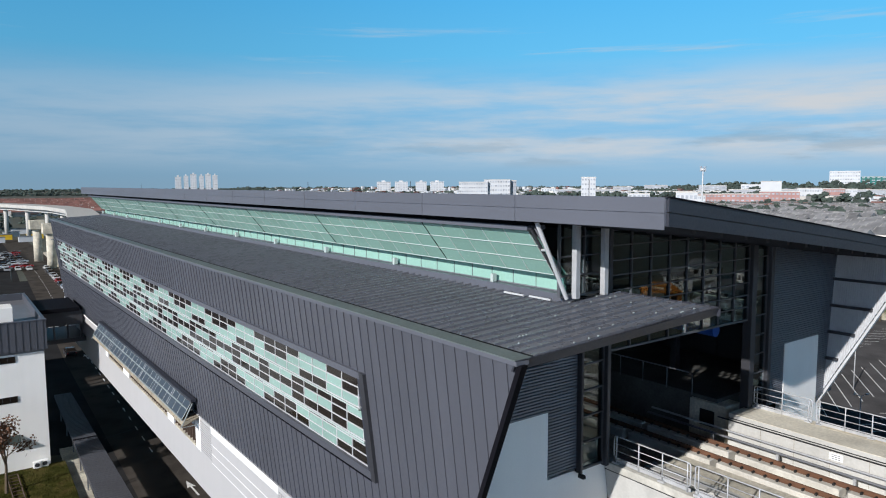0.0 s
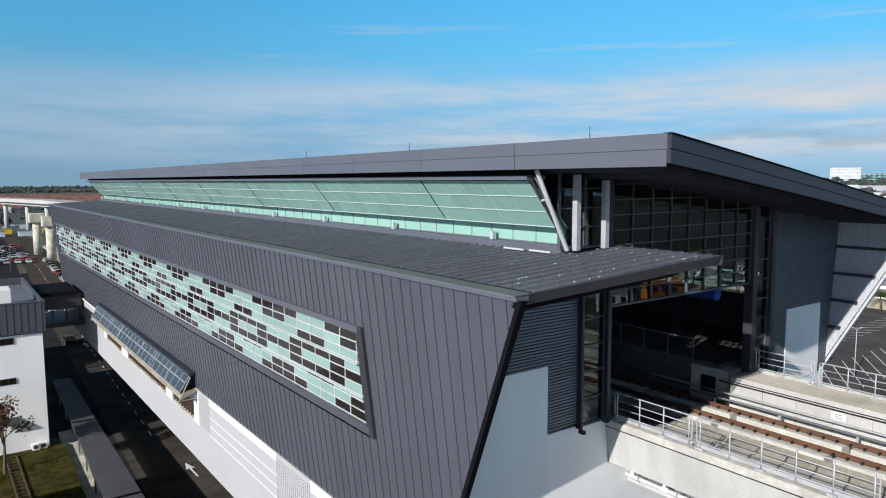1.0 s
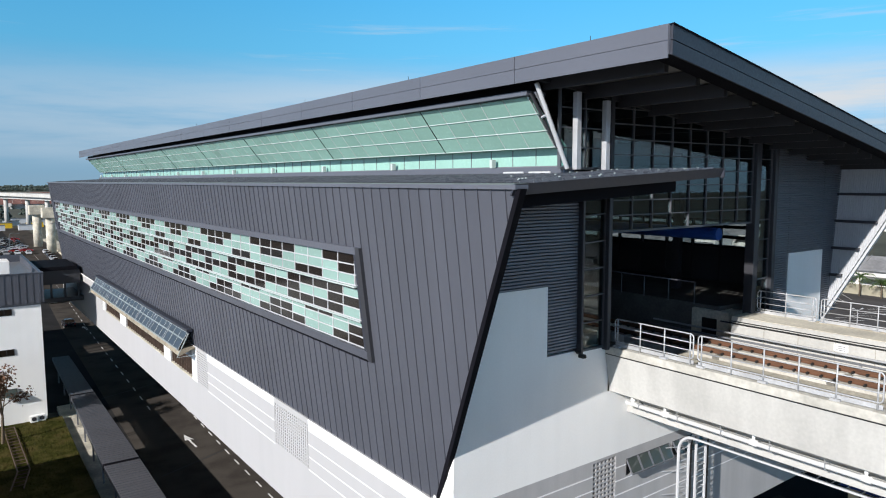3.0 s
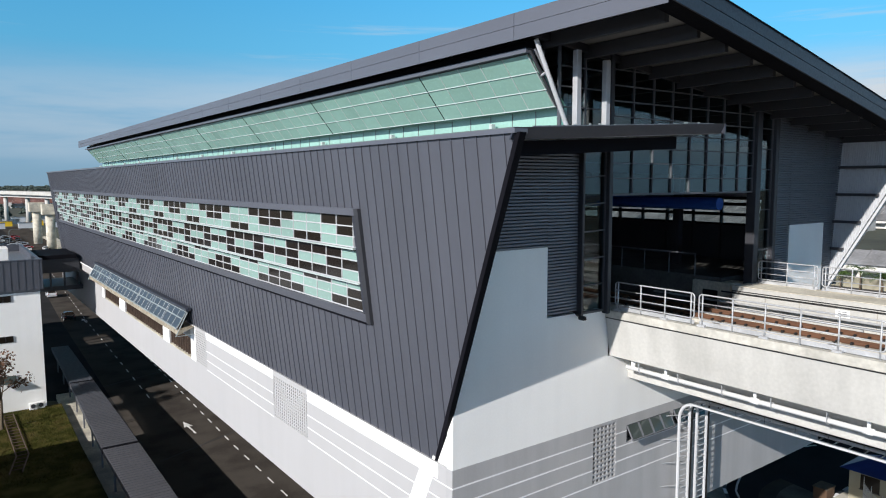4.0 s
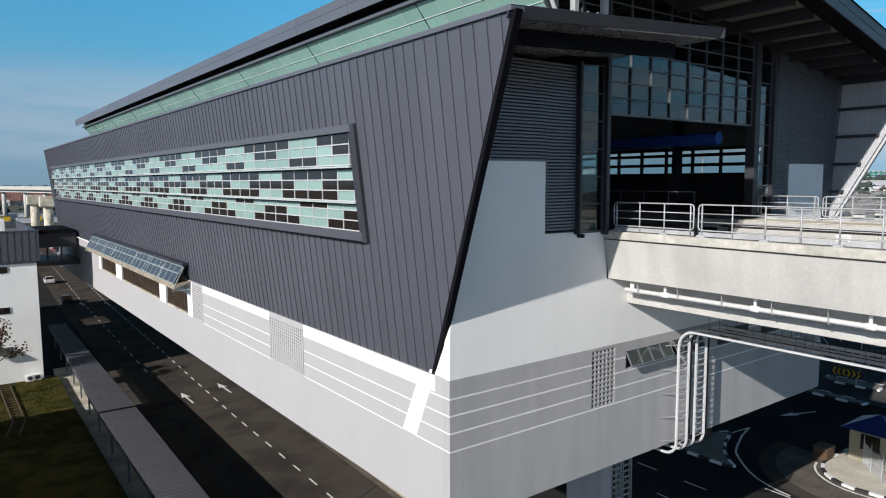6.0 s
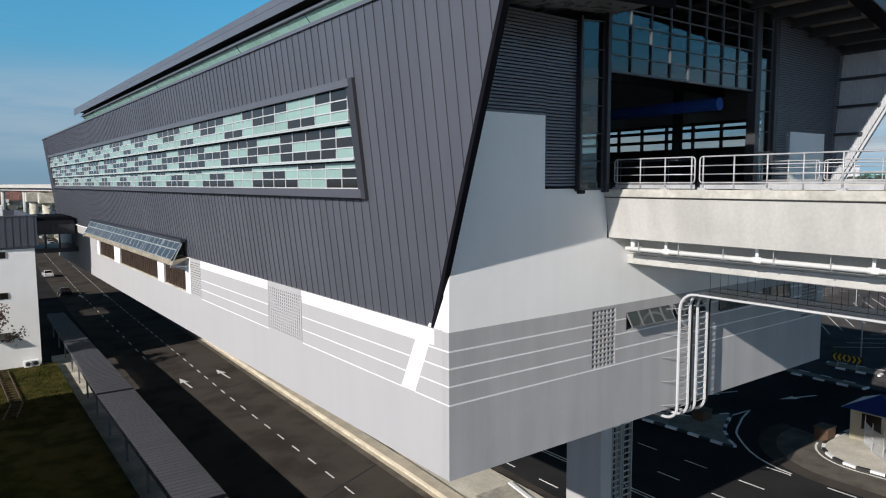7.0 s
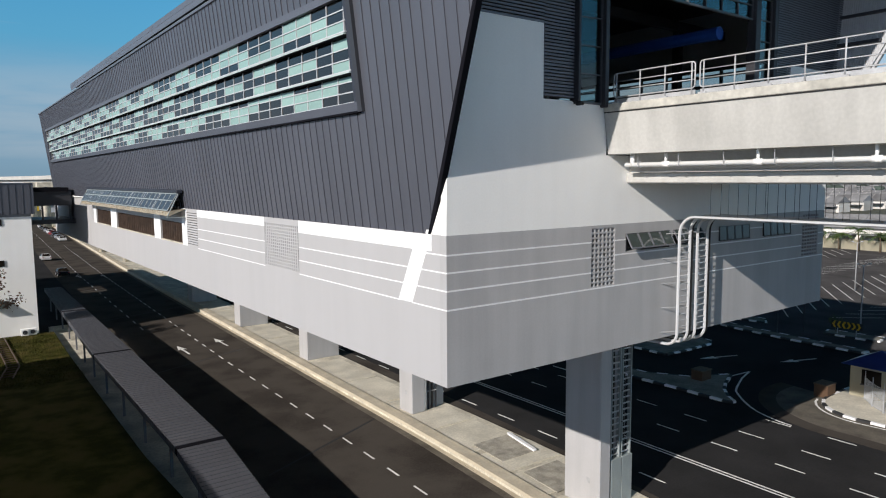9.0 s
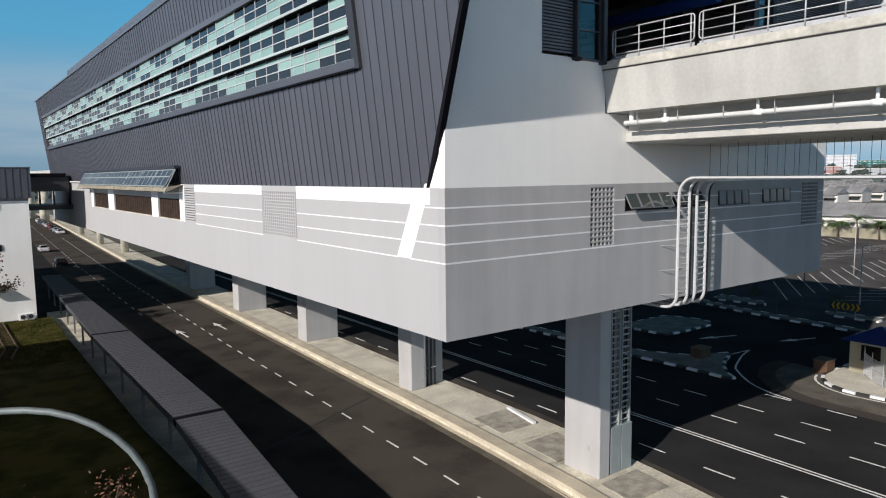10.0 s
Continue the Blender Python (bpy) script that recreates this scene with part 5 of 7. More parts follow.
YEL = material("yellow_sign_paint", (0.75, 0.48, 0.02), 0.5, 0.0, 0.04, 1, 10)
ch = thing("chevron_board", "black and yellow chevron board on two posts", "road sign", at=(3.4, 3.8, 0))
for x in (-0.9, 0.9):
    part("post", box(BM(), 57.9 - 0.04, 57.9 + 0.04, 9.4 + x - 0.04, 9.4 + x + 0.04, 0.1, 1.5), GALV, ch)
part("board", box(BM(), 57.8, 57.85, 7.9, 10.9, 0.8, 1.55), BLACKP, ch)
for i in range(6):
    y = 8.05 + 0.47 * i
    s = 0.2 if i < 3 else -0.2
    part("chevron", prism_x(BM(), [(y + (s if s > 0 else 0), 0.83), (y + 0.2 + (s if s > 0 else 0), 0.83), (y + 0.2 + (0 if s > 0 else 0.2), 1.17), (y + 0.2 + (s if s > 0 else 0), 1.52), (y + (s if s > 0 else 0), 1.52), (y + (0 if s > 0 else 0.2), 1.17)], 57.785, 57.8), YEL, ch)

for x, y in ((39.1, 5.2), (35.2, 13.0)):
    cr = thing("crate", "faded brown wooden crate", "crate", "crates by the road")
    part("body", box(BM(), x, x + 1.3, y, y + 1.0, 0.03 if x > 36 else 0.19, 0.95, 0.03), material("brown_board", (0.10, 0.055, 0.03), 0.8, 0, 0.2, 1, 10), cr)
    part("lid", box(BM(), x - 0.05, x + 1.35, y - 0.05, y + 1.05, 0.95, 1.03, 0.01), BARK, cr)

# ---- car park bays ----
def bay_line(x0, y0, x1, y1):
    d = Vector((x1 - x0, y1 - y0)).normalized()
    n = Vector((-d.y, d.x)) * 0.07
    part("bay_line", prism_z(BM(), [(x0 - n.x, y0 - n.y), (x1 - n.x, y1 - n.y), (x1 + n.x, y1 + n.y), (x0 + n.x, y0 + n.y)], 0.03, 0.036), MARK, car_park)


# herringbone rows: start, step, count, then the two ends of a line in y and its run in x
for x0, count, ya, yb, run in ((66.5, 21, 21.8, 29.7, 12.0), (70.0, 22, 18.4, 14.6, 4.4), (68.0, 23, 39.8, 35.4, 4.6), (66.0, 23, 46.2, 52.2, 8.0), (66.0, 23, 62.6, 58.2, 4.6), (70.0, 22, 68.8, 76.6, 12.0), (76.0, 20, 3.0, -1.4, 4.6), (76.0, 20, -12.6, -5.4, 10.0)):
    for i in range(count):
        x = x0 + 3.45 * i
        bay_line(x, ya, x + run, yb)


def lamp_double(x, y, h):
    lp = thing("lamp_post", "grey steel car park lamp with two heads", "lamp post", "car park lamps")
    part("pole", tube(BM(), [(x, y, 0), (x, y, h)], [0.09, 0.05], 8), GALV, lp, smooth=True)
    for s in (-1, 1):
        part("arm", tube(BM(), [(x, y, h - 0.1), (x + 0.5 * s, y - 0.4 * s, h + 0.12)], 0.035, 6), GALV, lp)
        part("head", box(BM(), x + 0.5 * s - 0.22, x + 0.5 * s + 0.22, y - 0.4 * s - 0.12, y - 0.4 * s + 0.12, h + 0.08, h + 0.2, 0.03), PALESTEEL, lp)


for x, y in ((66.0, 13.8), (92, 25), (112, 52), (128, 30), (84, 58)):
    lamp_double(x, y, 7.0)
for x, y in ((57.0, 18.2), (60.0, 16.9)):
    sp = thing("sign_post", "slim dark steel post by the kerb", "post", "posts by the kerb")
    part("pole", tube(BM(), [(x, y, 0), (x, y, 4.6)], 0.06, 8), DARKSTEEL, sp)

# boundary wall with palms and the terraced houses behind
bw = thing("boundary_wall", "cream boundary wall round the car park", "wall", kind="structure")
for i in range(12):
    y0 = -40 + 16 * i
    part("wall_panel", box(BM(), 151.0, 151.25, y0, y0 + 15.7, 0.0, 2.3), CREAM, bw)
    part("wall_pier", box(BM(), 150.9, 151.35, y0 + 15.7, y0 + 16.0, 0.0, 2.6), CREAM, bw)


def palm(x, y, h, seed):
    rnd = random.Random(seed)
    p = thing("palm_tree", "green palm with arching fronds", "palm tree", "palms by the wall", at=(x, y, 0))
    part("trunk", tube(BM(), [(0, 0, 0), (0.1, 0.05, h * 0.5), (0.05, 0.2, h)], [0.22, 0.16, 0.14], 8), BARK, p, smooth=True)
    bm = BM()
    for i in range(22):
        a = 2 * math.pi * i / 22 + rnd.uniform(-0.15, 0.15)
        up = rnd.uniform(0.1, 1.2)
        length = rnd.uniform(2.6, 3.6)
        pts = []
        for k in range(7):
            s = k / 6
            pts.append(Vector((math.cos(a) * length * s * math.cos(up * (1 - s)), math.sin(a) * length * s * math.cos(up * (1 - s)), h + length * (math.sin(up) * s - 0.75 * s * s))))
        for k in range(6):
            for j in range(2):
                q = pts[k].lerp(pts[k + 1], j / 2)
                d = (pts[k + 1] - pts[k]).normalized()
                side = d.cross(Vector((0, 0, 1))).normalized()
                ln = 0.75 * (1 - abs(k / 6 - 0.4))
                for sg in (-1, 1):
                    tip = q + side * sg * ln + d * 0.35 + Vector((0, 0, -0.28))
                    w = d * 0.07
                    bm.faces.new([bm.verts.new(v) for v in (q - w, q + w, tip)])
    part("fronds", bm, PALMLEAF, p, "long green fronds")


for i, (x, y, h) in enumerate(((148.5, 47.5, 4.5), (147.5, 38.5, 5.0), (148, 33, 4.2), (148.3, 56, 4.0), (149, 68, 4.6), (148.6, 43.2, 3.6), (147.6, 28.6, 4.4), (148.4, 51.5, 3.4), (148.8, 61.5, 4.2), (147.8, 24.5, 3.8), (148.2, 76, 4.4))):
    palm(x, y, h, i)


def ico_template():
    bm = BM()
    bmesh.ops.create_icosphere(bm, subdivisions=1, radius=1.0)
    v = [tuple(p.co) for p in bm.verts]
    bm.verts.index_update()
    f = [[q.index for q in p.verts] for p in bm.faces]
    bm.free()
    return v, f


ICO_V, ICO_F = ico_template()


def clump_tree(out, x, y, z, r, h, rnd, n=5):
    """Several ragged leaf clumps, added to the lists of corners and faces."""
    verts, faces = out
    for i in range(n):
        cx, cy, cz = x + rnd.uniform(-0.6, 0.6) * r, y + rnd.uniform(-0.6, 0.6) * r, z + h * rnd.uniform(0.35, 0.85)
        rr = r * rnd.uniform(0.35, 0.65)
        k = len(verts)
        for a, b, c in ICO_V:
            verts.append((cx + rr * (a + rnd.uniform(-0.35, 0.35)), cy + rr * (b + rnd.uniform(-0.35, 0.35)), cz + rr * 0.8 * (c + rnd.uniform(-0.3, 0.3))))
        faces.extend([k + q for q in f] for f in ICO_F)


def clumps(name, out, mat, label, category):
    me = bpy.data.meshes.new(name)
    me.from_pydata(out[0], [], out[1])
    me.materials.append(mat)
    return tagged(new(name, me), label, category, "", "stuff")


def leafy_tree(name, label, x, y, z0, h, r, mat, seed, leaves=900, group="", big=1.0):
    rnd = random.Random(seed)
    t = thing(name, label, "tree", group, at=(x, y, z0))
    bm = BM()
    tube(bm, [(0, 0, 0), (0.1, 0.05, h * 0.35), (0.0, 0.1, h * 0.6)], [0.05 + h * 0.016, h * 0.014, h * 0.01], 8)
    tips = []
    for i in range(14):
        a = rnd.uniform(0, 2 * math.pi)
        b = Vector((0.05, 0.08, h * rnd.uniform(0.3, 0.6)))
        e = Vector((math.cos(a) * r * rnd.uniform(0.4, 0.95), math.sin(a) * r * rnd.uniform(0.4, 0.95), h * rnd.uniform(0.55, 1.0)))
        m = b.lerp(e, 0.5) + Vector((0, 0, 0.1 * h * rnd.uniform(-0.5, 1)))
        tube(bm, [b, m, e], [h * 0.008, h * 0.005, h * 0.002], 5)
        tips += [m.lerp(e, rnd.random()) for _ in range(3)] + [e]
    part("trunk", bm, BARK, t, "bare branching trunk")
    bm = BM()
    for i in range(leaves):
        c = rnd.choice(tips) + Vector((rnd.gauss(0, 1), rnd.gauss(0, 1), rnd.gauss(0, 0.8))) * r * 0.14
        d = Vector((rnd.uniform(-1, 1), rnd.uniform(-1, 1), rnd.uniform(-1, 0.4))).normalized()
        s = d.orthogonal().normalized() * rnd.uniform(0.03, 0.06) * big
        d *= rnd.uniform(0.12, 0.22) * big
        bm.faces.new([bm.verts.new(v) for v in (c, c + d * 0.5 + s, c + d, c + d * 0.5 - s)])
    part("crown", bm, mat, t, "sparse leaves")
    return t


leafy_tree("tree", "small tree with sparse brown leaves by a white building", -9.6, 57.5, 0.9, 7.6, 2.4, DRYLEAF, 3, 1500, big=1.9)
leafy_tree("tree", "bare young tree with dry brown leaves", -10.65, 0.4, 0.9, 7.1, 1.7, DRYLEAF, 8, 2800, big=0.55)
for i, (x, y, h) in enumerate(((151.5 + 3, 20, 6), (154.5, 74, 6), (155, 90, 7), (154, 28.5, 5.5))):
    leafy_tree("tree", "dense green tree behind the boundary wall", x, y, 0, h, 3.4, LEAF, 20 + i, 2600, "trees by the wall")

for x, y, s in ((61.6, 26.5, 31), (62.0, 23.6, 32), (62.0, 14.6, 33)):
    leafy_tree("shrub", "small dark green shrub on a kerbed island", x, y, 0.19, 1.7, 0.9, LEAF, s, 500, "shrubs on the islands")

GREYTILE = material("grey_house_roof", (0.24, 0.243, 0.25), 0.6, 0.0, 0.3, 6, 2, isle=0.3)
REDTILE = material("red_house_roof", (0.2, 0.1, 0.085), 0.75, 0.0, 0.35, 8, 2, isle=0.25)
HOUSEW = material("house_wall_paint", (0.62, 0.60, 0.56), 0.8, 0.0, 0.1, 6, 2, isle=0.15)
PINK = material("pink_shop_wall", (0.37, 0.21, 0.19), 0.8, 0.0, 0.12, 8, 2, isle=0.1)


def terrace_far(name, label, length, mat, seed, group):
    """The same row for far off: one wall and one stepped run of roofs."""
    rnd = random.Random(seed)
    t = thing(name, label, "house row", group)
    n = int(length / 7)
    bm, bw2 = BM(), BM()
    box(bw2, -5.5, 5.5, 0, 7 * n, 0, 4.6)
    for i in range(n):
        z = 4.6 + rnd.uniform(-0.1, 0.25)
        prism_y(bm, [(-6.6, z - 0.5), (6.6, z - 0.5), (6.6, z - 0.3), (0.0, z + 2.5), (-6.6, z - 0.3)], 7 * i, 7 * i + 6.96)
        prism_y(bw2, [(-6.2, z - 0.2), (6.2, z - 0.2), (0, z + 2.75)], 7 * i + 6.9, 7 * i + 7.0)
        if rnd.random() < 0.75:
            x = rnd.uniform(-9.5, 8)
            box(bw2 if rnd.random() < 0.6 else bm, x, x + rnd.uniform(1.2, 3.5), 7 * i + rnd.uniform(0.5, 2), 7 * i + rnd.uniform(3, 6.5), 0, rnd.uniform(3.0, 5.4))
        box(bm, -9.2, -5.5, 7 * i + 0.4, 7 * i + 6.4, 2.7, 2.85)
    part("wall", bw2, HOUSEW, t, "", "stuff")
    part("roof", bm, mat, t, "", "stuff")
    return t


def terrace(name, label, length, mat, seed, group):
    """A row of terraced houses under stepped gable roofs, along y."""
    rnd = random.Random(seed)
    t = thing(name, label, "house row", group)
    n = int(length / 7)
    part("wall", box(BM(), -5.5, 5.5, 0, 7 * n, 0, 4.6), HOUSEW, t)
    for i in range(n):
        z = 4.6 + rnd.uniform(-0.1, 0.25)
        part("roof", prism_y(BM(), [(-6.6, z - 0.5), (6.6, z - 0.5), (6.6, z - 0.3), (0.0, z + 2.5), (-6.6, z - 0.3)], 7 * i, 7 * i + 6.96), mat, t)
        part("party_wall", prism_y(BM(), [(-6.2, z - 0.2), (6.2, z - 0.2), (0, z + 2.75)], 7 * i + 6.9, 7 * i + 7.0), GREYTILE, t)
        if rnd.random() < 0.75:
            x = rnd.uniform(-9.5, 8)
            part("extension", box(BM(), x, x + rnd.uniform(1.2, 3.5), 7 * i + rnd.uniform(0.5, 2), 7 * i + rnd.uniform(3, 6.5), 0, rnd.uniform(3.0, 5.4)), HOUSEW if rnd.random() < 0.6 else mat, t)
        part("door_canopy", box(BM(), -9.2, -5.5, 7 * i + 0.4, 7 * i + 6.4, 2.7, 2.85), mat, t)
        part("window", box(BM(), -5.55, -5.5, 7 * i + 1.0, 7 * i + 3.0, 1.0, 2.2), SMOKE, t)
    return t


rows = [terrace("terraced_house_row", "row of single-storey terraced houses with grey roofs", 70, GREYTILE, 40 + i, "terraced house rows") for i in range(3)]
far_rows = [terrace_far("terraced_house_row", "distant row of single-storey terraced houses with grey roofs", 70, GREYTILE, 50 + i, "terraced house rows") for i in range(3)]
for i in range(26):
    for j in range(9):
        x, y = 168 + 25 * i, -30 + 76 * j
        b = math.degrees(math.atan2(x + 12.9, y + 50))
        b2 = math.degrees(math.atan2(x + 12.9, y + 0))
        if b < 46 or b2 > 76:
            continue
        m = pose(x, y, 0, 0, 0, 2.0 * math.sin(i * 1.7 + j))
        kit = rows if i < 5 else far_rows
        n = (i + 2 * j) % 3
        if kit[n].matrix_world.translation.length < 1:
            kit[n].matrix_world = m
        else:
            copy_thing(kit[n], m)


def at_bearing(az, d):
    """A place d metres off in the direction az."""
    b = radians(36.45) + math.atan((az - 784) / 1203)
    return -13.06 + d * math.sin(b), -17.04 + d * math.cos(b), b


def slab_block(name, label, az, d, w, depth, h, mat, storeys, bays, roof_box=True, group=""):
    x, y, b = at_bearing(az, d)
    t = thing(name, label, "building", group, at=(x, y, 0), turn=-math.degrees(b))
    part("wall", box(BM(), -w / 2, w / 2, 0, depth, 0, h), mat, t)
    part("roof", box(BM(), -w / 2 - 0.4, w / 2 + 0.4, -0.4, depth + 0.4, h, h + 0.8), HOUSEW, t)
    if roof_box:
        part("roof_room", box(BM(), -w * 0.15, w * 0.12, depth * 0.3, depth * 0.7, h + 0.8, h + 4), mat, t)
    bw_, sh = w / max(bays, 1), h / storeys
    for i in range(bays):
        for s in range(storeys):
            part("window", box(BM(), -w / 2 + bw_ * (i + 0.2), -w / 2 + bw_ * (i + 0.8), -0.15, 0.0, sh * (s + 0.4), sh * (s + 0.75)), FARWIN, t)
    return t


# pale bluish colours carry the haze over far windows and walls
FARWIN = material("hazed_far_window", (0.33, 0.36, 0.4), 0.4, 0.0, 0.2, 5, 1, isle=0.3)
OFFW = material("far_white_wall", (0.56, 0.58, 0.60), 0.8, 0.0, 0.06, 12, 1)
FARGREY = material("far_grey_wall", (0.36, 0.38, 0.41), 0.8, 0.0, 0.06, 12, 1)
GREENG = glass_material("green_facade_glass", (0.03, 0.15, 0.13), 0.25, 0.0)
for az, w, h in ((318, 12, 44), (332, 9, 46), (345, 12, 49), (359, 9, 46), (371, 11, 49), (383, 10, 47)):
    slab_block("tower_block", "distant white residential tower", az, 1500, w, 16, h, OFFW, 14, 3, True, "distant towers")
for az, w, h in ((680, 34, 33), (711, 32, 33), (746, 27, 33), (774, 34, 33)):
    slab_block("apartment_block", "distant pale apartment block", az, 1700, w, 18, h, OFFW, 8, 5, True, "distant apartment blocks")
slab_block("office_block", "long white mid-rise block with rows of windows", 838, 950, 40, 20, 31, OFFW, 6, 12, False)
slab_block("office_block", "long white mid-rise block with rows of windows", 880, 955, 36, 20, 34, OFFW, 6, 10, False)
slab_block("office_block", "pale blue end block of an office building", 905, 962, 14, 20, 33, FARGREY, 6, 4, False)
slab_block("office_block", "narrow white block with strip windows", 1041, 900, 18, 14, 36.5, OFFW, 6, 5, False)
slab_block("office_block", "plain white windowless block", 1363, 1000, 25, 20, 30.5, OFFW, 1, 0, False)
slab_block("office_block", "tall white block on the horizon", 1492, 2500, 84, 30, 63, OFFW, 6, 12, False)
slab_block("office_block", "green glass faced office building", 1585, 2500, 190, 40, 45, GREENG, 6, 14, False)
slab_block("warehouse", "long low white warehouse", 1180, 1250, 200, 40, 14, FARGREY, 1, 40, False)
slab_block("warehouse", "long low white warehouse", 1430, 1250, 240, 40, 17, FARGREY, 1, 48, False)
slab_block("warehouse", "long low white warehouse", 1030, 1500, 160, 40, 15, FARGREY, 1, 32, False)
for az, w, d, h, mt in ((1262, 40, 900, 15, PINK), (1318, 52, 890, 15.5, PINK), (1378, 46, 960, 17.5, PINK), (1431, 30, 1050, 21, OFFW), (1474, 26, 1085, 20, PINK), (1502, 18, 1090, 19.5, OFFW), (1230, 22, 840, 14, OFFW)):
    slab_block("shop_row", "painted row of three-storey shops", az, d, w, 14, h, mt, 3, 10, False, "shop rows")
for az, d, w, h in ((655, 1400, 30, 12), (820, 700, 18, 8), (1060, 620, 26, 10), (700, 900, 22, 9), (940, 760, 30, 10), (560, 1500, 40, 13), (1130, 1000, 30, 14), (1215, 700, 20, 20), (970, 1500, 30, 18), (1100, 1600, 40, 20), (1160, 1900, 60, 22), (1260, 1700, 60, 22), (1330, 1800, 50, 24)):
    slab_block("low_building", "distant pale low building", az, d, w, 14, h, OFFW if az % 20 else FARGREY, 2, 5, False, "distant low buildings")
mast = thing("mast", "tall white telecom mast with a lattice head", "mast")
x, y, b = at_bearing(1242, 620)
part("shaft", tube(BM(), [(x, y, 0), (x, y, 41.5)], [0.9, 0.5], 8), OFFW, mast)
part("platform", tube(BM(), [(x, y, 40.0), (x, y, 41.7)], [2.2, 2.2], 10), OFFW, mast)
for a in range(6):
    part("antenna", box(BM(), x + 2.3 * math.cos(a) - 0.2, x + 2.3 * math.cos(a) + 0.2, y + 2.3 * math.sin(a) - 0.2, y + 2.3 * math.sin(a) + 0.2, 39.0, 43.5), FARGREY, mast)

# red-roofed rows beyond the viaduct
reds = [terrace_far("terraced_house_row", "row of terraced houses with red tiled roofs", 84, REDTILE, 60 + i, "red-roofed rows") for i in range(2)]
k = 0
for i in range(7):
    for j in range(4):
        d = 760 + 95 * i
        x, y, b = at_bearing(-20 + 68 * j + 20 * (i % 2), d)
        m = pose(x, y, 0, 0, 0, -math.degrees(b) + 88 + 3 * math.sin(3 * i + j)) @ pose(0, -40, 0)
        if k < 2:
            reds[k].matrix_world = m
        else:
            copy_thing(reds[k % 2], m)
        k += 1
for i in range(10):
    x, y, b = at_bearing(960 + 60 * i, 780 + 40 * (i % 3))
    copy_thing(reds[i % 2], pose(x, y, 0, 0, 0, -math.degrees(b) + 80))

# far woods
rnd = random.Random(5)
bm = ([], [])
for i in range(2600):
    az = rnd.uniform(-60, 1640)
    d = rnd.choice((rnd.uniform(1000, 1600), rnd.uniform(1600, 3300), rnd.uniform(2400, 3300)))
    if az < 420:
        d = max(d, 1550) + 500
    x, y, b = at_bearing(az, d)
    r = rnd.uniform(4, 8) * (1 + d / 2500) * (0.5 if az < 420 else 1.0)
    clump_tree(bm, x, y, 0, r, rnd.uniform(7, 13) * (0.8 + d / 5000) * (0.5 if az < 420 else 0.85), rnd, 4)
for i in range(700):
    az = rnd.uniform(1120, 1640)
    d = rnd.uniform(1750, 2400)
    x, y, b = at_bearing(az, d)
    clump_tree(bm, x, y, rnd.uniform(0, 1) * min(1.0, (az - 1120) / 200) * (d - 1500) / 38, rnd.uniform(7, 12), rnd.uniform(10, 16), rnd, 4)
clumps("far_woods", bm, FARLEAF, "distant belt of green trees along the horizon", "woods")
bm = ([], [])
for i in range(260):
    az = rnd.uniform(880, 1640)
    d = rnd.uniform(620, 1000)
    x, y, b = at_bearing(az, d)
    clump_tree(bm, x, y, 0, rnd.uniform(3, 7), rnd.uniform(5, 10), rnd, 7)
for i in range(420):
    x, y, b = at_bearing(rnd.uniform(930, 1540), rnd.uniform(1010, 1230))
    clump_tree(bm, x, y, 0, rnd.uniform(4, 8), rnd.uniform(9, 17), rnd, 6)
for i in range(60):
    x, y, b = at_bearing(rnd.uniform(380, 800), rnd.uniform(700, 1200))
    clump_tree(bm, x, y, 0, rnd.uniform(6, 11), rnd.uniform(8, 13), rnd, 4)
for i in range(120):
    x, y, b = at_bearing(rnd.uniform(-60, 260), rnd.uniform(480, 740))
    clump_tree(bm, x, y, 0, rnd.uniform(1.5, 3), rnd.uniform(3, 5), rnd, 4)
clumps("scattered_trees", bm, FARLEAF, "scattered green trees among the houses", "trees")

# the far town between the trees, too small to pick apart
town = {HOUSEW: BM(), OFFW: BM(), REDTILE: BM(), FARGREY: BM()}
for i in range(1300):
    az = rnd.uniform(480, 1640)
    d = 1000 + 1600 * rnd.random() ** 1.4
    x, y, b = at_bearing(az, d)
    w, dp, h = rnd.uniform(4, 20), rnd.uniform(8, 14), rnd.uniform(4, 11) * (0.6 + d / 2200)
    box(town[rnd.choice((HOUSEW, OFFW, OFFW, REDTILE, FARGREY))], x - w / 2, x + w / 2, y - dp / 2, y + dp / 2, 0, h)
for mt, bm in town.items():
    solid("far_town", bm, mt, "distant small pale town buildings", "town", kind="stuff")

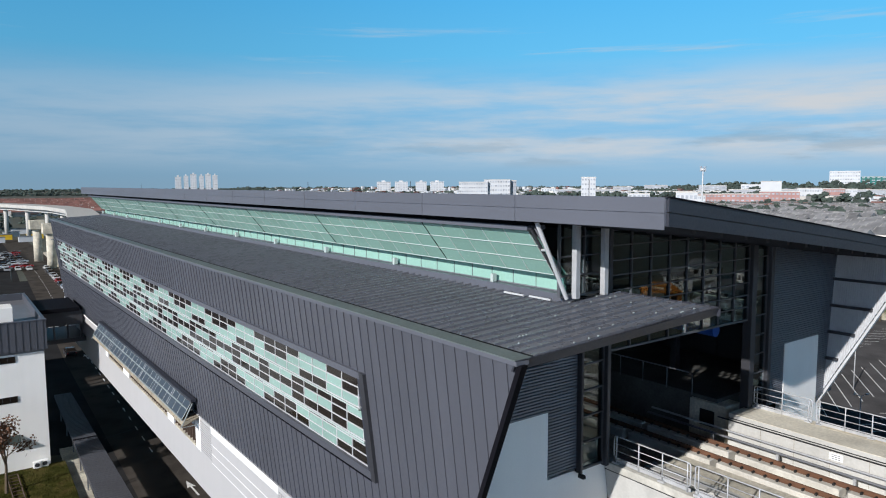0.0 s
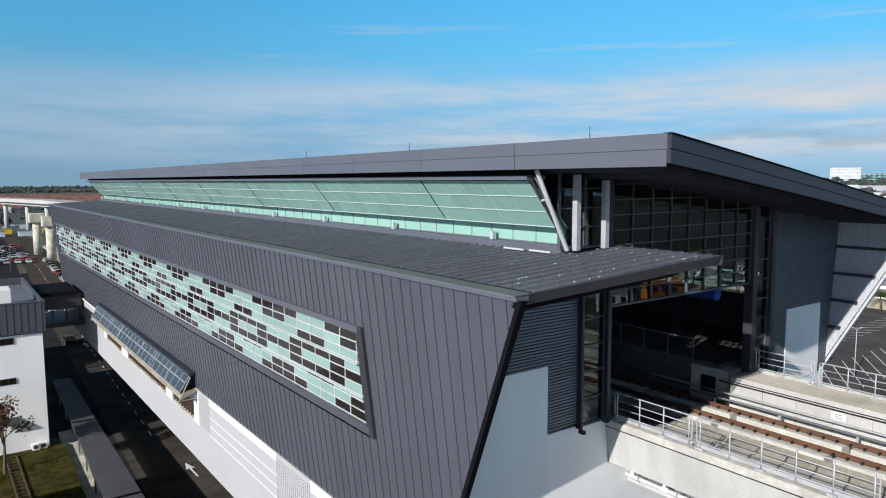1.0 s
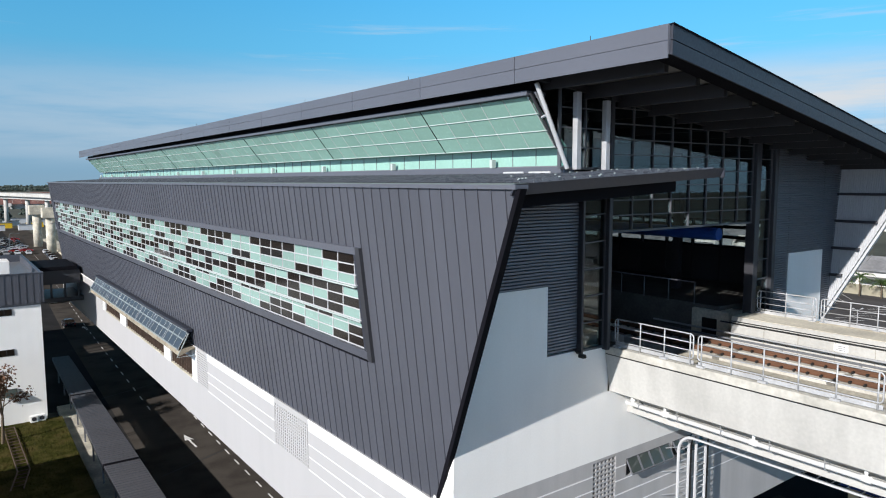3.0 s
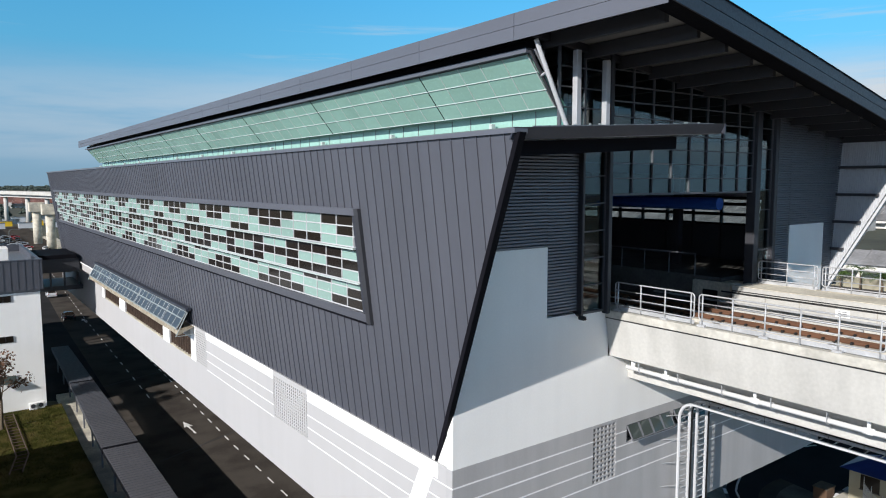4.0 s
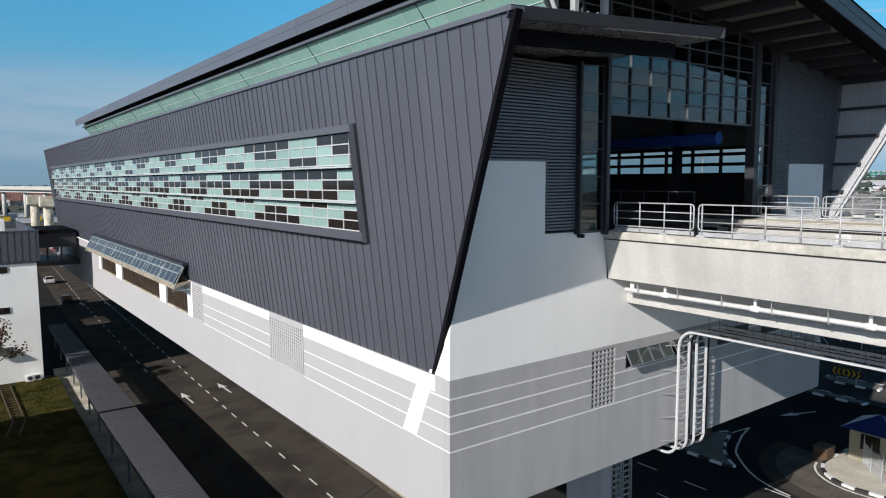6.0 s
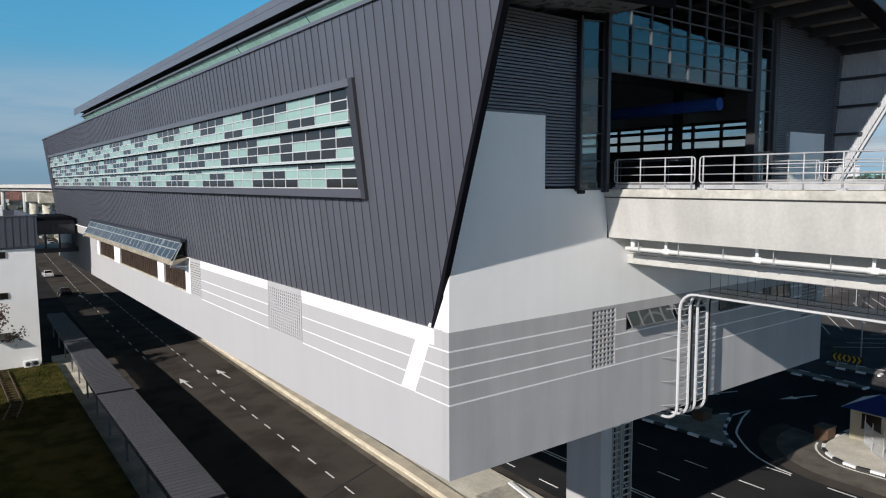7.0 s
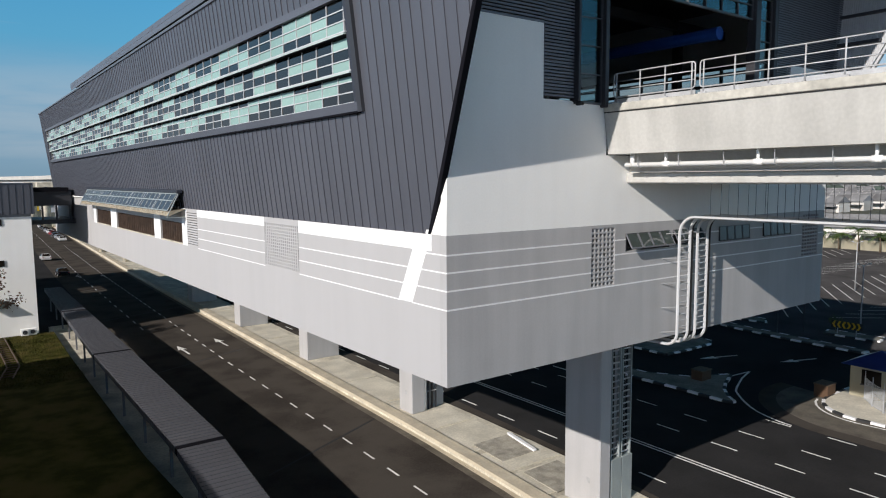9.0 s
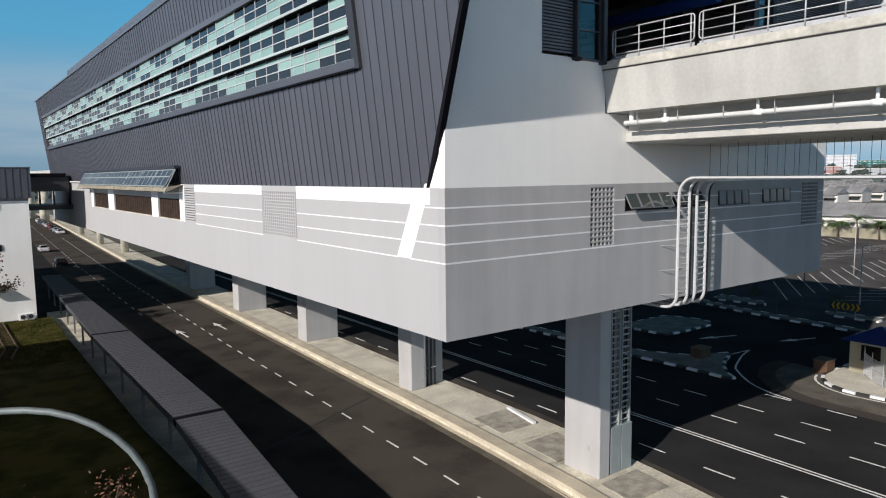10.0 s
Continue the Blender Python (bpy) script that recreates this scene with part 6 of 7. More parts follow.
# houses behind the street, mirrored in the station's end glass
ORANGE = material("orange_house_paint", (0.62, 0.22, 0.03), 0.8, 0.0, 0.1, 3, 8)
for x, y, mt, rf, lab in ((124, -81, ORANGE, ORANGE, "orange painted house with a hipped roof"), (113, -97, HOUSEW, GREYTILE, "pale house with a grey hipped roof")):
    hs = thing("house", lab, "house", "houses across the street", at=(x, y, 0), turn=35)
    hs.scale = (0.7, 0.7, 0.85)
    part("wall", box(BM(), -5.5, 5.5, -4.5, 4.5, 0, 5.2), mt, hs)
    bm = BM()
    vs = [bm.verts.new(p) for p in ((-6.2, -5.2, 5.1), (6.2, -5.2, 5.1), (6.2, 5.2, 5.1), (-6.2, 5.2, 5.1), (-2.5, 0, 7.8), (2.5, 0, 7.8))]
    for f in ((3, 2, 1, 0), (0, 1, 5, 4), (1, 2, 5), (2, 3, 4, 5), (3, 0, 4)):
        bm.faces.new([vs[k] for k in f])
    part("roof", bm, rf, hs)
    for k in range(3):
        part("window", box(BM(), -4.4 + 3.2 * k, -2.8 + 3.2 * k, 4.5, 4.56, 2.6, 4.2), SMOKE, hs)
        part("window", box(BM(), -5.56, -5.5, -3.6 + 2.6 * k, -2.2 + 2.6 * k, 2.6, 4.2), SMOKE, hs)

for k, (x, y, a) in enumerate(((140, -74, 20), (152, -96, 50), (98, -104, 35), (135, -112, 30), (118, -64, 10), (160, -70, 35), (176, -104, 40), (148, -128, 15), (104, -78, 60), (172, -84, 25))):
    copy_thing(hs, pose(x, y, 0, 0, 0, a))

# far viaduct and the waiting piers
far_via = thing("viaduct", "white concrete viaduct curving away on round piers", "viaduct")
VP = [(13, 89.05), (15, 140), (22, 210), (30, 270), (36, 320), (34, 370), (22, 430), (2, 490), (-30, 560), (-80, 640)]
for i, (a, b) in enumerate(zip(VP, VP[1:])):
    d = Vector((b[0] - a[0], b[1] - a[1])).normalized()
    n = Vector((d.y, -d.x))
    q = lambda p, s: (p[0] + n.x * s, p[1] + n.y * s)
    part("deck", prism_z(BM(), [q(a, -5.2), q(a, 5.2), q(b, 5.2), q(b, -5.2)], 17.4, 19.2), CONCRETE, far_via)
    part("girder", prism_z(BM(), [q(a, -3.0), q(a, 3.0), q(b, 3.0), q(b, -3.0)], 15.9, 17.4), CONCRETE, far_via)
    if i > 1:
        for f in (0.25, 0.75):
            c = (a[0] + (b[0] - a[0]) * f, a[1] + (b[1] - a[1]) * f)
            part("pier", tube(BM(), [(c[0], c[1], 0), (c[0], c[1], 15.9)], 1.1, 10), CONCRETE, far_via, smooth=True)
for x, y in ((17.25, 131), (16.9, 154), (17.6, 184)):
    part("pier", tube(BM(), [(x, y, 0.2), (x, y, 15.9)], 0.75, 12), OLDCON, far_via, "round dusty pier", smooth=True)
for x, y in ((17.0, 292), (18.2, 262)):
    pr = thing("concrete_pier", "round concrete pier with a square cap", "pier", "waiting piers")
    part("shaft", tube(BM(), [(x, y, 0), (x, y, 12.6)], 1.55, 14), OLDCON, pr, smooth=True)
    part("cap", box(BM(), x - 2.6, x + 2.6, y - 2.2, y + 2.2, 12.6, 16.2, 0.1), OLDCON, pr)
for i in range(9):
    x, y, b = at_bearing(-10 + 14 * i, 420 + 23 * (i % 4))
    mc = thing("site_cabin", "yellow and white construction site cabin", "cabin", "site cabins")
    part("body", box(BM(), x - 4, x + 4, y - 2, y + 2, 0, 2.8), YEL if i % 4 == 1 else OFFW, mc)
    part("roof", box(BM(), x - 4.2, x + 4.2, y - 2.2, y + 2.2, 2.8, 3.0), STEEL, mc)

# ---- white building and its yard ----
wb = thing("white_building", "white plastered building with a dark ribbed parapet", "building")
part("wall", box(BM(), -34, -5.3, 63.0, 84, 0.0, 13.25), WHITE, wb, "white plastered wall")
part("plinth_band", box(BM(), -34, -5.28, 62.97, 84, 12.95, 13.25), STEEL, wb)
part("roof", box(BM(), -34, -5.3, 63.0, 84, 13.25, 15.4), STEEL, wb, "flat grey roof")
for x0, x1, y0, y1 in ((-34, -5.0, 62.7, 63.0), (-5.3, -5.0, 63.0, 84), (-34, -33.7, 63, 84), (-34, -5.0, 84, 84.3)):
    part("parapet", box(BM(), x0, x1, y0, y1, 13.2, 16.25), CLAD, wb, "dark ribbed metal parapet")
# unseen walls and posts, added to let a striped sun streak onto the road
part("gallery", box(BM(), -5.9, -5.3, 84.3, 97, 6.3, 12.0), WHITE, wb, "unseen raised wall added to slot the sunlight")
part("wall", box(BM(), -5.9, -5.3, 84.3, 97, 0.0, 4.3), WHITE, wb)
for i in range(6):
    part("post", box(BM(), -5.8, -5.4, 86.2 + 2.0 * i, 86.6 + 2.0 * i, 4.3, 6.3), WHITE, wb)
# unseen rear block, added to carry the shade further along the road
part("wall", box(BM(), -30, -5.3, 97, 109, 0.0, 11.0), WHITE, wb)
for i in range(24):
    part("parapet_rib", box(BM(), -5.35 - 0.62 * i, -5.3 - 0.62 * i, 62.66, 62.7, 13.2, 16.25), CLAD, wb)
part("parapet_cap", box(BM(), -34, -4.95, 62.62, 63.05, 16.25, 16.33), FASCIA, wb)
part("roof_tank", box(BM(), -9.5, -7.6, 66, 69, 15.4, 17.3, 0.05), WHITE, wb, "white rooftop water tank")
part("roof_duct", box(BM(), -14, -10.5, 70, 78, 15.4, 16.6, 0.05), DARKSTEEL, wb)
for z, op in ((12.42, False), (8.32, False), (4.25, True)):
    for x in (-8.85, -13.2, -17.5):
        w = part("window", box(BM(), x - 1.0, x + 1.0, 62.96, 63.0, z - 0.32, z + 0.32), SMOKE, wb, "small dark window")
        for k in range(4):
            part("window_bar", box(BM(), x - 1.0 + 0.65 * k, x - 0.95 + 0.65 * k, 62.93, 62.97, z - 0.32, z + 0.32), DARKSTEEL, w)
        if op:
            part("sash", hexa(BM(), [(x - 1, 62.95, z + 0.3), (x + 1, 62.95, z + 0.3), (x + 1, 62.35, z - 0.35), (x - 1, 62.35, z - 0.35)], [(x - 1, 62.98, z + 0.3), (x + 1, 62.98, z + 0.3), (x + 1, 62.38, z - 0.35), (x - 1, 62.38, z - 0.35)]), GLASSDARK, w)
for x, dy in ((-6.6, 0.0), (-5.9, 0.4)):
    ac = thing("air_conditioner", "white outdoor air-conditioning unit by the wall", "air conditioner", "air conditioners")
    part("casing", box(BM(), x - 0.35, x + 0.35, 62.2 + dy * 0.3, 62.65 + dy * 0.3, 0.92, 1.6, 0.03), WHITE, ac)
    part("fan_grille", tube(BM(), [(x, 62.19 + dy * 0.3, 1.28), (x, 62.17 + dy * 0.3, 1.28)], 0.22, 12), DARKSTEEL, ac)
link = thing("link_bridge", "dark enclosed footbridge between building and station", "footbridge")
part("deck", box(BM(), -5.0, -0.02, 72, 80, 11.6, 12.1), DARKSTEEL, link)
part("roof", box(BM(), -5.0, -0.6, 71.7, 80.3, 15.3, 15.75), TRIM, link)
for y in (72, 79.8):
    part("wall", box(BM(), -4.95, -0.3, y, y + 0.15, 13.7, 15.3), DARKSTEEL, link)
for i in range(4):
    part("post", box(BM(), -4.8 + 1.4 * i, -4.6 + 1.4 * i, 72.02, 72.2, 12.1, 13.7), DARKSTEEL, link)
part("gutter_pipe", tube(BM(), [(-0.2, 60, 14.75), (-0.2, 71.6, 14.75)], 0.06, 6), WHITE, link, "white rain pipe")

lawn = solid("lawn", prism_z(BM(), [(-40, 0), (-3.6, 0), (-4.0, 14), (-4.35, 23), (-4.25, 49), (-4.0, 62.9), (-40, 62.9)], 0.0, 0.9), GRASS, "short dry grass lawn", "lawn", kind="structure")
path = solid("pavement", prism_z(BM(), [(-3.55, 0), (-1.6, 0), (-1.0, 68), (-3.9, 68), (-4.2, 49), (-4.3, 23), (-3.95, 14)], 0.0, 0.5), OLDCON, "dirty concrete footpath under the covered walkway", "path", kind="structure")
rnd = random.Random(11)
bm = BM()
for i in range(9000):
    x, y = rnd.uniform(-13, -4.25), rnd.uniform(42, 62.8)
    a = rnd.uniform(0, 6.28)
    h = rnd.uniform(0.05, 0.16)
    u = Vector((math.cos(a), math.sin(a), 0)) * 0.04
    p = Vector((x, y, 0.89))
    bm.faces.new([bm.verts.new(v) for v in (p - u, p + u, p + Vector((rnd.uniform(-0.06, 0.06), rnd.uniform(-0.06, 0.06), h)))])
solid("grass", bm, GRASS, "tufts of short dry grass", "grass", kind="stuff")
frame_ = thing("metal_ladder", "rusty metal ladder lying on the grass", "ladder")
a, b, c = Vector((-8.4, 61.5, 1.05)), Vector((-8.2, 49.0, 1.05)), Vector((-9.0, 45.0, 1.05))
for s in (0, 0.9):
    part("side_rail", tube(BM(), [a - Vector((s, 0, 0)), b - Vector((s, 0, 0)), c - Vector((s, 0, 0))], 0.06, 6), RUSTY, frame_)
for i in range(14):
    p = a.lerp(b, i / 14)
    part("rung", tube(BM(), [p, p - Vector((0.9, 0, 0))], 0.04, 5), RUSTY, frame_)
for i in range(5):
    p = b.lerp(c, i / 5)
    part("rung", tube(BM(), [p, p - Vector((0.9, 0, 0))], 0.04, 5), RUSTY, frame_)

# covered walkway
RE = [(82, -0.7), (70, -0.8), (42, -1.05), (18, -1.45), (6, -2.6), (-4, -5.0)]
LE = [(82, -2.6), (70, -2.9), (42, -3.75), (18, -3.9), (6, -4.75), (-4, -7.4)]


def along(table, y):
    for (ya, xa), (yb, xb) in zip(table, table[1:]):
        if y >= yb:
            return xa + (xb - xa) * (y - ya) / (yb - ya)
    return table[-1][1]


walkway = thing("covered_walkway", "covered walkway with a grey ribbed metal roof", "walkway")
wroof = part("roof", hexa(BM(), [(-3.0, 40.9, 2.6), (-1.3, 40.9, 2.6), (-1.3, 41.1, 2.6), (-3.0, 41.1, 2.6)], [(-3.0, 40.9, 2.74), (-1.3, 40.9, 2.74), (-1.3, 41.1, 2.74), (-3.0, 41.1, 2.74)]), STEEL, walkway, "grey ribbed metal roof")
y = 82.0
while y > -4.0:
    y1 = y - 0.46
    l0, l1, r0, r1 = along(LE, y), along(LE, y1), along(RE, y), along(RE, y1)
    joint = abs(y - 41.4) < 0.25 or abs(y - 18.0) < 0.25 or abs(y - 63) < 0.25
    zt = 2.9
    bm = BM()
    hexa(bm, [(l0, y, zt - 0.07), (r0, y, zt - 0.07), (r1, y1 + 0.05, zt - 0.07), (l1, y1 + 0.05, zt - 0.07)], [(l0, y, zt), (r0, y, zt - 0.03), (r1, y1 + 0.05, zt - 0.03), (l1, y1 + 0.05, zt)])
    hexa(bm, [(l0 - 0.02, y, zt - 0.42), (l0 + 0.02, y, zt - 0.42), (l1 + 0.02, y1 + 0.06, zt - 0.42), (l1 - 0.02, y1 + 0.06, zt - 0.42)], [(l0 - 0.02, y, zt), (l0 + 0.02, y, zt), (l1 + 0.02, y1 + 0.06, zt), (l1 - 0.02, y1 + 0.06, zt)])
    hexa(bm, [(l1, y1 + 0.05, zt - 0.07), (r1, y1 + 0.05, zt - 0.07), (r1, y1, zt - 0.07), (l1, y1, zt - 0.07)], [(l1, y1 + 0.05, zt + 0.03), (r1, y1 + 0.05, zt), (r1, y1, zt), (l1, y1, zt + 0.03)])
    part("roof_sheet", bm, TRIM if joint else WALKROOF, wroof)
    y = y1
for y in (78, 72, 66, 60, 54.5, 49, 43.5, 38, 32, 26, 20, 14, 8, 2):
    for e, s in ((LE, 0.25), (RE, -0.25)):
        x = along(e, y) + s
        # darker steel here stands in for shade under the walkway roof
        part("post", box(BM(), x - 0.07, x + 0.07, y - 0.07, y + 0.07, 0.0 if e is RE else 0.5, 2.83), STEEL, walkway, "grey steel post")
    part("cross_beam", box(BM(), along(LE, y) + 0.1, along(RE, y) - 0.1, y - 0.06, y + 0.06, 2.62, 2.82), STEEL, walkway)

# a plain building beyond the view, whose shade lies over the yard and the road's edge
shade_house = thing("neighbour_building", "plain grey neighbouring building", "building")
part("wall", box(BM(), -44, -17.0, -26, 45, 0, 8.95), WHITE, shade_house)
part("roof", box(BM(), -44.3, -16.8, -26.3, 45.3, 8.95, 9.2), STEEL, shade_house)


# camera under the louvre's corner
cctv = thing("security_camera", "small black security camera under the grey louvre", "security camera")
part("arm", tube(BM(), [(5.7, -0.02, 19.2), (5.7, -0.3, 19.2)], 0.03, 6), BLACK, cctv)
part("housing", box(BM(), 5.62, 5.78, -0.5, -0.22, 19.02, 19.16, 0.02), BLACK, cctv)
part("lens", tube(BM(), [(5.7, -0.5, 19.08), (5.7, -0.53, 19.07)], 0.045, 8), SMOKE, cctv)

# street lamps
LAMPGREY = material("dull_galvanised_steel", (0.15, 0.175, 0.175), 0.6, 0.2, 0.2, 0.4, 25)
lot = solid("pavement", prism_z(BM(), [(-60, 100), (-1.2, 100), (3, 180), (9, 300), (16, 420), (-60, 420)], 0.0, 0.02), ASPHALT, "dark asphalt lot full of parked cars", "car park", kind="structure")
def street_lamp(x, y, h, dx, dy, r=0.07, base=0.0, k=1.0):
    lp = thing("street_lamp", "grey steel street lamp with a curved arm", "street lamp", "street lamps")
    u = Vector((dx, dy, 0)).normalized()
    rr = 0.85 * k
    pts = [(x, y, base), (x, y, h - rr)] + [Vector((x, y, h - rr)) + u * rr * (1 - math.cos(a)) * 1.25 + Vector((0, 0, rr * math.sin(a))) for a in (math.pi / 2 * q / 8 for q in range(1, 9))]
    pts += [Vector((x, y, h - 0.02)) + u * 1.7 * k, Vector((x, y, h - 0.1)) + u * 2.3 * k]
    part("pole", tube(BM(), pts, [r * 1.5, r] + [r * 0.85] * (len(pts) - 2), 10), LAMPGREY, lp, smooth=True)
    e = Vector(pts[-1])
    part("lamp_head", tube(BM(), [e, e + u * 0.3, e + u * 0.75], [0.06, 0.13, 0.07], 8), STEEL, lp, smooth=True)
    return lp


street_lamp(-11.32, -10.13, 12.78, -0.8, 0.6, 0.042, 0.0, 1.16)
street_lamp(3.5, 232, 9.5, 1, 0.1, 0.09)
street_lamp(2.0, 330, 11, 1, 0.1, 0.1)
street_lamp(20.5, 255, 11, -1, 0.1, 0.1)


# cars
def paint(name, c):
    return material(name, c, 0.25, 0.2, 0.03, 2, 10)


def car(label, mat, at, turn):
    c = thing("car", label, "car", "cars", at=at, turn=turn)
    prof = [(-2.15, 0.28), (-2.2, 0.55), (-2.1, 0.82), (-1.25, 0.92), (-0.55, 1.38), (0.75, 1.42), (1.55, 0.98), (2.1, 0.92), (2.18, 0.6), (2.12, 0.28)]
    bm = BM()
    hexa(bm, [(-0.86, y, z) for y, z in prof], [(0.86, y, z) for y, z in prof])
    for v in bm.verts:
        if v.co.z > 1.2:
            v.co.x *= 0.76
    bmesh.ops.bevel(bm, geom=list(bm.edges), offset=0.05, segments=1, affect="EDGES")
    part("body", bm, mat, c)
    for s in (-1, 1):
        part("side_window", hexa(BM(), [(s * 0.875, -1.0, 0.95), (s * 0.875, 1.35, 0.98), (s * 0.70, 0.68, 1.36), (s * 0.70, -0.5, 1.33)], [(s * 0.86, -1.0, 0.95), (s * 0.86, 1.35, 0.98), (s * 0.685, 0.68, 1.36), (s * 0.685, -0.5, 1.33)]), SMOKE, c)
    part("windscreen", hexa(BM(), [(-0.74, -1.26, 0.96), (0.74, -1.26, 0.96), (0.6, -0.63, 1.37), (-0.6, -0.63, 1.37)], [(-0.74, -1.22, 0.94), (0.74, -1.22, 0.94), (0.6, -0.59, 1.35), (-0.6, -0.59, 1.35)]), SMOKE, c)
    part("rear_window", hexa(BM(), [(-0.74, 1.55, 1.02), (0.74, 1.55, 1.02), (0.6, 0.84, 1.40), (-0.6, 0.84, 1.40)], [(-0.74, 1.51, 1.0), (0.74, 1.51, 1.0), (0.6, 0.80, 1.38), (-0.6, 0.80, 1.38)]), SMOKE, c)
    for x in (-0.8, 0.8):
        for y in (-1.35, 1.3):
            wh = part("wheel", tube(BM(), [(x - 0.1, y, 0.31), (x + 0.1, y, 0.31)], 0.31, 14), BLACK, c)
            part("rim", tube(BM(), [(x - 0.115, y, 0.31), (x + 0.115, y, 0.31)], 0.18, 10), GALV, wh)
        part("headlight", box(BM(), x - 0.2 if x > 0 else x, x if x > 0 else x + 0.2, -2.21, -2.15, 0.6, 0.75), PALESTEEL, c)
        part("tail_light", box(BM(), x - 0.2 if x > 0 else x, x if x > 0 else x + 0.2, 2.13, 2.2, 0.68, 0.85), TAIL, c)
    return c


TAIL = material("red_lamp_plastic", (0.35, 0.02, 0.02), 0.3)
PAINTS = [("white hatchback car", paint("white_car_paint", (0.75, 0.75, 0.75))), ("dark grey saloon car", paint("dark_car_paint", (0.03, 0.03, 0.035))),
          ("silver saloon car", paint("silver_car_paint", (0.4, 0.41, 0.43))), ("red saloon car", paint("red_car_paint", (0.35, 0.02, 0.02)))]
protos = [car(l + " on the road", m, (0, 0, 0), 0) for l, m in PAINTS]
spots = [(0, 4.6, 146, 180), (1, 3.9, 117, 180)]
for i in range(9):
    spots.append(((0, 2, 1, 3, 0, 2, 1, 1, 0)[i], 14.2 + 0.05 * i * 8 * 0.6, 196 + 8 * i, 2))
for i in range(34):
    spots.append((rnd.choice((0, 1, 1, 2, 1, 3)), 1.0 + 3.3 * (i % 4) + 0.1 * (i // 4), 262 + 9.5 * (i // 4) + rnd.uniform(-1, 1), rnd.choice((0, 0, 90))))
used = set()
for k, x, y, a in spots:
    m = pose(x, y, 0.03, 0, 0, a)
    if k not in used:
        used.add(k)
        protos[k].matrix_world = m
    else:
        copy_thing(protos[k], m)

# ---- pieces of the station: wall sheets, roof sheets, window panes ----
SHEET, PITCH = 0.53, 0.57


def clip_front(poly):
    """Keep the part of a (y, z) polygon behind the slanted front end."""
    out = []
    f = lambda p: p[0] - (yf(p[1]) + 0.0)
    for a, b in zip(poly, poly[1:] + poly[:1]):
        fa, fb = f(a), f(b)
        if fa >= 0:
            out.append(a)
        if fa * fb < 0:
            t = fa / (fa - fb)
            out.append((a[0] + (b[0] - a[0]) * t, a[1] + (b[1] - a[1]) * t))
    return out


def sheet_mesh(poly, rib_y, z0, z1, mat, off=0.0):
    bm = BM()
    hexa(bm, [(lx(z) - 0.008 - off, y, z) for y, z in poly], [(lx(z) + 0.03 - off, y, z) for y, z in poly])
    if z1 > z0:
        hexa(bm, [(lx(z0) - 0.045 - off, rib_y, z0), (lx(z0) - off, rib_y, z0), (lx(z0) - off, rib_y + 0.022, z0), (lx(z0) - 0.045 - off, rib_y + 0.022, z0)],
             [(lx(z1) - 0.045 - off, rib_y, z1), (lx(z1) - off, rib_y, z1), (lx(z1) - off, rib_y + 0.022, z1), (lx(z1) - 0.045 - off, rib_y + 0.022, z1)])
    return mesh_of(bm, "wall_sheet", mat)


low_me = sheet_mesh([(0, 14.62), (PITCH, 14.62), (PITCH, 18.88), (0, 18.88)], 0.0, 14.62, 18.88, CLAD)
top_me = sheet_mesh([(0, 23.12), (PITCH, 23.12), (PITCH, EAVE), (0, EAVE)], 0.0, 23.12, EAVE, CLAD)
y = 4.2
while y < 85.1:
    piece("wall_sheet", low_me, wall_l, (0, y, 0))
    piece("wall_sheet", top_me, wall_l, (0, y, 0))
    y += PITCH
y = 4.2
while y > -4.4:
    y -= PITCH
    poly = clip_front([(y, 14.62), (y + PITCH, 14.62), (y + PITCH, EAVE), (y, EAVE)])
    if len(poly) > 2:
        zlow = max(14.62, 14.6 + (1.1 - y) / 0.4953)
        piece("wall_sheet", sheet_mesh(poly, y, min(zlow, EAVE), EAVE, CLAD), wall_l)
full_me = sheet_mesh([(0, 14.62), (PITCH, 14.62), (PITCH, EAVE), (0, EAVE)], 0.0, 14.62, EAVE, CLAD)
y = 85.4
while y < LEN - 0.3:
    piece("wall_sheet", full_me, wall_l, (0, y, 0))
    y += PITCH

def lean_box(x0, x1, y0, y1, z0, z1):
    return hexa(BM(), [(lx(z0) + x0, y0, z0), (lx(z0) + x1, y0, z0), (lx(z0) + x1, y1, z0), (lx(z0) + x0, y1, z0)],
                [(lx(z1) + x0, y0, z1), (lx(z1) + x1, y0, z1), (lx(z1) + x1, y1, z1), (lx(z1) + x0, y1, z1)])


# window band: three upright bands of panes, each set back behind a ledge under the one above
WY0, WY1 = 4.86, 84.95
WE0, WE1 = 4.2, 85.4
CW = 1.313
NC = 61
BANDS = ((22.84, 21.68, ((22.45, 22.84), (22.07, 22.45), (21.69, 22.07))), (21.56, 20.36, ((21.15, 21.54), (20.75, 21.15), (20.36, 20.75))), (20.24, 19.24, ((20.01, 20.23), (19.63, 20.01), (19.25, 19.63))))
DARK = ((0, 1, 4, 5), (0, 5), (2, 3), (1, 2, 3, 4), (0, 1, 4, 5), (1, 2, 3, 4), (2, 3), (0, 5), (0, 1, 4, 5))
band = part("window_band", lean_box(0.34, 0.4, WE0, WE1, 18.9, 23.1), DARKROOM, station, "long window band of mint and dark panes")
part("window_frame", lean_box(-0.15, 0.05, WE0, WE0 + 0.3, 18.86, 23.12), DARKSTEEL, band, "dark projecting jamb")
part("window_frame", lean_box(-0.06, 0.32, WE0 + 0.3, WE0 + 0.62, 18.95, 23.1), EDGE, band, "grey sheet reveal")
part("window_frame", lean_box(-0.15, 0.05, WE1 - 0.2, WE1, 18.86, 23.12), CLAD, band)
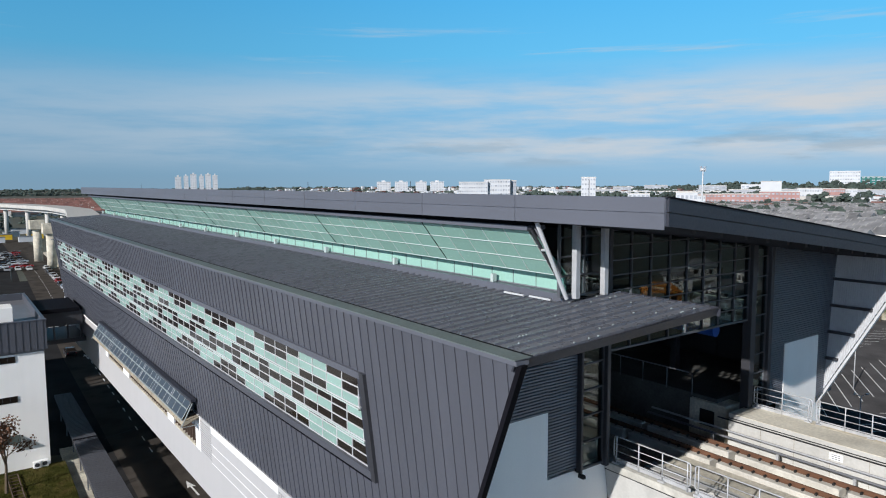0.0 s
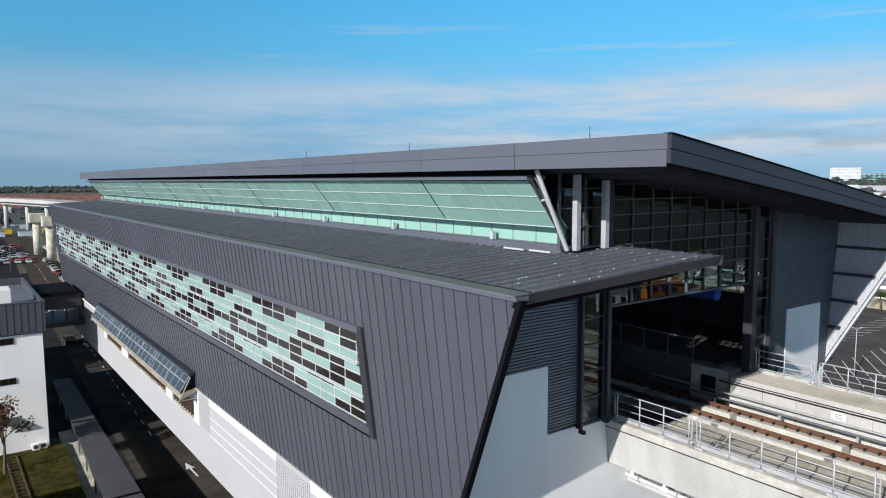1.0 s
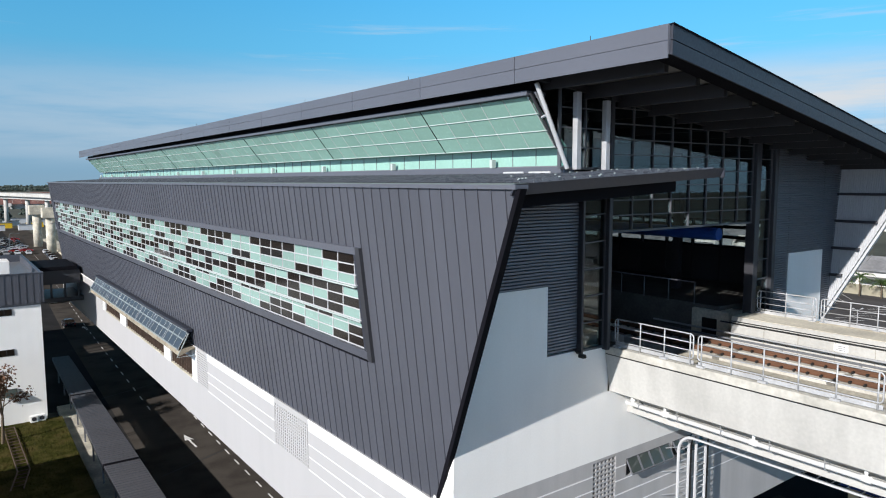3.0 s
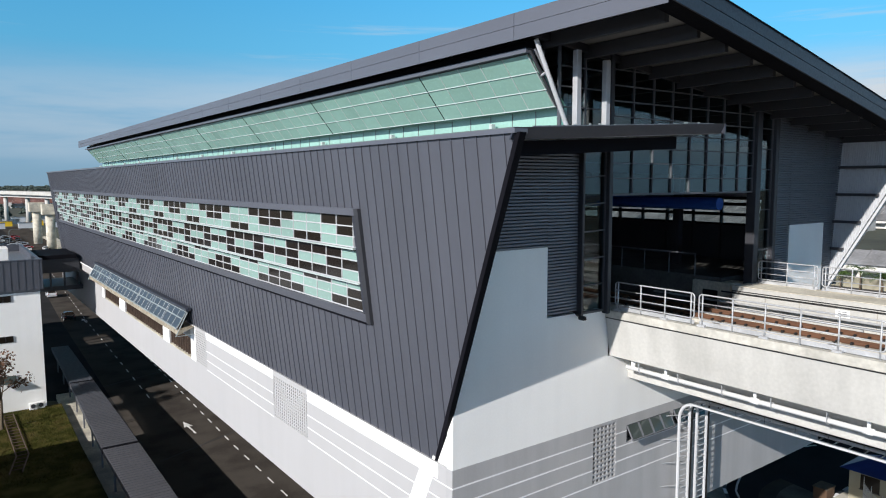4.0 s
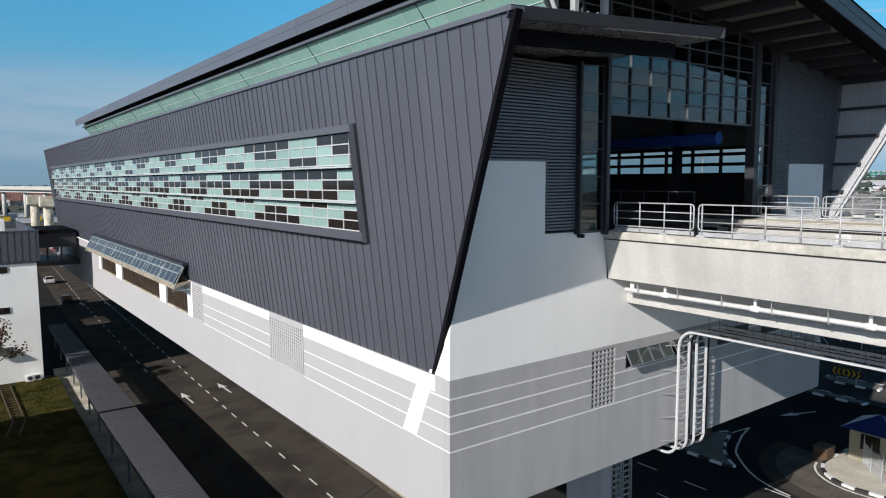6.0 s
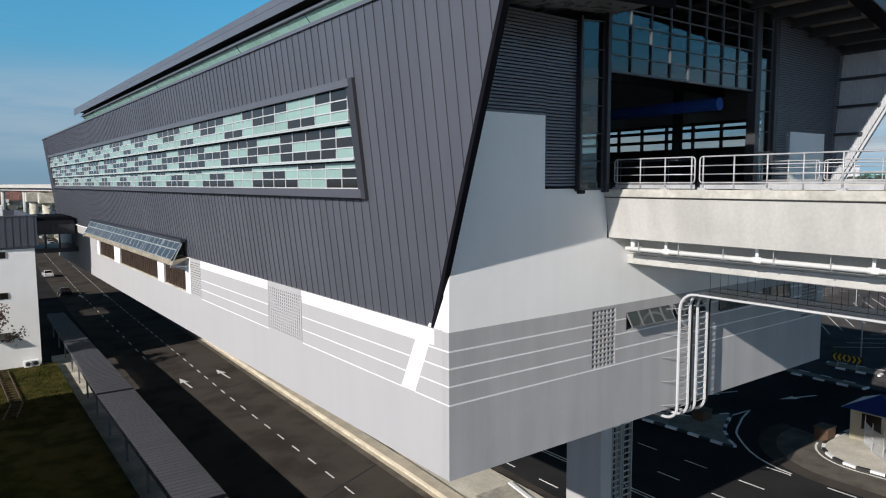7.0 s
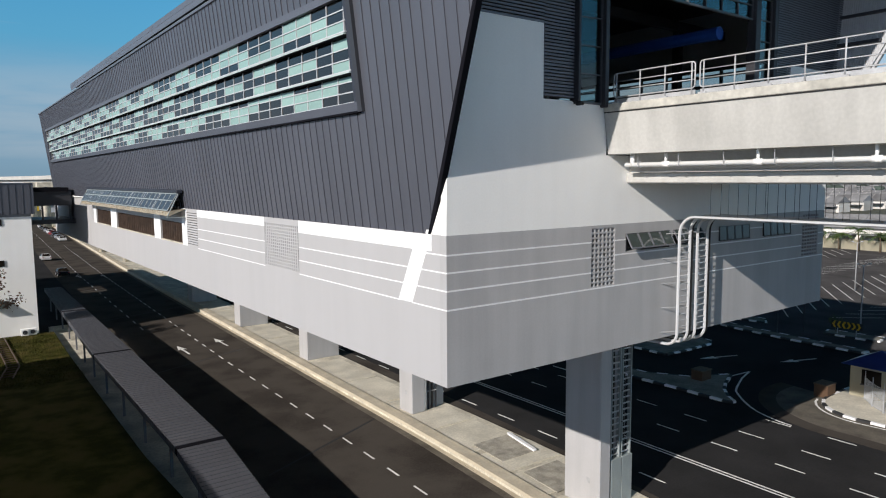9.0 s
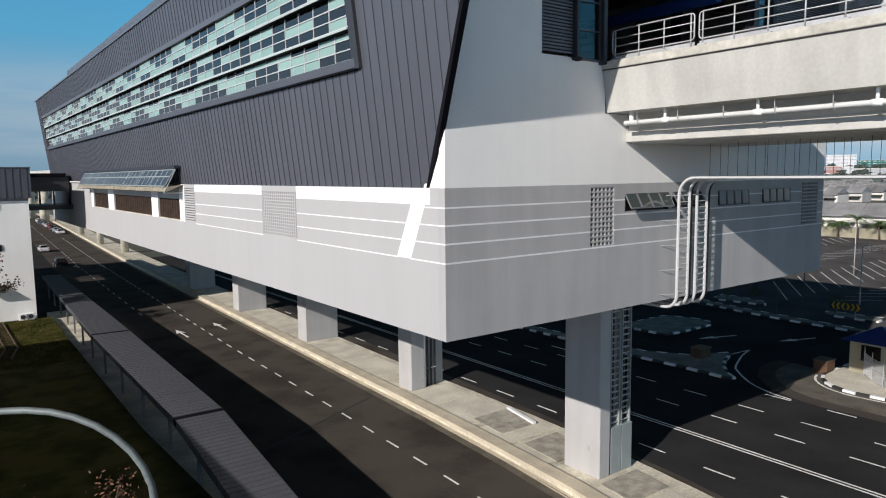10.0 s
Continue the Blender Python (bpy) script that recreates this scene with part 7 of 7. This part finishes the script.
part("window_frame", lean_box(-0.14, 0.05, WE0 + 0.3, WE1 - 0.2, 22.86, 23.12), FASCIA, band, "grey sheet head of the window band")
part("window_frame", lean_box(-0.14, 0.3, WE0 + 0.3, WE1 - 0.2, 18.9, 19.22), CLAD, band, "grey sheet sill of the window band")
# the sill's underside shadow, painted as a thin black strip
part("window_frame", lean_box(-0.16, 0.0, WE0 + 0.3, WE1 - 0.2, 18.83, 18.9), TRIM, band, "black strip for the shadow under the sill")
joined = {"D": BM(), "m": BM()}
r = 0
for bi, (zt, zb, rowz) in enumerate(BANDS):
    bx = lx(zt) + 0.03 + 0.06 * bi
    for z0, z1 in rowz:
        pm = {k: mesh_of(box(BM(), bx, bx + 0.02, 0.02, CW - 0.02, z0 + 0.015, z1 - 0.015), "pane", mt) for k, mt in (("D", SMOKE), ("m", MINT))}
        for c in range(NC):
            k = "D" if c % 6 in DARK[r] else "m"
            if c < 33:
                piece("pane", pm[k], band, (0, WY0 + CW * c, 0))
            else:
                box(joined[k], bx, bx + 0.02, WY0 + CW * c + 0.02, WY0 + CW * (c + 1) - 0.02, z0 + 0.015, z1 - 0.015)
        part("transom", box(BM(), bx - 0.035, bx + 0.05, WY0 - 0.1, WY1, z0 - 0.022, z0 + 0.022), PALESTEEL, band, "pale transom")
        r += 1
    for c in range(NC + 1):
        y = WY0 + CW * c
        part("mullion", box(BM(), bx - 0.03, bx + 0.05, y - 0.021, y + 0.021, zb + 0.02, zt), PALESTEEL, band)
    if bi < 2:
        nz = BANDS[bi + 1][0]
        part("ledge", box(BM(), bx - 0.06, bx + 0.26, WY0 - 0.05, WY1, nz + 0.03, zb - 0.03), RAILING, band, "pale projecting ledge")
        # black strip draws the shadow line that the ledge throws
        part("ledge_gap", box(BM(), bx - 0.02, bx + 0.24, WY0 - 0.05, WY1, nz, nz + 0.03), TRIM, band, "black strip for the shadow line below the ledge")
part("far_panes", joined["D"], SMOKE, band, "dark panes", "stuff")
part("far_panes", joined["m"], MINT, band, "mint panes", "stuff")

# lower roof sheets with raised seams
def roof_sheet(x0, x1):
    bm = BM()
    hexa(bm, [(x0, 0.0, lz(x0) + 0.004), (x1, 0.0, lz(x1) + 0.004), (x1, SHEET, lz(x1) + 0.004), (x0, SHEET, lz(x0) + 0.004)],
         [(x0, 0.0, lz(x0) + 0.02), (x1, 0.0, lz(x1) + 0.02), (x1, SHEET, lz(x1) + 0.02), (x0, SHEET, lz(x0) + 0.02)])
    hexa(bm, [(x0, 0.0, lz(x0)), (x1, 0.0, lz(x1)), (x1, 0.03, lz(x1)), (x0, 0.03, lz(x0))], [(x0, 0.0, lz(x0) + 0.095), (x1, 0.0, lz(x1) + 0.095), (x1, 0.03, lz(x1) + 0.095), (x0, 0.03, lz(x0) + 0.095)])
    return mesh_of(bm, "roof_sheet", ROOFING)


long_me, short_me = roof_sheet(-0.56, 7.58), roof_sheet(-0.56, 4.94)
for i in range(8):
    piece("roof_sheet", long_me, low_roof, (0, -4.2 + SHEET * i, 0))
y = -4.2 + SHEET * 8
while y < LEN - 0.5:
    piece("roof_sheet", short_me, low_roof, (0, y, 0))
    y += SHEET
clip2 = mesh_of(box(BM(), -0.03, 0.03, -0.03, 0.03, 0, 0.04, 0.008), "seam_clamp", COVERS)
crnd = random.Random(9)
for i in range(26):
    x, y = crnd.uniform(-0.5, 7.0), -4.2 + SHEET * crnd.randrange(0, 8)
    piece("seam_clamp", clip2, low_roof, (x, y + 0.015, lz(x) + 0.095))
for i in range(2):
    part("roof_conduit", tube(BM(), [(4.6 - 0.1 * i, 0.3 + 1.3 * i, lz(4.6) + 0.12), (4.6 - 0.1 * i, 1.4 + 1.3 * i, lz(4.6) + 0.12)], 0.04, 6), PALESTEEL, low_roof)
part("eave_flashing", hexa(BM(), [(-1.24, -4.2, EAVE + 0.12), (-0.62, -4.2, EAVE + 0.125), (-0.62, LEN, EAVE + 0.125), (-1.24, LEN, EAVE + 0.12)], [(-1.24, -4.2, EAVE + 0.15), (-0.62, -4.2, EAVE + 0.165), (-0.62, LEN, EAVE + 0.165), (-1.24, LEN, EAVE + 0.15)]), FLASH, low_roof, "grey-green eave flashing")
part("eave_gap", box(BM(), -0.64, -0.56, -4.2, LEN, EAVE + 0.13, lz(-0.56) + 0.06), TRIM, low_roof, "dark gap at the sheet ends")
